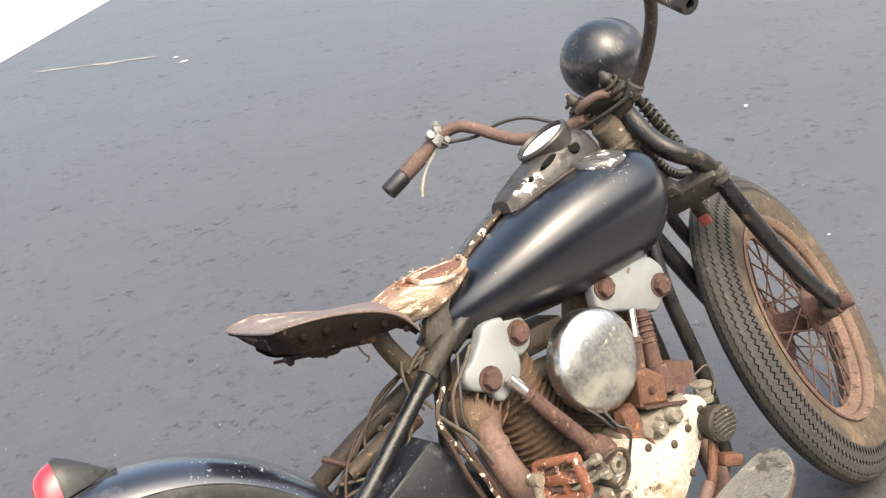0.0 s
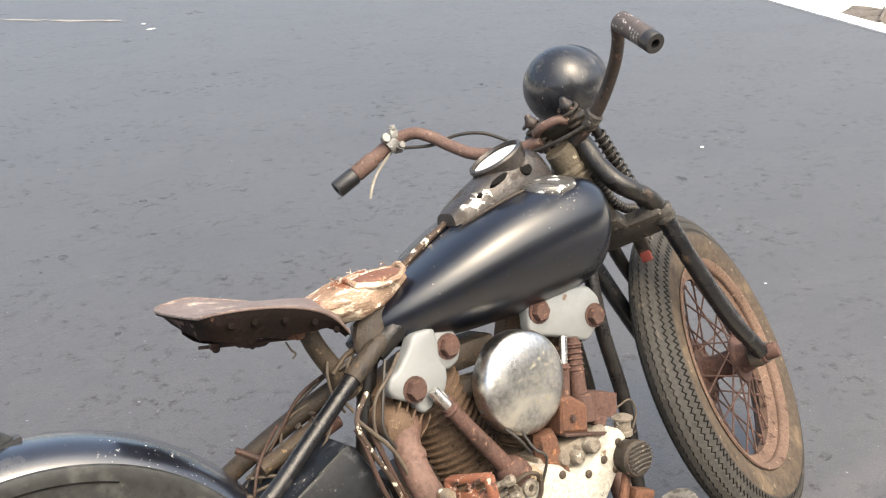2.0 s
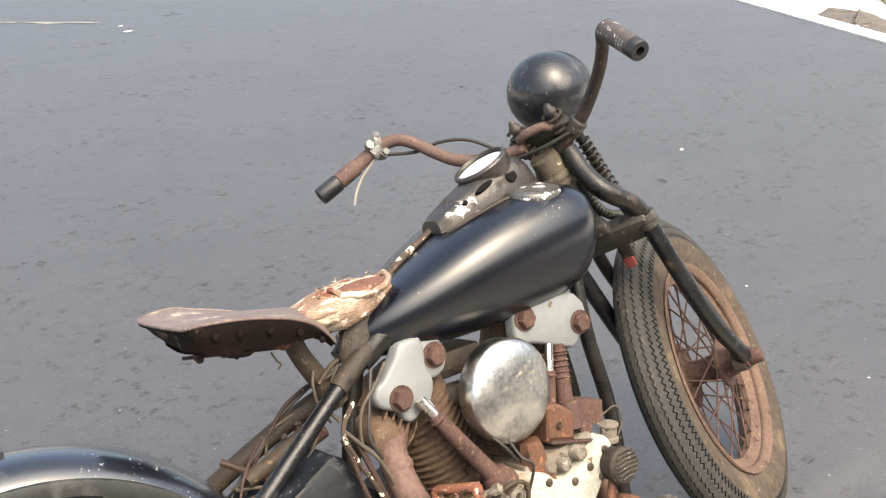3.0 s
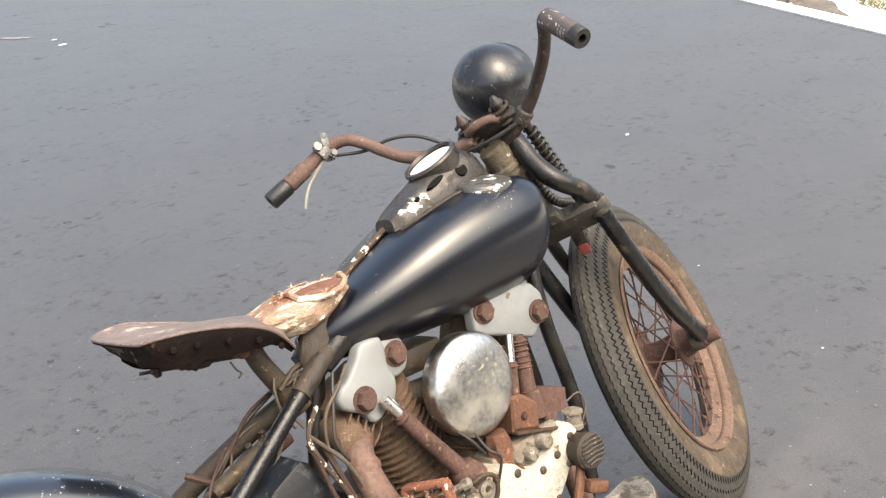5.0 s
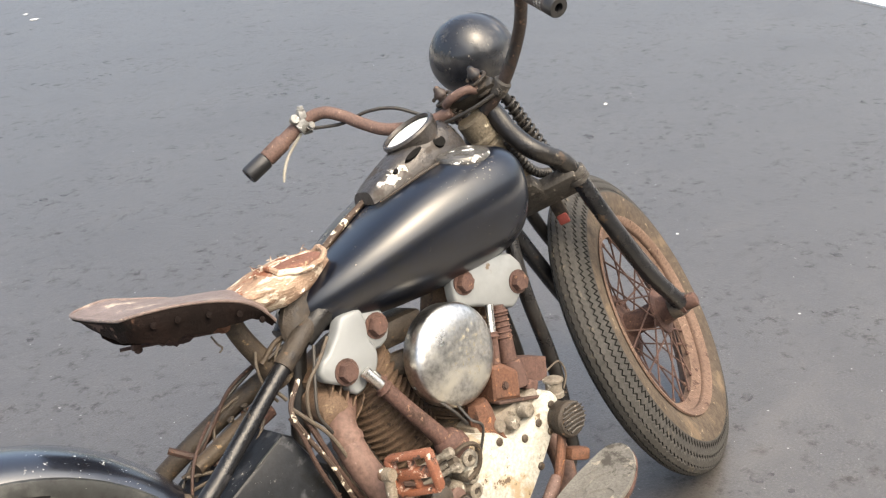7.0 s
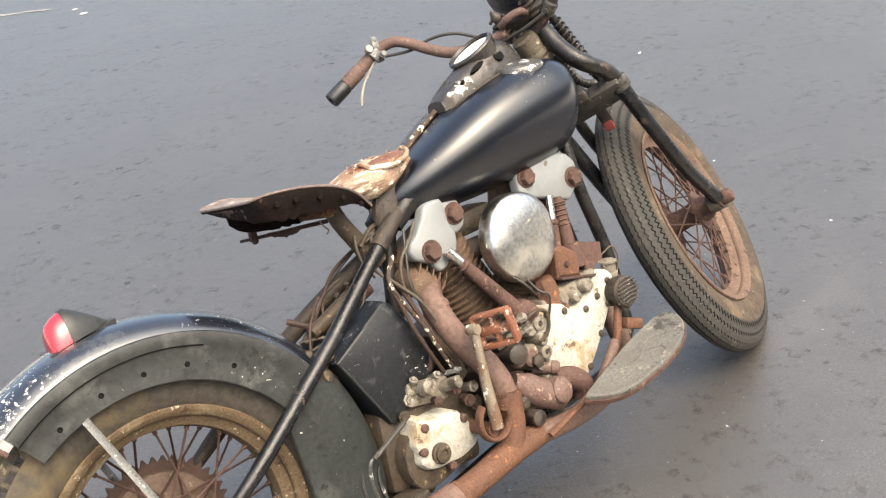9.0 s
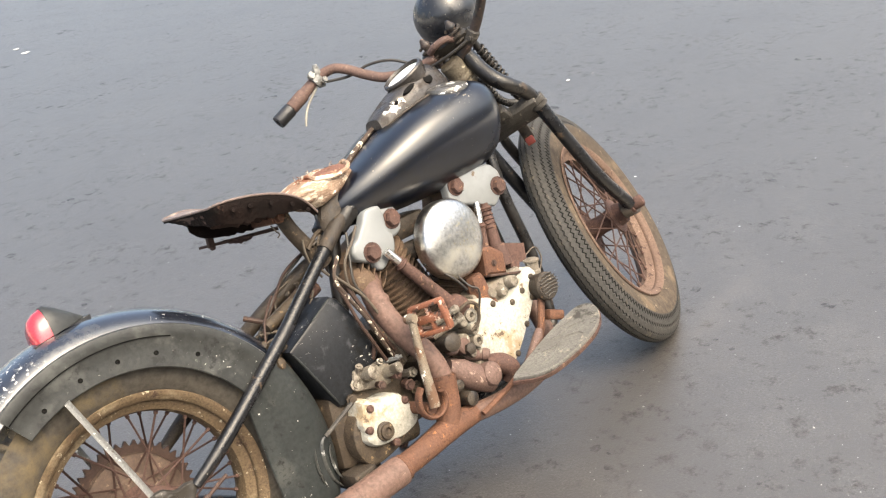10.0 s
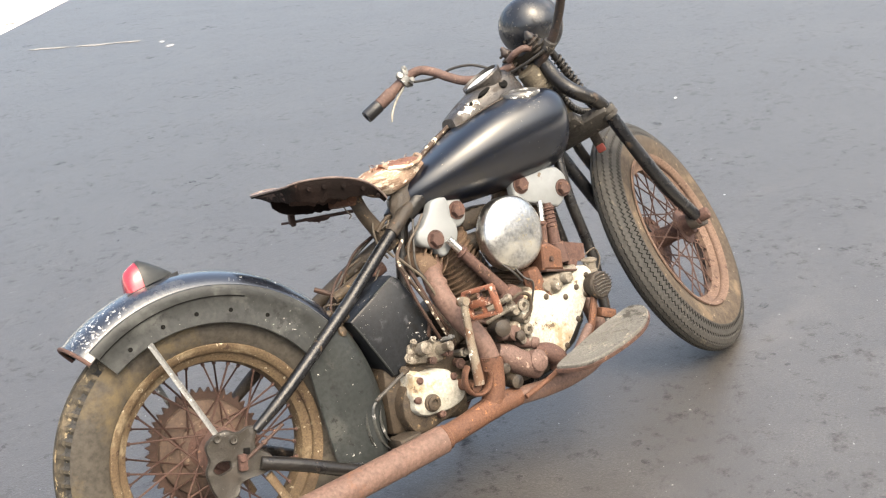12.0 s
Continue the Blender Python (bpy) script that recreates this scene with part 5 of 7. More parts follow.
lathe(g, [(0.0155, 0), (0.0190, 0.002), (0.0188, 0.080), (0.0175, 0.084)], axis((1.0880, -0.236, 1.1180), (-0.0110, -0.050, -0.0290)), 20)
g.part("grip_sleeve", GRIP_BROWN, bar, "faded brown grip sleeve")
SLEEVE = axis((1.0880, -0.236, 1.1180), (-0.0110, -0.050, -0.0290))
for row_z in (0.060, 0.068, 0.076):
    for k in range(5):
        g = Geo()
        a = radians(150 + 17 * k + 5 * (row_z > 0.064))
        block(g, (0.0006, 0.0036, 0.0042), SLEEVE @ Matrix.Rotation(a, 4, "Z") @ Matrix.Translation((0.0190, 0, row_z)), 0)
        g.part("worn_bar", STRUT_MAT, bar)
g = Geo()
lathe(g, [(0.0150, -0.016), (0.0178, -0.014), (0.0182, 0.012), (0.0150, 0.016)], axis((1.1355, -0.068, 0.962), (0.03, -0.09, 0.085)), 20)
bolt(g, (1.122, -0.074, 0.955), (-1, -0.3, 0), 0.007, 0.008)
g.part("bar_clamp", CROWN, bar, "greasy clamp at the foot of the bar")
g = Geo()
lathe(g, [(0.0155, 0), (0.0175, 0.002), (0.0175, 0.046), (0.0165, 0.048)], axis((0.853, 0.283, 0.968), (-0.041, 0.015, -0.024)), 20)
g.part("grip_sleeve", BAR_RUST, bar, "faded brown grip sleeve")
g = Geo()
m = axis((0.892, 0.262, 0.992), (-0.5, 0.3, -0.33))
lathe(g, [(0.017, -0.012), (0.021, -0.010), (0.021, 0.010), (0.017, 0.012)], m, 16)
block(g, (0.018, 0.016, 0.020), Matrix.Translation((0.890, 0.250, 1.010)), 0.004)
bolt(g, (0.890, 0.248, 1.020), (0, -0.2, 1), 0.007, 0.008)
bolt(g, (0.900, 0.244, 0.985), (0, -1, 0.1), 0.008, 0.008)
lathe(g, [(0.009, -0.006), (0.011, 0), (0.009, 0.006)], axis((0.872, 0.252, 1.004), (0, -1, 0.3)), 12)
block(g, (0.016, 0.020, 0.012), Matrix.Translation((0.905, 0.268, 0.975)), 0.004)
g.part("lever_clamp", STRUT_MAT, bar, "bright steel lever clamp")
g = Geo()
tube(g, [(0.905, 0.245, 0.978), (0.950, 0.205, 0.972), (0.985, 0.165, 0.982), (1.02, 0.12, 0.975), (1.05, 0.07, 0.945)], 0.0036, 8)
g.part("control_cable", BLACK_WIRE, bar, "black control cable")
g = Geo()
tube(g, [(0.885, 0.262, 0.975), (0.855, 0.280, 0.940), (0.838, 0.286, 0.912), (0.830, 0.288, 0.890)], [0.0035, 0.003, 0.0035, 0.0025], 8)
g.part("loose_tail", PALE_WIRE, bar, "pale loose cable tail")

# seat
def cantle(x):
    return 0.005 * math.exp(-((x - 0.365) / 0.030) ** 2)


def seat_ring(x, w, ze, dc, n=28):
    return [(x, u * w, ze + dc * (1 - u * u) + cantle(x) * max(0.0, u) ** 2) for u in (-1 + 2 * k / (n - 1) for k in range(n))]


rows = [(0.302, 0.104, 0.807, -0.002), (0.306, 0.117, 0.809, -0.006), (0.316, 0.126, 0.810, -0.010), (0.335, 0.131, 0.809, -0.014), (0.360, 0.133, 0.806, -0.014), (0.390, 0.133, 0.801, -0.010),
        (0.432, 0.128, 0.790, -0.002), (0.470, 0.116, 0.776, 0.009), (0.503, 0.102, 0.758, 0.022), (0.525, 0.092, 0.737, 0.036), (0.538, 0.086, 0.718, 0.050)]
rows = spline_rows(rows, 3)
g = Geo()
v, f = rings([seat_ring(*r) for r in rows], closed_ring=False, cap=False)
g.add(v, f)
seat = g.part("saddle", LEATHER_TOP, bike, "cracked brown leather saddle with torn nose", sharp=60)
edge = [(x, -w, z) for x, w, z, _ in rows[::-1]] + [(0.301 - 0.004 * (1 - (y / 0.1) ** 2), y, 0.807) for y in np.linspace(-0.085, 0.085, 9)] + [(x, w, z + cantle(x)) for x, w, z, _ in rows]
low = []
for k, (x, y, z) in enumerate(edge):
    u = (x - 0.297) / 0.241
    d = float(np.interp(x, (0.297, 0.34, 0.385, 0.425, 0.476, 0.5145, 0.538), (0.036, 0.048, 0.048, 0.045, 0.032, 0.016, 0.008)))
    d *= float(np.interp(x, (0.31, 0.37), (float(np.interp(y, (-0.10, 0.12), (1.0, 0.12))), 1.0)))
    d *= 1 + 0.13 * noise.noise(Vector((x * 70, y * 30, 0.3))) + 0.10 * noise.noise(Vector((x * 190, y * 90, 1.3)))
    low.append((x + 0.010 * (0.5 - u), y * 0.93, z - d))
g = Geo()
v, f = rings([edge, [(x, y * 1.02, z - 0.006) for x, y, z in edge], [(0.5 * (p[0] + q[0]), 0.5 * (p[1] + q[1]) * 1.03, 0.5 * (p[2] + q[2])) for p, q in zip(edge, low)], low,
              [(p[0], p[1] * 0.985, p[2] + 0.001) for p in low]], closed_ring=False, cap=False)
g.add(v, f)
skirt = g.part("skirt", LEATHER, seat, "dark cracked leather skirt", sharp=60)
g = Geo()
v, f = rings([[(p[0], p[1] * 0.985, p[2] + 0.0012) for p in low], [(0.5 * (p[0] + q[0]), 0.5 * (p[1] + q[1]) * 0.98, 0.5 * (p[2] + q[2])) for p, q in zip(edge, low)],
              [(p[0], p[1] * 0.95, p[2] - 0.006) for p in edge]], closed_ring=False, cap=False)
g.add(v, f)
g.part("lining", LINING, seat, "dusty brown hide lining", sharp=60)
for k in range(5, 22, 4):
    x, y, z = edge[k]
    g = Geo()
    lathe(g, [(0.0055, 0), (0.005, 0.002), (0.001, 0.003)], axis((x, y * 1.035, z - 0.020), (0, -1, 0.1)), 10)
    g.part("rivet", LEATHER, skirt)
g = Geo()
tube(g, [(p[0], p[1] * 1.012, p[2]) for p in edge], 0.0026, 8, 1)
g.part("piping", LEATHER_TOP, seat, "worn seam")
# torn nose: a ragged pale hide over a red-brown core
g = Geo()
nose = [(0.500, 0.070, 0.748, 0.770), (0.53, 0.070, 0.738, 0.780), (0.56, 0.070, 0.718, 0.788), (0.60, 0.068, 0.712, 0.794), (0.64, 0.058, 0.726, 0.793), (0.674, 0.042, 0.744, 0.788), (0.690, 0.034, 0.750, 0.783)]
loops = []
for x, w, zb, zt in spline_rows(nose, 5):
    lp = []
    for k in range(28):
        a = 2 * math.pi * k / 28
        jit = 1 + 0.09 * noise.noise(Vector((x * 30, math.cos(a) * 3, math.sin(a) * 3))) + 0.06 * noise.noise(Vector((x * 60, math.cos(a) * 14, math.sin(a) * 14)))
        lp.append((x, (w if math.cos(a) < 0 else 0.45 * w) * math.cos(a) * jit, (zb + zt) / 2 + (zt - zb) / 2 * math.sin(a) * jit))
    loops.append(lp)
v, f = rings(loops)
g.add(v, f)
nose_ob = g.part("torn_nose", TORN, seat, "torn pale nose of the saddle")
g = Geo()
loops = []
for k in range(9):
    t = k / 8
    r = math.sqrt(max(0.0, 1 - t * t))
    loops.append([(0.630 + 0.048 * r * math.cos(a) * (1 + 0.1 * noise.noise(Vector((a, t, 1)))), -0.020 + 0.030 * r * math.sin(a) - 0.006 * t, 0.786 + 0.012 * t - 0.006 * math.sin(a) ** 2) for a in (2 * math.pi * j / 20 for j in range(20))])
v, f = rings(loops)
g.add(v, f, Matrix.Translation((0, -0.012, -0.004)))
g.part("bare_core", RED_HIDE, nose_ob, "red-brown core showing through the tear")
g = Geo()
tube(g, [(0.630 + 0.054 * math.cos(a) * (1 + 0.12 * noise.noise(Vector((a * 2.0, 4.0, 0)))), -0.032 + 0.034 * math.sin(a) * (1 + 0.15 * noise.noise(Vector((a * 3.0, 8.0, 0)))), 0.786 + 0.004 * math.cos(2 * a) + 0.006 * noise.noise(Vector((a * 2.5, 1.0, 0))) - 0.010 * max(0.0, -math.sin(a))) for a in np.linspace(0, 2 * math.pi, 26)],
     [0.005 + 0.003 * abs(noise.noise(Vector((k * 0.9, 0, 7)))) for k in range(26)], 8, 3)
g.part("torn_rim", TORN, nose_ob, "ragged pale rim of the tear")
rnd = random.Random(7)
for k in range(26):
    x0 = rnd.uniform(0.55, 0.69)
    y0 = rnd.choice((-1, -1, 0.4)) * rnd.uniform(0.015, 0.05)
    p = Vector((x0, y0, 0.79 - abs(y0) * 0.25))
    d = Vector((rnd.uniform(-0.02, 0.02), rnd.uniform(-0.02, 0.01), rnd.uniform(0.002, 0.016)))
    g = Geo()
    tube(g, [p - d * 0.3, p + d * 0.4 + Vector((0, 0, 0.004)), p + d], [0.0009, 0.0008, 0.0005], 5, 3)
    g.part("fibre", TORN, nose_ob)
# pan and bars below
g = Geo()
v, f = rings([[(x + 0.01, u * w * 0.66, z - 0.022 - 0.005 * (1 - u * u)) for u in (-1 + 2 * k / 11 for k in range(12))] for x, w, z, _ in rows[9:-9]], closed_ring=False, cap=False)
g.add(v, f)
g.part("seat_pan", LINING, seat, "rusty seat pan")
g = Geo()
tube(g, [(0.366, 0.136, 0.724), (0.42, 0.112, 0.717), (0.47, 0.088, 0.711), (0.520, 0.058, 0.705)], [0.0035, 0.0048, 0.0050, 0.0055], 8, flat=0.6)
bar_low = g.part("seat_bar", DARK_RUST, seat, "thin rusty bar under the saddle")
g = Geo()
block(g, (0.016, 0.014, 0.034), Matrix.Translation((0.390, 0.122, 0.732)) @ Matrix.Rotation(radians(8), 4, "Y"), 0.004)
lathe(g, [(0.007, -0.006), (0.007, 0.004), (0.004, 0.007)], axis((0.390, 0.122, 0.717), (0.1, 0, -1)), 10)
g.part("bar_bracket", DARK_RUST, seat, "rusty bracket holding the bar")
g = Geo()
low_edge = [(0.415 + 0.065 * t, 0.719 - 0.010 * t - 0.011 * math.sin(math.pi * t) ** 0.6 * (1 + 0.5 * noise.noise(Vector((t * 9, 2.0, 0.0))))) for t in (k / 12 for k in range(13))]
slab(g, [(0.480, 0.712), (0.415, 0.722)] + low_edge, 0.0, 0.004, 0.001, Matrix.Translation((0.415, 0.112, 0)) @ Matrix.Rotation(radians(-26), 4, "Z") @ Matrix.Translation((-0.415, 0, 0)))
g.part("torn_lining", LINING, bar_low, "ragged strip of torn lining")
g = Geo()
low_edge = [(0.33 + 0.17 * t, 0.764 - 0.028 * t - 0.007 * noise.noise(Vector((t * 14, 7.0, 0.0))) - 0.006 * math.sin(math.pi * t)) for t in (k / 24 for k in range(25))]
slab(g, [(0.500, 0.760), (0.33, 0.780)] + low_edge, -0.030, -0.026, 0.001)
g.part("torn_lining", LINING, seat, "ragged strip of torn lining")
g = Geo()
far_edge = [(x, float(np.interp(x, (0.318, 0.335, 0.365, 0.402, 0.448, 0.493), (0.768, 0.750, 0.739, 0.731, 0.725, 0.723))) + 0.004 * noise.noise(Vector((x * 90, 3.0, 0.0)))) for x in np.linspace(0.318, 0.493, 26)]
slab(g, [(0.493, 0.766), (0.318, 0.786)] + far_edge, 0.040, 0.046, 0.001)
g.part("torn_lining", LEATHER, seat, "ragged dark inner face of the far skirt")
g = Geo()
block(g, (0.030, 0.10, 0.022), Matrix.Translation((0.468, 0, 0.735)) @ Matrix.Rotation(radians(12), 4, "Y"), 0.005)
bolt(g, (0.468, -0.05, 0.735), RIGHT, 0.010, 0.012)
g.part("seat_clamp", RUST_ORANGE, seat, "rusty seat clamp")
g = Geo()
tube(g, [(0.445, -0.05, 0.726), (0.450, -0.052, 0.712), (0.456, -0.052, 0.703), (0.450, -0.05, 0.697)], 0.0016, 6)
g.part("hook_wire", WIRE, seat)
g = Geo()
tube(g, [(0.500, 0, 0.748), (0.512, 0, 0.700), (0.535, 0.0, 0.650), (0.560, 0, 0.600)], [0.0165, 0.0170, 0.0180, 0.024], 16)
tube(g, [(0.512, -0.012, 0.735), (0.522, -0.016, 0.752), (0.516, -0.016, 0.760), (0.508, -0.014, 0.748)], 0.005, 8)
g.part("seat_post", GREASE, bike, "greasy seat post")
g = Geo()
loops = []
for k in range(15):
    t = k / 14
    c = Vector((0.622, -0.024, 0.742)).lerp(Vector((0.598, -0.034, 0.662)), t)
    r = 0.012 + 0.022 * math.sin(math.pi * min(1.0, 0.15 + 0.75 * t)) ** 0.8
    loops.append([(c.x + r * 1.15 * math.cos(a) * (1 + 0.16 * noise.noise(Vector((t * 3, math.cos(a) * 2.2, math.sin(a) * 2.2)))), c.y + r * 0.6 * math.sin(a) * (1 + 0.2 * noise.noise(Vector((t * 4, math.cos(a) * 3, 5.0)))), c.z + 0.35 * r * math.cos(a)) for a in (2 * math.pi * i / 18 for i in range(18))])
v, f = rings(loops)
g.add(v, f)
g.part("leather_flap", DARK_GREASE, bike, "dusty brown leather flap below the saddle nose")

# oil tank
g = Geo()
slab(g, [(0.356, 0.482), (0.432, 0.520), (0.490, 0.548), (0.506, 0.536), (0.548, 0.452), (0.558, 0.396), (0.550, 0.384), (0.432, 0.326), (0.420, 0.330)], 0.09, -0.092, 0.008)
oil_tank = g.part("oil_tank", OIL_BLACK, bike, "scratched black oil tank")
for (x0, z0), (x1, z1), r in (((0.362, 0.480), (0.424, 0.332), 0.0026), ((0.430, 0.5165), (0.486, 0.544), 0.0022), ((0.545, 0.452), (0.554, 0.400), 0.0022)):
    g = Geo()
    tube(g, [(x0 + (x1 - x0) * t + 0.0012 * noise.noise(Vector((t * 9, x0 * 50, 0))), -0.0905, z0 + (z1 - z0) * t) for t in (k / 8 for k in range(9))], [0.0006] + [r] * 7 + [0.0006], 8, 2)
    g.part("folded_seam", PANEL_GREY, oil_tank, "worn folded seam")

# engine
g = Geo()
lathe(g, [(0.08, -0.075), (0.125, -0.07), (0.130, -0.05), (0.130, 0.05), (0.125, 0.07), (0.08, 0.075)], axis((0.83, 0, 0.285), RIGHT), 40)
engine = g.part("engine", GREASE, bike, "dirty V-twin engine with cream painted cases")


def cylinder(base, top):
    base, top = Vector(base), Vector(top)
    d = top - base
    m = axis(base, d)
    ln = d.length
    prof = [(0.055, 0)]
    fins = 15
    for k in range(fins):
        h = ln * (k + 0.4) / fins
        prof += [(0.0625, h), (0.0705, h + 0.0016), (0.071, h + 0.0048), (0.0630, h + 0.0068)]
    prof += [(0.052, ln)]
    g = Geo()
    lathe(g, prof, m, 36)
    return g.part("cylinder", FIN_DUST, engine, "finned brown cylinder")


cylinder((0.765, 0.0, 0.375), (0.690, 0.0, 0.570))
cylinder((0.865, 0.0, 0.375), (0.950, 0.0, 0.570))
# rocker boxes
def rocker(outline, nuts, head):
    g = Geo()
    slab(g, outline, -0.052, -0.078, 0.007)
    ob = g.part("rocker_box", ALU_PAINT, engine, "light grey painted rocker box", sharp=50)
    for x, z in nuts:
        h = Geo()
        bolt(h, (x, -0.078, z), RIGHT, 0.0185, 0.014)
        h.part("rocker_nut", RUST_MAT, ob, "large rusty hexagon nut")
    g = Geo()
    block(g, head[1], Matrix.Translation(head[0]) @ Matrix.Rotation(radians(head[2]), 4, "Y"), 0.016)
    g.part("cylinder_head", FIN_DUST, engine, "dirty brown cylinder head")
    return ob


rocker(rounded([(0.655, 0.680), (0.640, 0.655), (0.626, 0.641), (0.614, 0.628), (0.597, 0.621), (0.588, 0.604), (0.595, 0.586), (0.620, 0.572), (0.633, 0.566), (0.638, 0.550), (0.647, 0.543), (0.662, 0.546), (0.673, 0.556), (0.694, 0.564), (0.705, 0.584), (0.708, 0.605), (0.698, 0.624), (0.702, 0.655), (0.698, 0.680)]),
       ((0.637, 0.589),), ((0.655, 0.01, 0.575), (0.13, 0.09, 0.085), -22))
g = Geo()
slab(g, rounded([(0.684, 0.672), (0.688, 0.630), (0.700, 0.600), (0.722, 0.596), (0.742, 0.606), (0.753, 0.634), (0.744, 0.660), (0.716, 0.676)]), -0.040, -0.066, 0.007)
lobe = g.part("rocker_box", ALU_PAINT, engine, "light grey painted rocker box", sharp=50)
g = Geo()
bolt(g, (0.724, -0.066, 0.637), RIGHT, 0.0185, 0.014)
g.part("rocker_nut", RUST_MAT, lobe, "large rusty hexagon nut")
rocker(rounded([(0.896, 0.660), (0.892, 0.622), (0.896, 0.604), (0.932, 0.594), (0.969, 0.580), (0.998, 0.568), (1.021, 0.559), (1.034, 0.566), (1.052, 0.582), (1.068, 0.612), (1.066, 0.636), (1.045, 0.662), (0.920, 0.682)], 3, 0.24),
       ((1.046, 0.603), (0.920, 0.645)), ((0.965, 0.02, 0.590), (0.12, 0.09, 0.08), 22))
g = Geo()
tube(g, [(0.70, 0.0, 0.53), (0.76, -0.03, 0.545), (0.82, -0.045, 0.545), (0.88, -0.03, 0.545), (0.93, 0.0, 0.53)], 0.024, 14)
block(g, (0.10, 0.08, 0.05), Matrix.Translation((0.80, 0.01, 0.60)), 0.012)
g.part("intake_manifold", DARK_GREASE, engine, "grimy intake manifold")
# air cleaner
AC = axis((0.826, -0.078, 0.544), Vector((0.08, -1, 0.02))) @ Matrix.Diagonal((1.095, 1.095, 1, 1))
g = Geo()
lathe(g, [(0.060, 0), (0.079, 0.004), (0.083, 0.010), (0.084, 0.039), (0.0825, 0.045), (0.078, 0.0495), (0.070, 0.0530), (0.052, 0.0570), (0.028, 0.0595), (0.001, 0.0605)], AC, 56)
g.part("air_cleaner", CHROME_OLD, engine, "round pitted chrome air cleaner cover", sharp=60)
g = Geo()
tube(g, [(0.83, -0.02, 0.50), (0.82, -0.07, 0.52), (0.812, -0.11, 0.545)], 0.028, 14)
block(g, (0.05, 0.05, 0.06), Matrix.Translation((0.83, -0.06, 0.485)), 0.008)
g.part("carburettor", DIRTY_ALU, engine)

# dirty casting round the rear exhaust port
g = Geo()
loops = []
for k in range(11):
    t = k / 10
    c = Vector((0.602, -0.020, 0.548)).lerp(Vector((0.598, -0.082, 0.532)), t)
    r = 0.034 * (1.0 - 0.35 * t ** 3) if t < 1 else 0.012
    loops.append([(c.x + r * math.cos(a) * (1 + 0.14 * noise.noise(Vector((t * 4, math.cos(a) * 2, math.sin(a) * 2)))), c.y, c.z + 0.9 * r * math.sin(a) * (1 + 0.14 * noise.noise(Vector((t * 4, math.cos(a) * 2, 6 + math.sin(a) * 2))))) for a in (2 * math.pi * i / 20 for i in range(20))])
v, f = rings(loops)
g.add(v, f)
port = g.part("exhaust_port", FIN_DUST, engine, "dirty cast exhaust port")
for k in range(5):
    g = Geo()
    lathe(g, [(0.030, -0.002), (0.046 - 0.002 * k, -0.001), (0.046 - 0.002 * k, 0.002), (0.030, 0.003)], axis((0.606 + 0.012 * k, -0.026 - 0.002 * k, 0.556 - 0.010 * k), (0.55, -0.15, -0.5)), 22)
    g.part("cooling_fin", FIN_DUST, engine)
# push rod tubes
def pushrod(a, b, r0, r1, sleeve, ribs, chrome=True):
    a, b = Vector(a), Vector(b)
    g = Geo()
    tube(g, [a.lerp(b, sleeve), b], [r0, r1], 16, 1)
    lathe(g, [(r0 + 0.001, 0), (r0 + 0.004, 0.003), (r0 + 0.001, 0.007)], axis(a.lerp(b, sleeve + 0.03), b - a), 16)
    for k in range(ribs):
        lathe(g, [(r0, 0), (r0 + 0.004, 0.003), (r0, 0.006)], axis(a.lerp(b, sleeve + 0.08 + 0.09 * k), b - a), 16)
    pr = g.part("pushrod_tube", RUST_MAT, engine, "rusty pushrod tube")
    g = Geo()
    tube(g, [a, a.lerp(b, sleeve + 0.02)], r0 * 0.80, 12, 1)
    g.part("tube_sleeve", CHROME if chrome else RUST_MAT, pr, "bright upper pushrod sleeve")


pushrod((0.662, -0.092, 0.580), (0.758, -0.115, 0.418), 0.0125, 0.0165, 0.20, 0)
pushrod((0.676, -0.068, 0.588), (0.760, -0.092, 0.430), 0.009, 0.012, 0.22, 0)
pushrod((0.978, -0.085, 0.580), (0.960, -0.095, 0.465), 0.0130, 0.0165, 0.05, 5, False)
pushrod((0.950, -0.095, 0.592), (0.905, -0.105, 0.420), 0.0100, 0.0120, 0.28, 0)
g = Geo()
lathe(g, [(0.024, -0.04), (0.030, -0.02), (0.031, 0.012), (0.024, 0.030), (0.016, 0.036)], axis((0.775, -0.118, 0.392), (-0.5, -0.05, 0.85)), 20)
g.part("tappet_block", RUST_MAT, engine, "rusty tappet block")
g = Geo()
lathe(g, [(0.034, -0.03), (0.026, 0.0), (0.024, 0.035), (0.020, 0.05)], axis((0.852, -0.112, 0.395), (-0.05, 0, 1)), 8)
g.part("tappet_block", RUST_ORANGE, engine, "orange rusty tappet block")
g = Geo()
lathe(g, [(0.024, -0.05), (0.021, -0.012), (0.018, 0.0)], axis((0.962, -0.100, 0.480), (0.05, 0, 1)), 14)
g.part("tappet_block", RUST_MAT, engine)
# folded rusty boxes
g = Geo()
v, f = rings([[(0.884, y, 0.430), (0.946, y, 0.412), (0.955, y, 0.462), (0.925, y, 0.488), (0.898, y, 0.494)] for y in (-0.075, -0.118)] + [[(0.890, -0.123, 0.436), (0.942, -0.123, 0.420), (0.949, -0.123, 0.458), (0.923, -0.123, 0.481), (0.900, -0.123, 0.486)]])
g.add(v, f)
bx = g.part("steel_box", RUST_ORANGE, engine, "rusty folded steel box", sharp=20)
g = Geo()
block(g, (0.105, 0.075, 0.006), Matrix.Translation((0.935, -0.095, 0.414)) @ Matrix.Rotation(radians(17), 4, "Y"), 0.002)
bolt(g, (0.915, -0.123, 0.450), RIGHT, 0.006, 0.005)
g.part("base_plate", DARK_RUST, bx)
g = Geo()
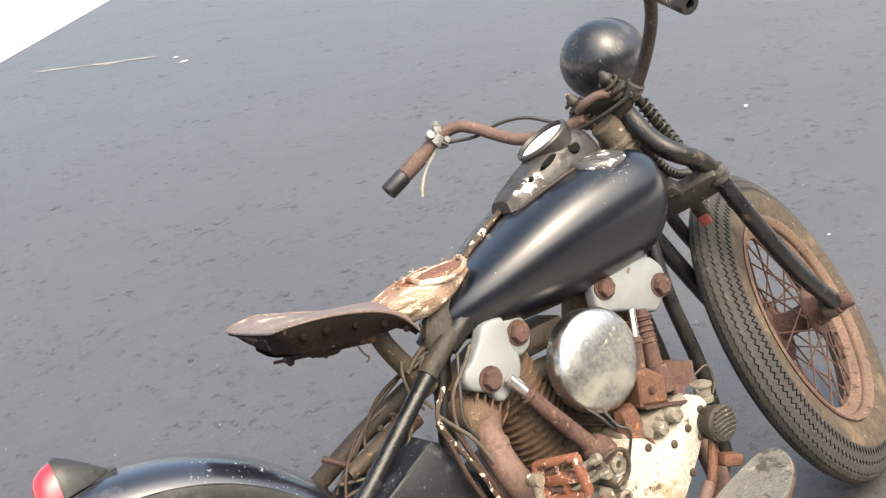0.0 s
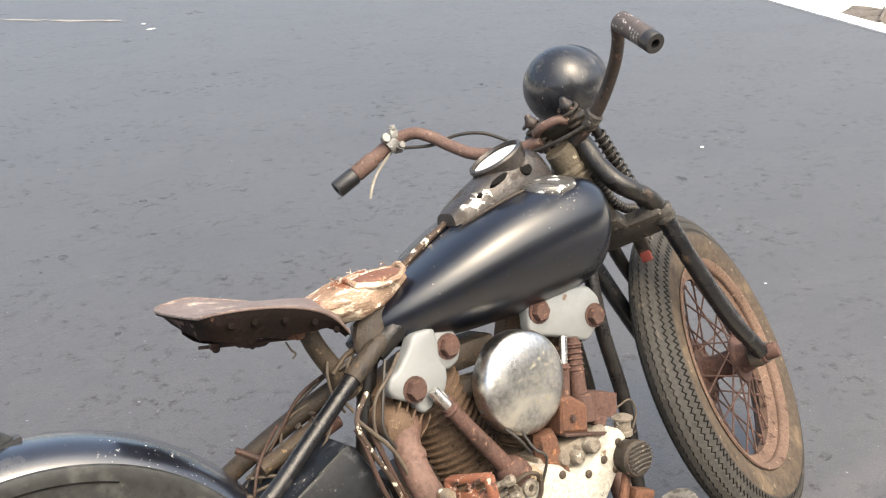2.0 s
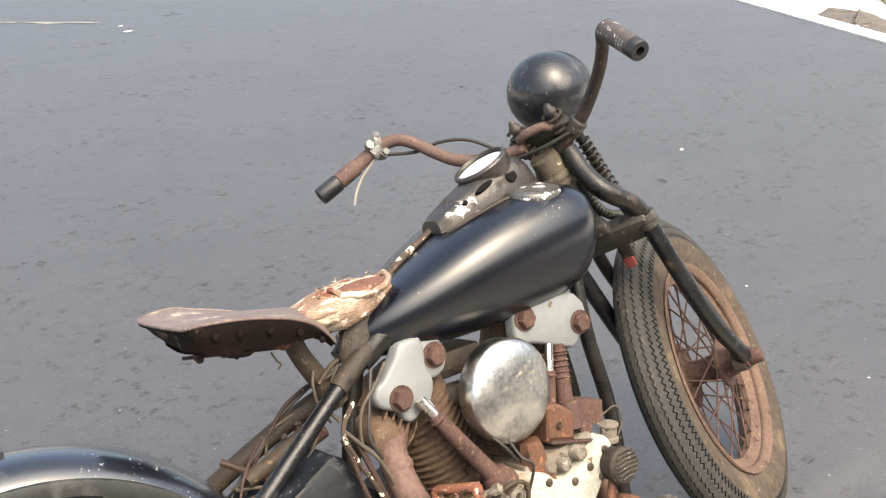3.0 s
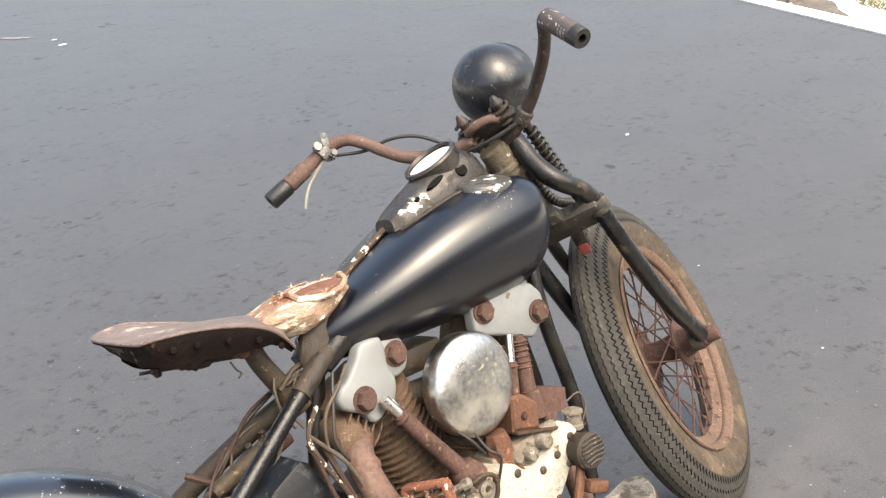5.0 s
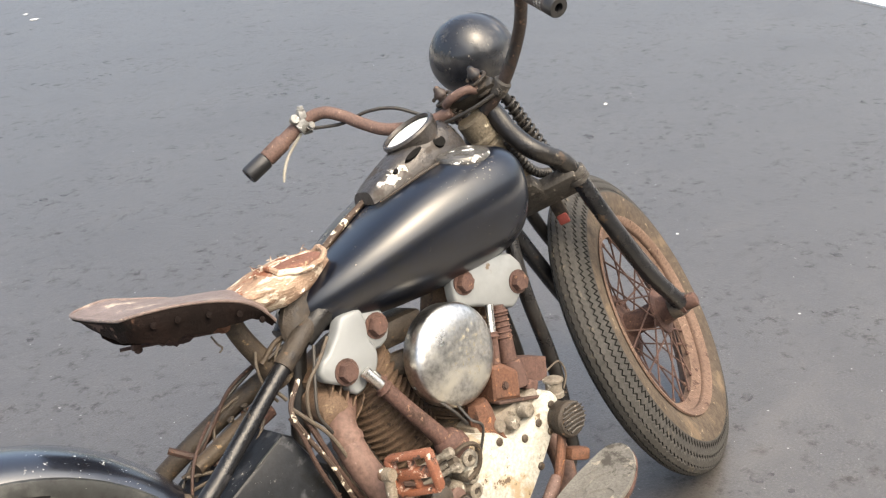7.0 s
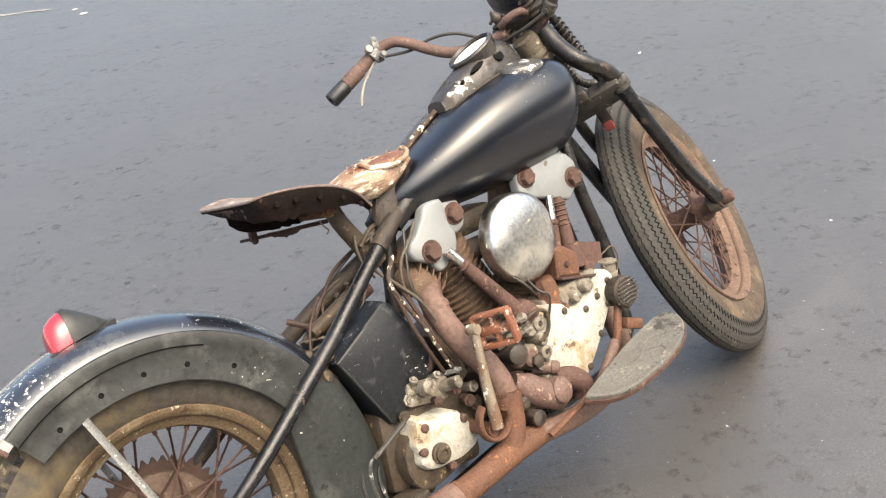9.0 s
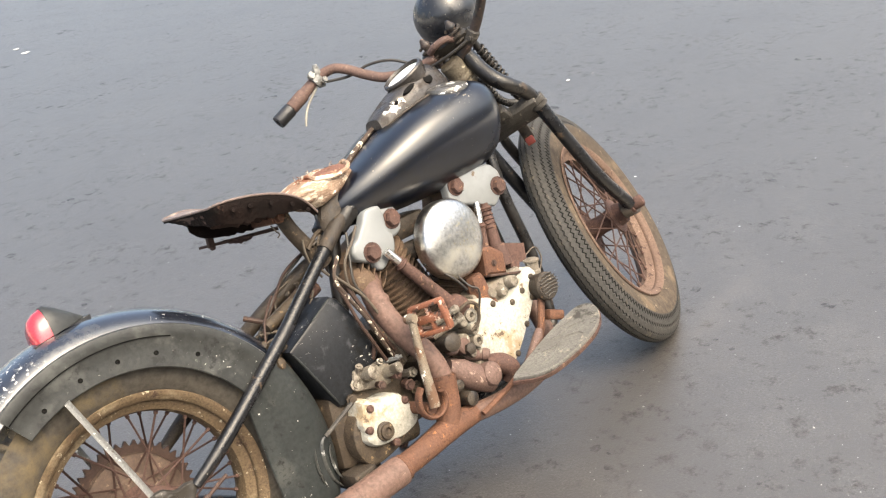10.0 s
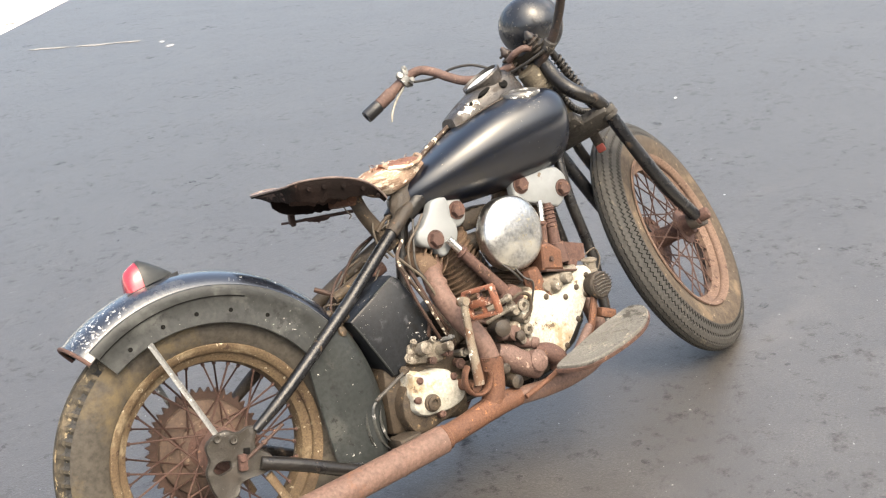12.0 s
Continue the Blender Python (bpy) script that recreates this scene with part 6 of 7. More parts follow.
v, f = rings([[(0.968, y, 0.430), (1.036, y, 0.408), (1.046, y, 0.452), (0.976, y, 0.478)] for y in (-0.055, -0.100)])
g.add(v, f)
block(g, (0.030, 0.02, 0.02), Matrix.Translation((0.985, -0.105, 0.42)) @ Matrix.Rotation(radians(30), 4, "Y"), 0.004)
g.part("steel_box", RUST_MAT, engine, "rusty folded steel box", sharp=20)
g = Geo()
lathe(g, [(0.016, -0.03), (0.019, -0.028), (0.019, -0.020), (0.016, -0.018), (0.016, 0.0), (0.020, 0.002), (0.020, 0.006), (0.012, 0.010)], axis((1.035, -0.115, 0.405), (0.1, -0.1, 1)), 18)
g.part("oil_filler", DIRTY_ALU, engine, "oily threaded filler neck")

# timing cover
g = Geo()
COVER = rounded([(0.762, 0.345), (0.774, 0.392), (0.802, 0.404), (0.852, 0.390), (0.872, 0.366), (0.900, 0.366), (0.935, 0.378), (0.965, 0.396), (0.995, 0.410), (1.012, 0.388), (0.988, 0.345), (0.955, 0.308), (0.908, 0.262), (0.865, 0.226), (0.830, 0.216), (0.796, 0.240), (0.775, 0.285)], 3, 0.28)
slab(g, COVER, 0.0, -0.150, 0.010)
cover = g.part("timing_cover", CREAM_PAINT, engine, "cream painted timing gear cover with grime")
for x, z in ((0.782, 0.350), (0.800, 0.386), (0.848, 0.374), (0.905, 0.354), (0.945, 0.366), (0.985, 0.385), (0.968, 0.340), (0.925, 0.290), (0.870, 0.240), (0.820, 0.228), (0.785, 0.262)):
    g = Geo()
    lathe(g, [(0.0075, 0), (0.0075, 0.003), (0.005, 0.005), (0.002, 0.005)], axis((x, -0.149, z), RIGHT), 12)
    g.part("cover_screw", GREASE, cover)
g = Geo()
lathe(g, [(0.030, -0.06), (0.031, 0.0), (0.034, 0.004), (0.034, 0.016), (0.030, 0.021), (0.001, 0.022)], axis((0.997, -0.165, 0.354), RIGHT), 32)
cap_ob = g.part("knurled_cap", DARK_GREASE, engine, "dark ribbed round cap")
for k in range(7):
    a = -0.024 + 0.008 * k
    w = math.sqrt(max(0, 0.029 ** 2 - a * a))
    g = Geo()
    tube(g, [(1.0 - w, -0.1875, 0.357 + a), (1.0, -0.1885, 0.357 + a + 0.003), (1.0 + w, -0.1875, 0.357 + a)], 0.0018, 6, 3)
    g.part("rib", CROWN, cap_ob)
g = Geo()
tube(g, [(0.985, -0.160, 0.330), (0.958, -0.168, 0.290), (0.934, -0.172, 0.258), (0.900, -0.176, 0.236)], [0.014, 0.015, 0.014, 0.011], 10, flat=0.6)
block(g, (0.050, 0.03, 0.024), Matrix.Translation((1.010, -0.155, 0.276)) @ Matrix.Rotation(radians(24), 4, "Y"), 0.006)
g.part("footboard_bracket", RUST_ORANGE, bike, "rusty bracket behind the footboard")
g = Geo()
tube(g, [(0.930, -0.178, 0.272), (0.912, -0.182, 0.258), (0.880, -0.186, 0.236), (0.850, -0.186, 0.218)], [0.009, 0.012, 0.0115, 0.008], 12)
g.part("footboard_bracket", BAR_RUST, bike, "pinkish rusty rod behind the footboard")
for c, r, h in (((0.900, -0.13, 0.385), 0.013, 0.026), ((0.868, -0.13, 0.393), 0.012, 0.024), ((0.935, -0.13, 0.395), 0.014, 0.03), ((0.755, -0.13, 0.372), 0.014, 0.03), ((0.745, -0.125, 0.330), 0.016, 0.03), ((0.752, -0.13, 0.298), 0.012, 0.03), ((0.765, -0.13, 0.262), 0.013, 0.03)):
    g = Geo()
    lathe(g, [(r, -0.05), (r, h - 0.016), (r * 0.8, h - 0.012), (r * 0.4, h - 0.012)], axis(c, RIGHT), 14)
    g.part("casting_boss", DIRTY_ALU, engine)
for x, z, r in ((0.771, 0.319, 0.014), (0.772, 0.345, 0.012), (0.776, 0.378, 0.015), (0.778, 0.258, 0.013), (0.772, 0.288, 0.010)):
    g = Geo()
    lathe(g, [(r * 1.1, -0.04), (r, 0.003), (r * 0.8, 0.005), (r * 0.45, 0.005), (r * 0.40, 0.001)], axis((x, -0.150, z), RIGHT), 16)
    boss = g.part("cover_lug", DIRTY_ALU, cover, "grimy cast lug")
    g = Geo()
    lathe(g, [(r * 0.42, 0.001), (r * 0.3, 0.003), (r * 0.05, 0.003)], axis((x, -0.150, z), RIGHT), 10)
    g.part("screw", DARK_GREASE, boss)
g = Geo()
block(g, (0.17, 0.08, 0.05), Matrix.Translation((0.905, -0.085, 0.388)) @ Matrix.Rotation(radians(-3), 4, "Y"), 0.012)
g.part("tappet_deck", DIRTY_ALU, engine, "dirty cast top of the timing case")
g = Geo()
for x, y, z, r, l in ((0.704, -0.135, 0.398, 0.007, 0.034), (0.694, -0.138, 0.372, 0.005, 0.045), (0.722, -0.140, 0.382, 0.008, 0.018)):
    lathe(g, [(r, -0.02), (r, l), (r * 1.4, l), (r * 1.4, l + 0.012), (r * 0.7, l + 0.016)], axis((x, y, z), (0.5, -0.55, 0.25)), 8)
g.part("pipe_fitting", DIRTY_ALU, engine, "bright brass and steel fitting")
g = Geo()
tube(g, [(0.735, -0.15, 0.395), (0.765, -0.165, 0.410), (0.790, -0.165, 0.395), (0.785, -0.160, 0.360), (0.760, -0.155, 0.345)], 0.0042, 8)
g.part("oil_hose", GREASE, engine, "dirty oil hose")
# dark masses added behind the engine to fill its gaps with darkness
g = Geo()
lathe(g, [(0.05, -0.02), (0.075, -0.015), (0.085, 0.01), (0.085, 0.05), (0.07, 0.06)], axis((0.80, 0.06, 0.28), LEFT), 32)
slab(g, hull([(0.50, 0.25, 0.11), (0.84, 0.27, 0.085)], 24), 0.06, 0.125, 0.012)
g.part("primary_cover", DARK_GREASE, engine, "dark filler mass in the form of a primary chain cover")
g = Geo()
block(g, (0.08, 0.10, 0.12), Matrix.Translation((0.655, 0.03, 0.38)) @ Matrix.Rotation(radians(-18), 4, "Y"), 0.015)
block(g, (0.08, 0.09, 0.10), Matrix.Translation((0.70, -0.03, 0.27)), 0.015)
g.part("crankcase_rear", DARK_GREASE, engine, "dark filler mass at the back of the crankcase")
g = Geo()
for k in range(6):
    tube(g, [(0.655, -0.07 - 0.004 * k, 0.40 - 0.022 * k), (0.69, -0.115, 0.385 - 0.02 * k), (0.72, -0.12, 0.375 - 0.02 * k)], 0.005 + 0.001 * (k % 3), 8)
g.part("oil_line", DARK_RUST, engine, "rusty oil line")
# lower elbow
g = Geo()
tube(g, [(0.668, -0.150, 0.298), (0.690, -0.158, 0.280), (0.713, -0.162, 0.258), (0.760, -0.160, 0.226)], [0.020, 0.029, 0.030, 0.028], 18)
elbow = g.part("oil_filter_housing", BAR_RUST, engine, "dusty brown cylinder under the timing cover")
g = Geo()
lathe(g, [(0.020, -0.03), (0.027, -0.022), (0.028, 0.0), (0.026, 0.010), (0.018, 0.016), (0.001, 0.018)], axis((0.750, -0.180, 0.247), (0.15, -1, 0.15)), 26)
g.part("round_cap", BAR_RUST, elbow, "pinkish rusty round cap")
g = Geo()
tube(g, [(0.775, -0.150, 0.262), (0.800, -0.165, 0.250), (0.820, -0.168, 0.226), (0.815, -0.160, 0.200)], [0.018, 0.023, 0.023, 0.018], 16)
g.part("short_pipe", RUST_MAT, elbow, "rusty bent pipe stub")
for c, way, r, ln in (((0.704, -0.130, 0.330), (-0.2, -1, 0.1), 0.015, 0.022), ((0.734, -0.130, 0.320), (0.1, -1, 0.1), 0.017, 0.020), ((0.760, -0.135, 0.288), (0.8, -0.8, -0.3), 0.013, 0.036)):
    g = Geo()
    lathe(g, [(r, -0.02), (r, ln * 0.5), (r * 1.15, ln * 0.55), (r * 1.1, ln * 0.8), (r * 0.8, ln), (r * 0.3, ln)], axis(c, way), 14)
    g.part("pipe_union", BAR_RUST, engine, "pinkish rusty pipe union")
g = Geo()
block(g, (0.06, 0.06, 0.05), Matrix.Translation((0.715, -0.10, 0.335)), 0.010)
lathe(g, [(0.020, 0), (0.020, 0.05), (0.012, 0.055)], axis((0.70, -0.12, 0.345), (-0.2, -1, 0.1)), 16)
lathe(g, [(0.014, 0), (0.014, 0.03), (0.008, 0.034)], axis((0.74, -0.13, 0.31), (0, -1, 0.1)), 6)
lathe(g, [(0.016, 0), (0.016, 0.04), (0.008, 0.044)], axis((0.675, -0.15, 0.225), (0, -1, 0)), 14)
lathe(g, [(0.013, 0), (0.013, 0.03), (0.008, 0.034)], axis((0.66, -0.15, 0.262), (0, -1, 0)), 14)
g.part("oil_pump", DARK_GREASE, engine, "black oily oil pump")

# gearbox
g = Geo()
block(g, (0.22, 0.16, 0.16), Matrix.Translation((0.50, 0.0, 0.26)) @ Matrix.Rotation(radians(8), 4, "Y"), 0.02)
gearbox = g.part("gearbox", GREASE, bike, "oily gearbox with cream painted end cover")
g = Geo()
slab(g, rounded([(0.443, 0.330), (0.466, 0.328), (0.476, 0.314), (0.520, 0.312), (0.544, 0.302), (0.562, 0.266), (0.572, 0.240), (0.558, 0.222), (0.520, 0.214), (0.488, 0.218), (0.455, 0.222), (0.436, 0.232), (0.424, 0.250), (0.430, 0.268), (0.426, 0.286), (0.438, 0.304)]), 0.0, -0.135, 0.012)
gc = g.part("end_cover", CREAM_PAINT, gearbox, "cream painted gearbox end cover")
g = Geo()
slab(g, rounded([(0.428, 0.300), (0.470, 0.310), (0.560, 0.270), (0.570, 0.226), (0.552, 0.200), (0.510, 0.192), (0.462, 0.184), (0.432, 0.186), (0.414, 0.205), (0.404, 0.236), (0.408, 0.270)]), 0.0, -0.116, 0.010)
g.part("cover_flange", GREASE, gearbox, "olive-grey oily gearbox casting behind the cover")
g = Geo()
lathe(g, [(0.020, 0), (0.020, 0.006), (0.016, 0.008), (0.016, 0.013), (0.009, 0.014), (0.007, 0.010)], axis((0.472, -0.135, 0.250), RIGHT), 22)
g.part("drain_nut", GREASE, gc, "greasy round nut")
for x, z in ((0.440, 0.268), (0.458, 0.308), (0.545, 0.285), (0.49, 0.215)):
    g = Geo()
    lathe(g, [(0.0085, -0.01), (0.0085, 0.003), (0.005, 0.006)], axis((x, -0.135, z), RIGHT), 14)
    g.part("cover_screw", RUST_MAT, gc)
g = Geo()
block(g, (0.10, 0.06, 0.05), Matrix.Translation((0.515, -0.07, 0.352)) @ Matrix.Rotation(radians(15), 4, "Y"), 0.012)
lathe(g, [(0.012, 0), (0.012, 0.05)], axis((0.545, -0.09, 0.345), (0.3, -1, 0.2)), 14)
lathe(g, [(0.016, 0), (0.016, 0.03), (0.009, 0.034)], axis((0.50, -0.10, 0.365), (0.1, -1, 0.2)), 14)
g.part("gearbox_top", DIRTY_ALU, gearbox)
for c, way, r, ln, mt in (((0.470, -0.085, 0.352), (0, -1, 0.3), 0.013, 0.020, DIRTY_ALU), ((0.530, -0.10, 0.372), (0.2, -1, 0.5), 0.008, 0.030, DIRTY_ALU), ((0.556, -0.115, 0.338), (0.1, -1, 0), 0.011, 0.022, RUST_MAT), ((0.486, -0.10, 0.380), (0.1, -0.6, 1), 0.009, 0.020, DIRTY_ALU),
                          ((0.512, -0.12, 0.336), (-0.2, -1, 0.1), 0.010, 0.016, DARK_RUST), ((0.570, -0.10, 0.366), (0.6, -1, 0.1), 0.007, 0.034, STRUT_MAT), ((0.448, -0.09, 0.335), (-0.3, -1, 0), 0.012, 0.026, GREASE), ((0.540, -0.095, 0.398), (0.3, -0.4, 1), 0.006, 0.03, DARK_RUST), ((0.590, -0.09, 0.352), (0.2, -1, 0.2), 0.014, 0.026, GREASE), ((0.604, -0.09, 0.318), (0.1, -1, 0.1), 0.012, 0.034, DIRTY_ALU), ((0.588, -0.10, 0.300), (-0.2, -1, 0), 0.013, 0.024, RUST_MAT), ((0.612, -0.08, 0.280), (0, -1, 0), 0.016, 0.02, GREASE), ((0.578, -0.085, 0.330), (-0.3, -1, 0.4), 0.009, 0.03, DARK_RUST)):
    g = Geo()
    r, ln = r * 0.78, ln * 0.8
    lathe(g, [(r, -0.015), (r, ln * 0.5), (r * 1.25, ln * 0.52), (r * 1.25, ln * 0.75), (r * 0.8, ln * 0.8), (r * 0.75, ln)], axis(c, way), 7)
    g.part("fitting", mt, gearbox)
g = Geo()
block(g, (0.10, 0.10, 0.05), Matrix.Translation((0.44, 0.0, 0.170)), 0.012)
block(g, (0.06, 0.06, 0.03), Matrix.Translation((0.40, -0.10, 0.185)), 0.008)
g.part("gearbox_mount", DARK_GREASE, gearbox)

# kick starter
g = Geo()
tube(g, [(0.564, -0.204, 0.262), (0.567, -0.204, 0.284), (0.571, -0.205, 0.345), (0.577, -0.206, 0.400), (0.582, -0.208, 0.450)], [0.0122, 0.0118, 0.0105, 0.0088, 0.0086], 14)
lathe(g, [(0.010, -0.012), (0.012, 0), (0.010, 0.012)], axis((0.582, -0.205, 0.452), (0.2, -1, 0)), 14)
kick = g.part("kick_lever", PEELED, bike, "kick lever with peeling silver paint")
g = Geo()
hook = [(0.5549, 0.3073), (0.5420, 0.2913), (0.5373, 0.2679), (0.5453, 0.2489), (0.5591, 0.2390), (0.5775, 0.2373), (0.5937, 0.2453), (0.6049, 0.2627), (0.6040, 0.2800)]
v, f = rings([[(x + 0.0052 * ca * nx, -0.190 + 0.012 * sa, z + 0.0052 * ca * nz) for ca, sa in ((math.cos(2 * math.pi * i / 12), math.sin(2 * math.pi * i / 12)) for i in range(12))]
              for (x, z), (nx, nz) in ((p, Vector((p[0] - 0.570, p[1] - 0.270)).normalized()) for p in [tuple(q)[::2] for q in spline([Vector((x, 0, z)) for x, z in hook], 4)])])
g.add(v, f)
g.part("spring_hook", RUST_ORANGE, kick, "smooth orange rusty spring hook round the lever's foot")
g = Geo()
lathe(g, [(0.013, 0), (0.013, 0.085)], axis((0.562, -0.11, 0.258), RIGHT), 14)
g.part("return_spring", RUST_ORANGE, kick, "rusty return spring collar")
# pedal
PED = Matrix.Translation((0.624, -0.214, 0.436)) @ Matrix.Rotation(radians(-62), 4, "Z") @ Matrix.Rotation(radians(-4), 4, "Y")
g = Geo()
block(g, (0.070, 0.016, 0.018), PED, 0.004)
pedal = g.part("pedal", PEDAL_ORANGE, kick, "orange bicycle pedal on the kick lever")
for c, sz in (((0, 0, -0.030), (0.078, 0.020, 0.010)), ((0, 0, 0.030), (0.078, 0.020, 0.010)), ((-0.036, 0, 0), (0.010, 0.022, 0.062)), ((0.036, 0, 0), (0.010, 0.022, 0.062)), ((0, 0.002, 0), (0.009, 0.014, 0.062))):
    g = Geo()
    block(g, sz, PED @ Matrix.Translation(c), 0.003)
    g.part("pedal_rail", PEDAL_ORANGE, kick)

# exhaust
g = Geo()
tube(g, [(-0.20, -0.182, 0.166), (0.10, -0.181, 0.170), (0.326, -0.180, 0.174), (0.448, -0.178, 0.177)], [0.0315, 0.0315, 0.0315, 0.0320], 20)
lathe(g, [(0.0315, -0.003), (0.0328, 0), (0.0315, 0.003)], axis((0.330, -0.180, 0.174), (1, 0, 0.02)), 24)
exhaust = g.part("exhaust_pipe", PIPE_RUST, bike, "rusty brown exhaust pipe")
g = Geo()
tube(g, [(0.440, -0.178, 0.178), (0.520, -0.176, 0.183), (0.600, -0.170, 0.190), (0.680, -0.165, 0.186)], [0.0245, 0.025, 0.028, 0.023], 20)
tube(g, [(0.600, -0.170, 0.190), (0.622, -0.170, 0.240), (0.634, -0.168, 0.300)], [0.026, 0.027, 0.0265], 20)
up = axis((0.631, -0.168, 0.280), (0.22, 0.03, 1))
v, f = rings([[(r * math.cos(a), r * math.sin(a), h if h < 0.01 else h + 0.007 * noise.noise(Vector((3 * math.cos(a), 3 * math.sin(a), 5.0))) + 0.003 * noise.noise(Vector((9 * math.cos(a), 9 * math.sin(a), 1.0)))) for a in (2 * math.pi * k / 44 for k in range(44))] for r, h in ((0.0255, -0.02), (0.0275, -0.012), (0.0285, 0.017), (0.0265, 0.0165), (0.0255, 0.0))], cap=False)
g.add(v, f, up)
lathe(g, [(0.0262, -0.006), (0.0285, -0.004), (0.0285, 0.004), (0.0262, 0.006)], axis((0.456, -0.178, 0.178), (1, 0, 0.04)), 22)
g.part("pipe_junction", RUST_ORANGE, exhaust, "orange rusted pipe junction")
g = Geo()
tube(g, [(0.636, -0.165, 0.285), (0.635, -0.158, 0.322), (0.626, -0.144, 0.362), (0.608, -0.126, 0.405), (0.596, -0.110, 0.448), (0.594, -0.094, 0.484), (0.604, -0.070, 0.512), (0.64, -0.03, 0.53)], [0.0225, 0.0240, 0.0250, 0.0250, 0.0250, 0.025, 0.025, 0.025], 20)
lathe(g, [(0.026, -0.008), (0.028, 0), (0.026, 0.008)], axis((0.595, -0.092, 0.488), (-0.02, 0.45, 1)), 20)
g.part("rear_pipe", PIPE_RUST, exhaust, "brown rusted rear header pipe")
g = Geo()
tube(g, [(0.670, -0.165, 0.186), (0.760, -0.160, 0.172), (0.860, -0.150, 0.165), (0.97, -0.12, 0.17), (1.03, -0.09, 0.22), (1.03, -0.05, 0.35), (1.0, -0.03, 0.46), (0.98, -0.01, 0.52)], 0.021, 16)
g.part("front_pipe", PIPE_RUST, exhaust, "brown rusted front header pipe")
g = Geo()
tube(g, [(0.680, -0.198, 0.186), (0.752, -0.202, 0.202), (0.816, -0.206, 0.222), (0.87, -0.200, 0.236)], 0.0065, 8)
g.part("side_rod", RUST_ORANGE, bike, "thin rusty rod")

# footboard
FB = Matrix.Translation((0.908, -0.240, 0.242)) @ Matrix.Rotation(radians(-6), 4, "Y") @ Matrix.Rotation(radians(11), 4, "X")
BOARD = [(-0.156, -0.004), (-0.097, 0.0126), (0.016, 0.036), (0.102, 0.0455), (0.152, 0.0445), (0.168, 0.020), (0.143, -0.022), (0.084, -0.0565), (0.020, -0.0695), (-0.040, -0.071), (-0.100, -0.063), (-0.138, -0.036)]
loop = [Vector((x, y, 0)) for x, y in BOARD]
ol = [(p.x, p.y) for p in spline(loop[-2:] + loop + loop[:2], 5)[10:-10]][:-1]
mid = Vector((0.01, -0.014))
fit = lambda k, h: [(mid.x + (x - mid.x) * k, mid.y + (y - mid.y) * k, h) for x, y in ol]
g = Geo()
v, f = rings([fit(0.98, 0.001), fit(1.0, 0.005), fit(0.995, 0.011), fit(0.97, 0.0135), fit(0.90, 0.0128), fit(0.5, 0.0122)])
g.add(v, f, FB)
board = g.part("footboard", MAT_RUBBER, bike, "grey worn D-shaped footboard with a rusty rim")
g = Geo()
v, f = rings([fit(0.96, -0.008), fit(1.015, -0.006), fit(1.025, 0.003), fit(1.005, 0.004)])
g.add(v, f, FB)
g.part("tray", RUST_MAT, board, "thin rusty footboard tray")
for pts in ([(-0.05, 0.0), (-0.01, -0.022), (0.02, -0.010), (0.05, -0.030), (0.075, -0.022)], [(0.00, 0.012), (0.03, 0.004), (0.060, 0.006), (0.095, -0.010)], [(0.020, -0.010), (0.030, 0.004)], [(-0.09, -0.030), (-0.06, -0.034), (-0.030, -0.026), (-0.01, -0.022)], [(0.050, -0.030), (0.045, -0.050), (0.02, -0.055)],
            [(0.055, 0.024), (0.085, 0.020), (0.11, 0.026)]):
    g = Geo()
    tube(g, [FB @ Vector((x, y, 0.0126)) for x, y in pts], [0.0012] + [0.0022] * (len(pts) - 2) + [0.0012], 6, 4)
    g.part("raised_rib", MAT_RUBBER, board)

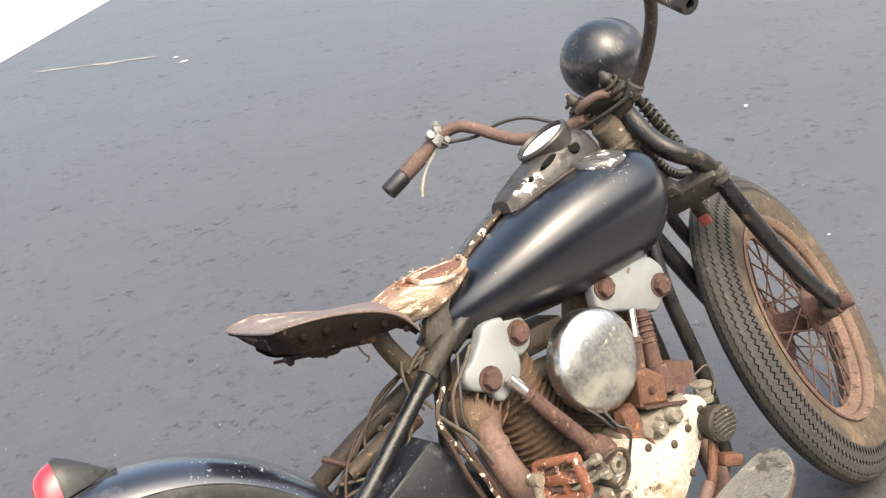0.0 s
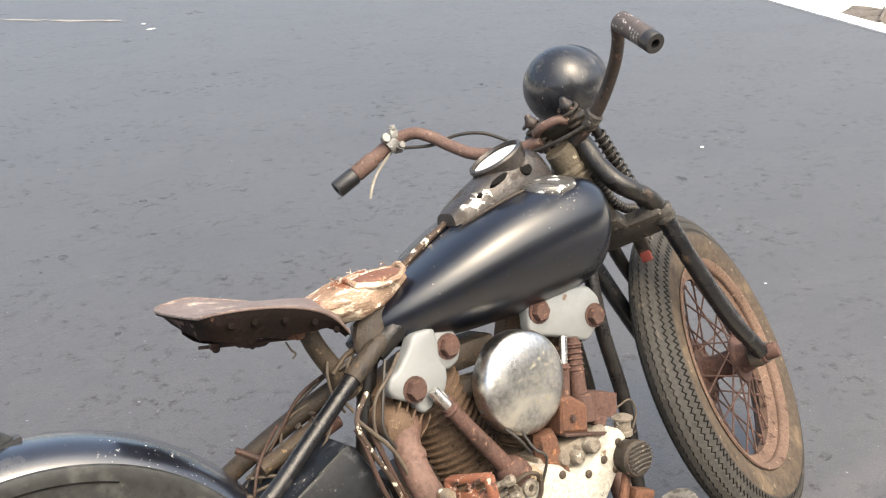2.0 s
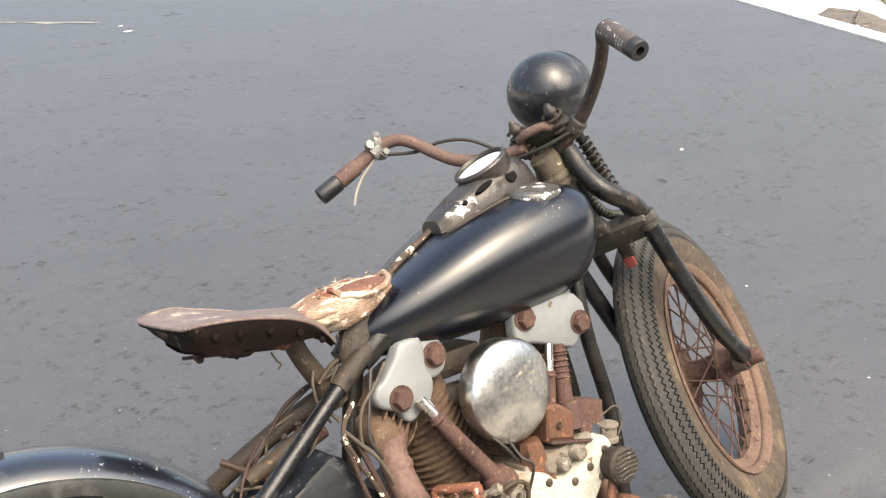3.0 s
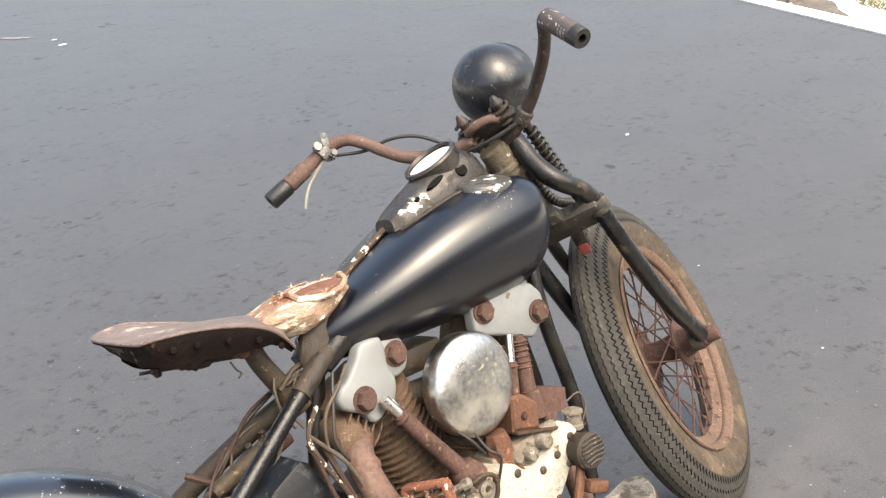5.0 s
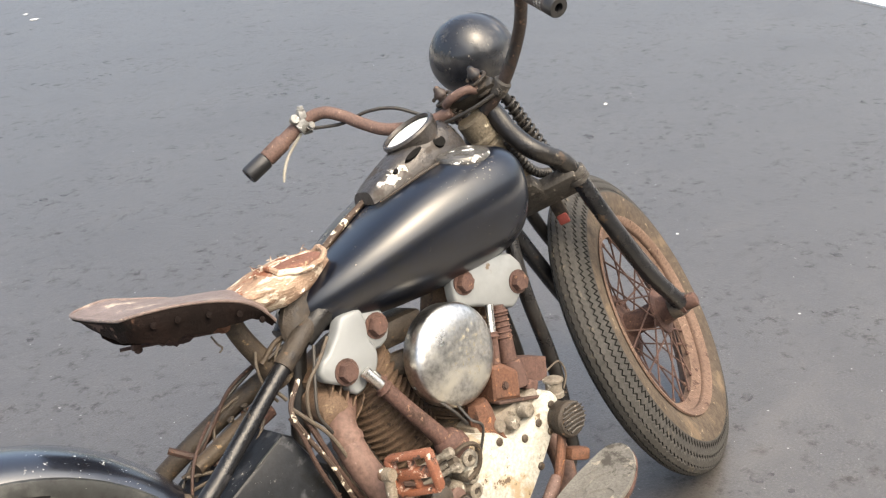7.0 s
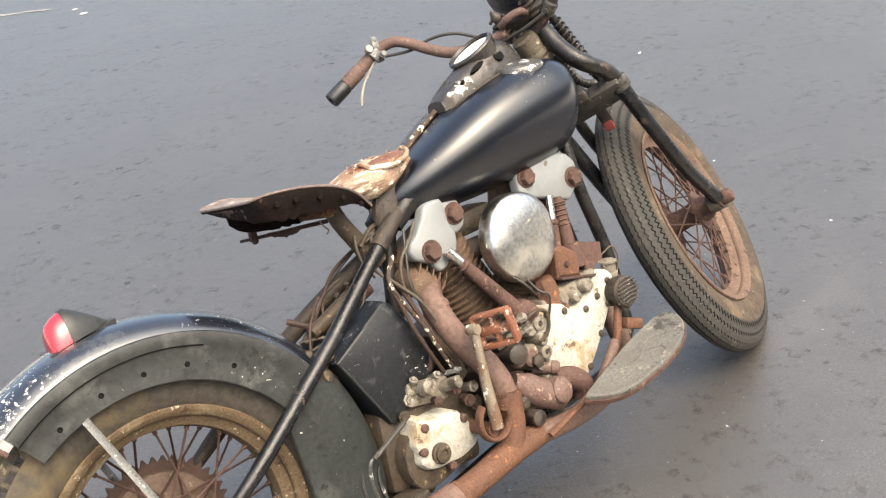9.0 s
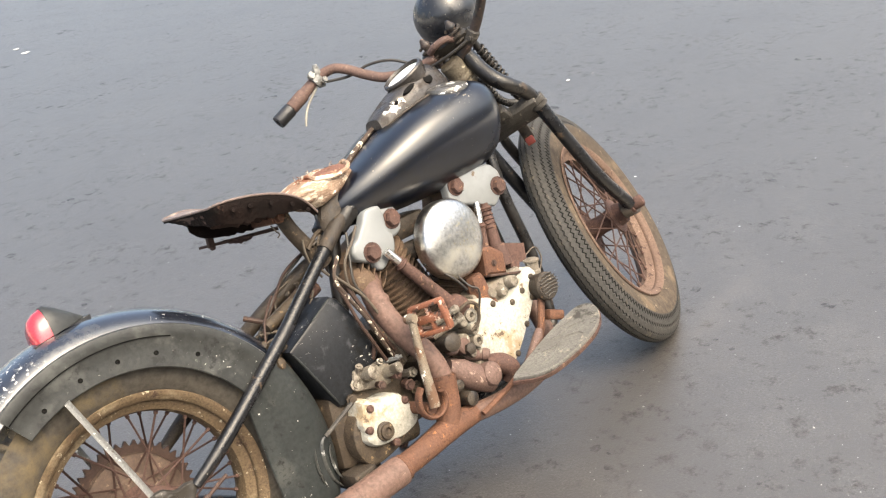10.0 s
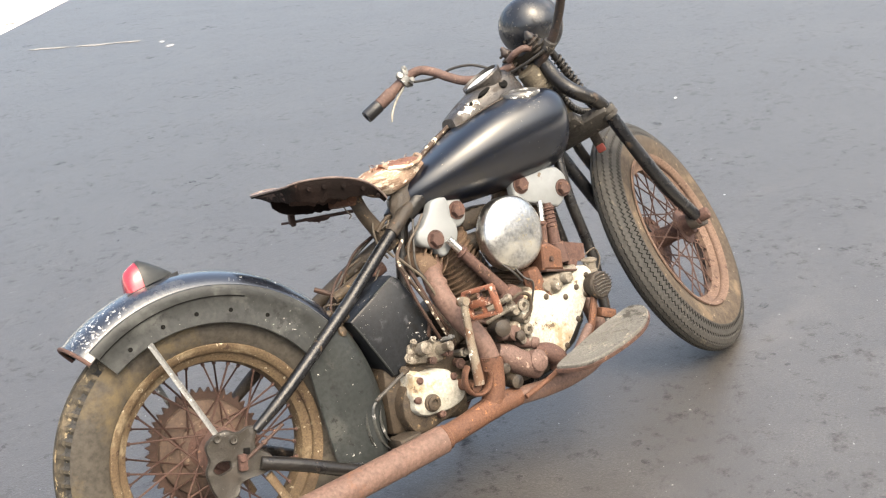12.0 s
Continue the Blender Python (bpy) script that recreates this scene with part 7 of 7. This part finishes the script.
# wires and cables
for pts, r, mt, lb in (
        ([(0.545, -0.085, 0.615), (0.508, -0.106, 0.580), (0.522, -0.110, 0.526), (0.545, -0.110, 0.472), (0.566, -0.110, 0.400), (0.588, -0.108, 0.343)], 0.0042, FLAKED_ROD, "brown rod with pale flaking paint"),
        ([(0.505, -0.102, 0.570), (0.512, -0.108, 0.540), (0.522, -0.110, 0.480), (0.540, -0.108, 0.420), (0.560, -0.10, 0.370)], 0.0040, DARK_RUST, "rusty control rod"),
        ([(0.530, -0.098, 0.560), (0.545, -0.105, 0.500), (0.562, -0.105, 0.440), (0.59, -0.10, 0.38)], 0.0050, DARK_RUST, "rusty control rod"),
        ([(0.625, -0.070, 0.655), (0.590, -0.088, 0.630), (0.555, -0.092, 0.600), (0.543, -0.092, 0.555), (0.548, -0.096, 0.508)], 0.0030, WIRE, "old wire"),
        ([(0.600, -0.065, 0.650), (0.575, -0.082, 0.600), (0.560, -0.088, 0.550), (0.575, -0.088, 0.51)], 0.0030, BLACK_WIRE, "black wire"),
        ([(0.600, -0.010, 0.690), (0.560, -0.02, 0.660), (0.545, -0.026, 0.640), (0.524, -0.03, 0.612), (0.538, -0.04, 0.578)], 0.0032, WIRE, "loose wire"),
        ([(0.556, 0.040, 0.640), (0.535, 0.050, 0.626), (0.473, 0.055, 0.593), (0.422, 0.05, 0.552), (0.374, 0.045, 0.512), (0.34, 0.03, 0.48)], 0.0032, BLACK_WIRE, "black wire"),
        ([(0.520, 0.045, 0.600), (0.455, 0.055, 0.575), (0.43, 0.045, 0.53), (0.40, 0.03, 0.50), (0.35, 0.02, 0.475)], 0.0028, WIRE, "loose wire"),
        ([(0.50, -0.02, 0.56), (0.47, -0.03, 0.535), (0.42, -0.02, 0.512), (0.36, 0.0, 0.50)], 0.0028, WIRE, "loose wire"),
        ([(0.800, -0.110, 0.480), (0.800, -0.150, 0.440), (0.815, -0.160, 0.420), (0.800, -0.150, 0.370)], 0.0026, BLACK_WIRE, "black wire"),
        ([(0.740, -0.10, 0.520), (0.775, -0.135, 0.470), (0.80, -0.14, 0.43)], 0.0030, BLACK_WIRE, "black wire"),
        ([(0.425, -0.132, 0.338), (0.385, -0.130, 0.3215), (0.345, -0.128, 0.305)], 0.0048, CROWN, "thin steel rod"),
        ([(1.045, -0.09, 0.42), (1.075, -0.10, 0.43), (1.085, -0.10, 0.40), (1.07, -0.10, 0.375)], 0.0020, WIRE, "bent wire")):
    g = Geo()
    tube(g, pts, r, 8)
    g.part("cable", mt, bike, lb)
for pts, r, mt, lb in (
        ([(0.520, -0.020, 0.668), (0.510, -0.030, 0.646), (0.513, -0.030, 0.608), (0.527, -0.030, 0.580)], 0.0026, WIRE, "loose wire"),
        ([(0.640, -0.022, 0.668), (0.623, -0.020, 0.663), (0.566, -0.020, 0.657), (0.536, -0.020, 0.649)], 0.0045, DARK_GREASE, "greasy cable"),
        ([(0.600, -0.02, 0.690), (0.590, -0.020, 0.675), (0.557, -0.020, 0.669), (0.524, -0.020, 0.645)], 0.0050, GREASE, "greasy cable"),
        ([(0.560, 0.045, 0.640), (0.490, 0.050, 0.612), (0.442, 0.050, 0.566), (0.382, 0.050, 0.505)], 0.0035, DARK_RUST, "dusty cable"),
        ([(0.360, 0.010, 0.520), (0.400, 0.0, 0.512), (0.434, 0.000, 0.499), (0.491, 0.000, 0.511)], 0.0030, WIRE, "loose wire"),
        ([(0.360, 0.030, 0.515), (0.418, 0.020, 0.532), (0.476, 0.020, 0.531), (0.516, 0.020, 0.513)], 0.0036, GREASE, "dusty cable"),
        ([(0.380, 0.03, 0.500), (0.395, 0.02, 0.530), (0.430, 0.02, 0.545), (0.455, 0.01, 0.515)], 0.0026, WIRE, "loose wire"),
        ([(0.345, -0.03, 0.500), (0.365, -0.02, 0.540), (0.395, 0.0, 0.565), (0.430, 0.03, 0.580)], 0.0028, DARK_RUST, "thin rusty wire"),
        ([(0.508, -0.104, 0.586), (0.530, -0.108, 0.556), (0.556, -0.110, 0.520), (0.575, -0.112, 0.470), (0.592, -0.112, 0.400), (0.60, -0.11, 0.35)], 0.0034, WIRE, "old wire")):
    g = Geo()
    tube(g, pts, r, 8)
    g.part("cable", mt, bike, lb)
g = Geo()
tube(g, [(0.484, 0.02, 0.546), (0.532, 0.02, 0.561)], [0.017, 0.017], 14, 1)
g.part("rusty_cylinder", RUST_MAT, bike, "rusty cylinder between the stays")
for a, b in (((0.488, 0.02, 0.556), (0.491, 0.02, 0.583)), ((0.480, 0.02, 0.548), (0.462, 0.02, 0.571))):
    g = Geo()
    tube(g, [a, b], [0.004, 0.003], 8, 1)
    lathe(g, [(0.005, -0.003), (0.007, 0), (0.005, 0.003)], axis(b, Vector(b) - Vector(a)), 8)
    g.part("terminal_pin", DARK_GREASE, bike)
for c, r in (((0.330, -0.050, 0.505), 0.011), ((0.346, -0.055, 0.494), 0.013), ((0.366, -0.055, 0.485), 0.012)):
    g = Geo()
    lathe(g, [(r * 0.7, -0.02), (r, -0.012), (r * 1.05, 0.004), (r * 0.8, 0.012), (r * 0.3, 0.015)], axis(c, (-0.3, -0.6, 0.7)), 12)
    g.part("grease_cup", GREASE, bike, "dusty grease cup")
# coil and bits between the stays
g = Geo()
tube(g, [(0.378, 0.005, 0.528), (0.44, 0.01, 0.545), (0.490, 0.015, 0.560)], [0.013, 0.015, 0.015], 12)
g.part("ignition_coil", GREASE, bike, "dusty brown coil between the stays")
g = Geo()
lathe(g, [(0.010, 0), (0.016, 0.004), (0.016, 0.036), (0.012, 0.042)], axis((0.488, 0.03, 0.556), (0.8, 0, 0.12)), 16)
g.part("coil_end", RUST_ORANGE, bike, "orange rusty cylinder end")
g = Geo()
tube(g, [(0.36, 0.05, 0.56), (0.40, 0.02, 0.53), (0.43, -0.02, 0.505)], 0.006, 8)
g.part("bracket_bar", DARK_RUST, bike, "rusty bracket bar")
# another added dark mass, to close the gap between the stays
g = Geo()
block(g, (0.14, 0.10, 0.03), Matrix.Translation((0.41, 0.0, 0.480)) @ Matrix.Rotation(radians(-34), 4, "Y"), 0.008)
g.part("battery_tray", DARK_GREASE, bike, "dark filler mass in place of a battery tray")
g = Geo()
lathe(g, [(0.008, 0), (0.012, 0.004), (0.012, 0.02), (0.006, 0.026)], axis((0.335, -0.05, 0.475), (0.3, -0.6, 0.4)), 12)
lathe(g, [(0.010, 0), (0.014, 0.004), (0.014, 0.03), (0.006, 0.036)], axis((0.32, -0.06, 0.462), (0.5, -0.6, 0.2)), 12)
g.part("terminal", GREASE, bike, "dusty terminal")

# side stand, on the far side
g = Geo()
tube(g, [(0.72, 0.13, 0.14), (0.70, 0.24, 0.02), (0.70, 0.285, -0.075)], 0.011, 10, 1)
g.part("side_stand", RUST_MAT, bike, "rusty side stand")
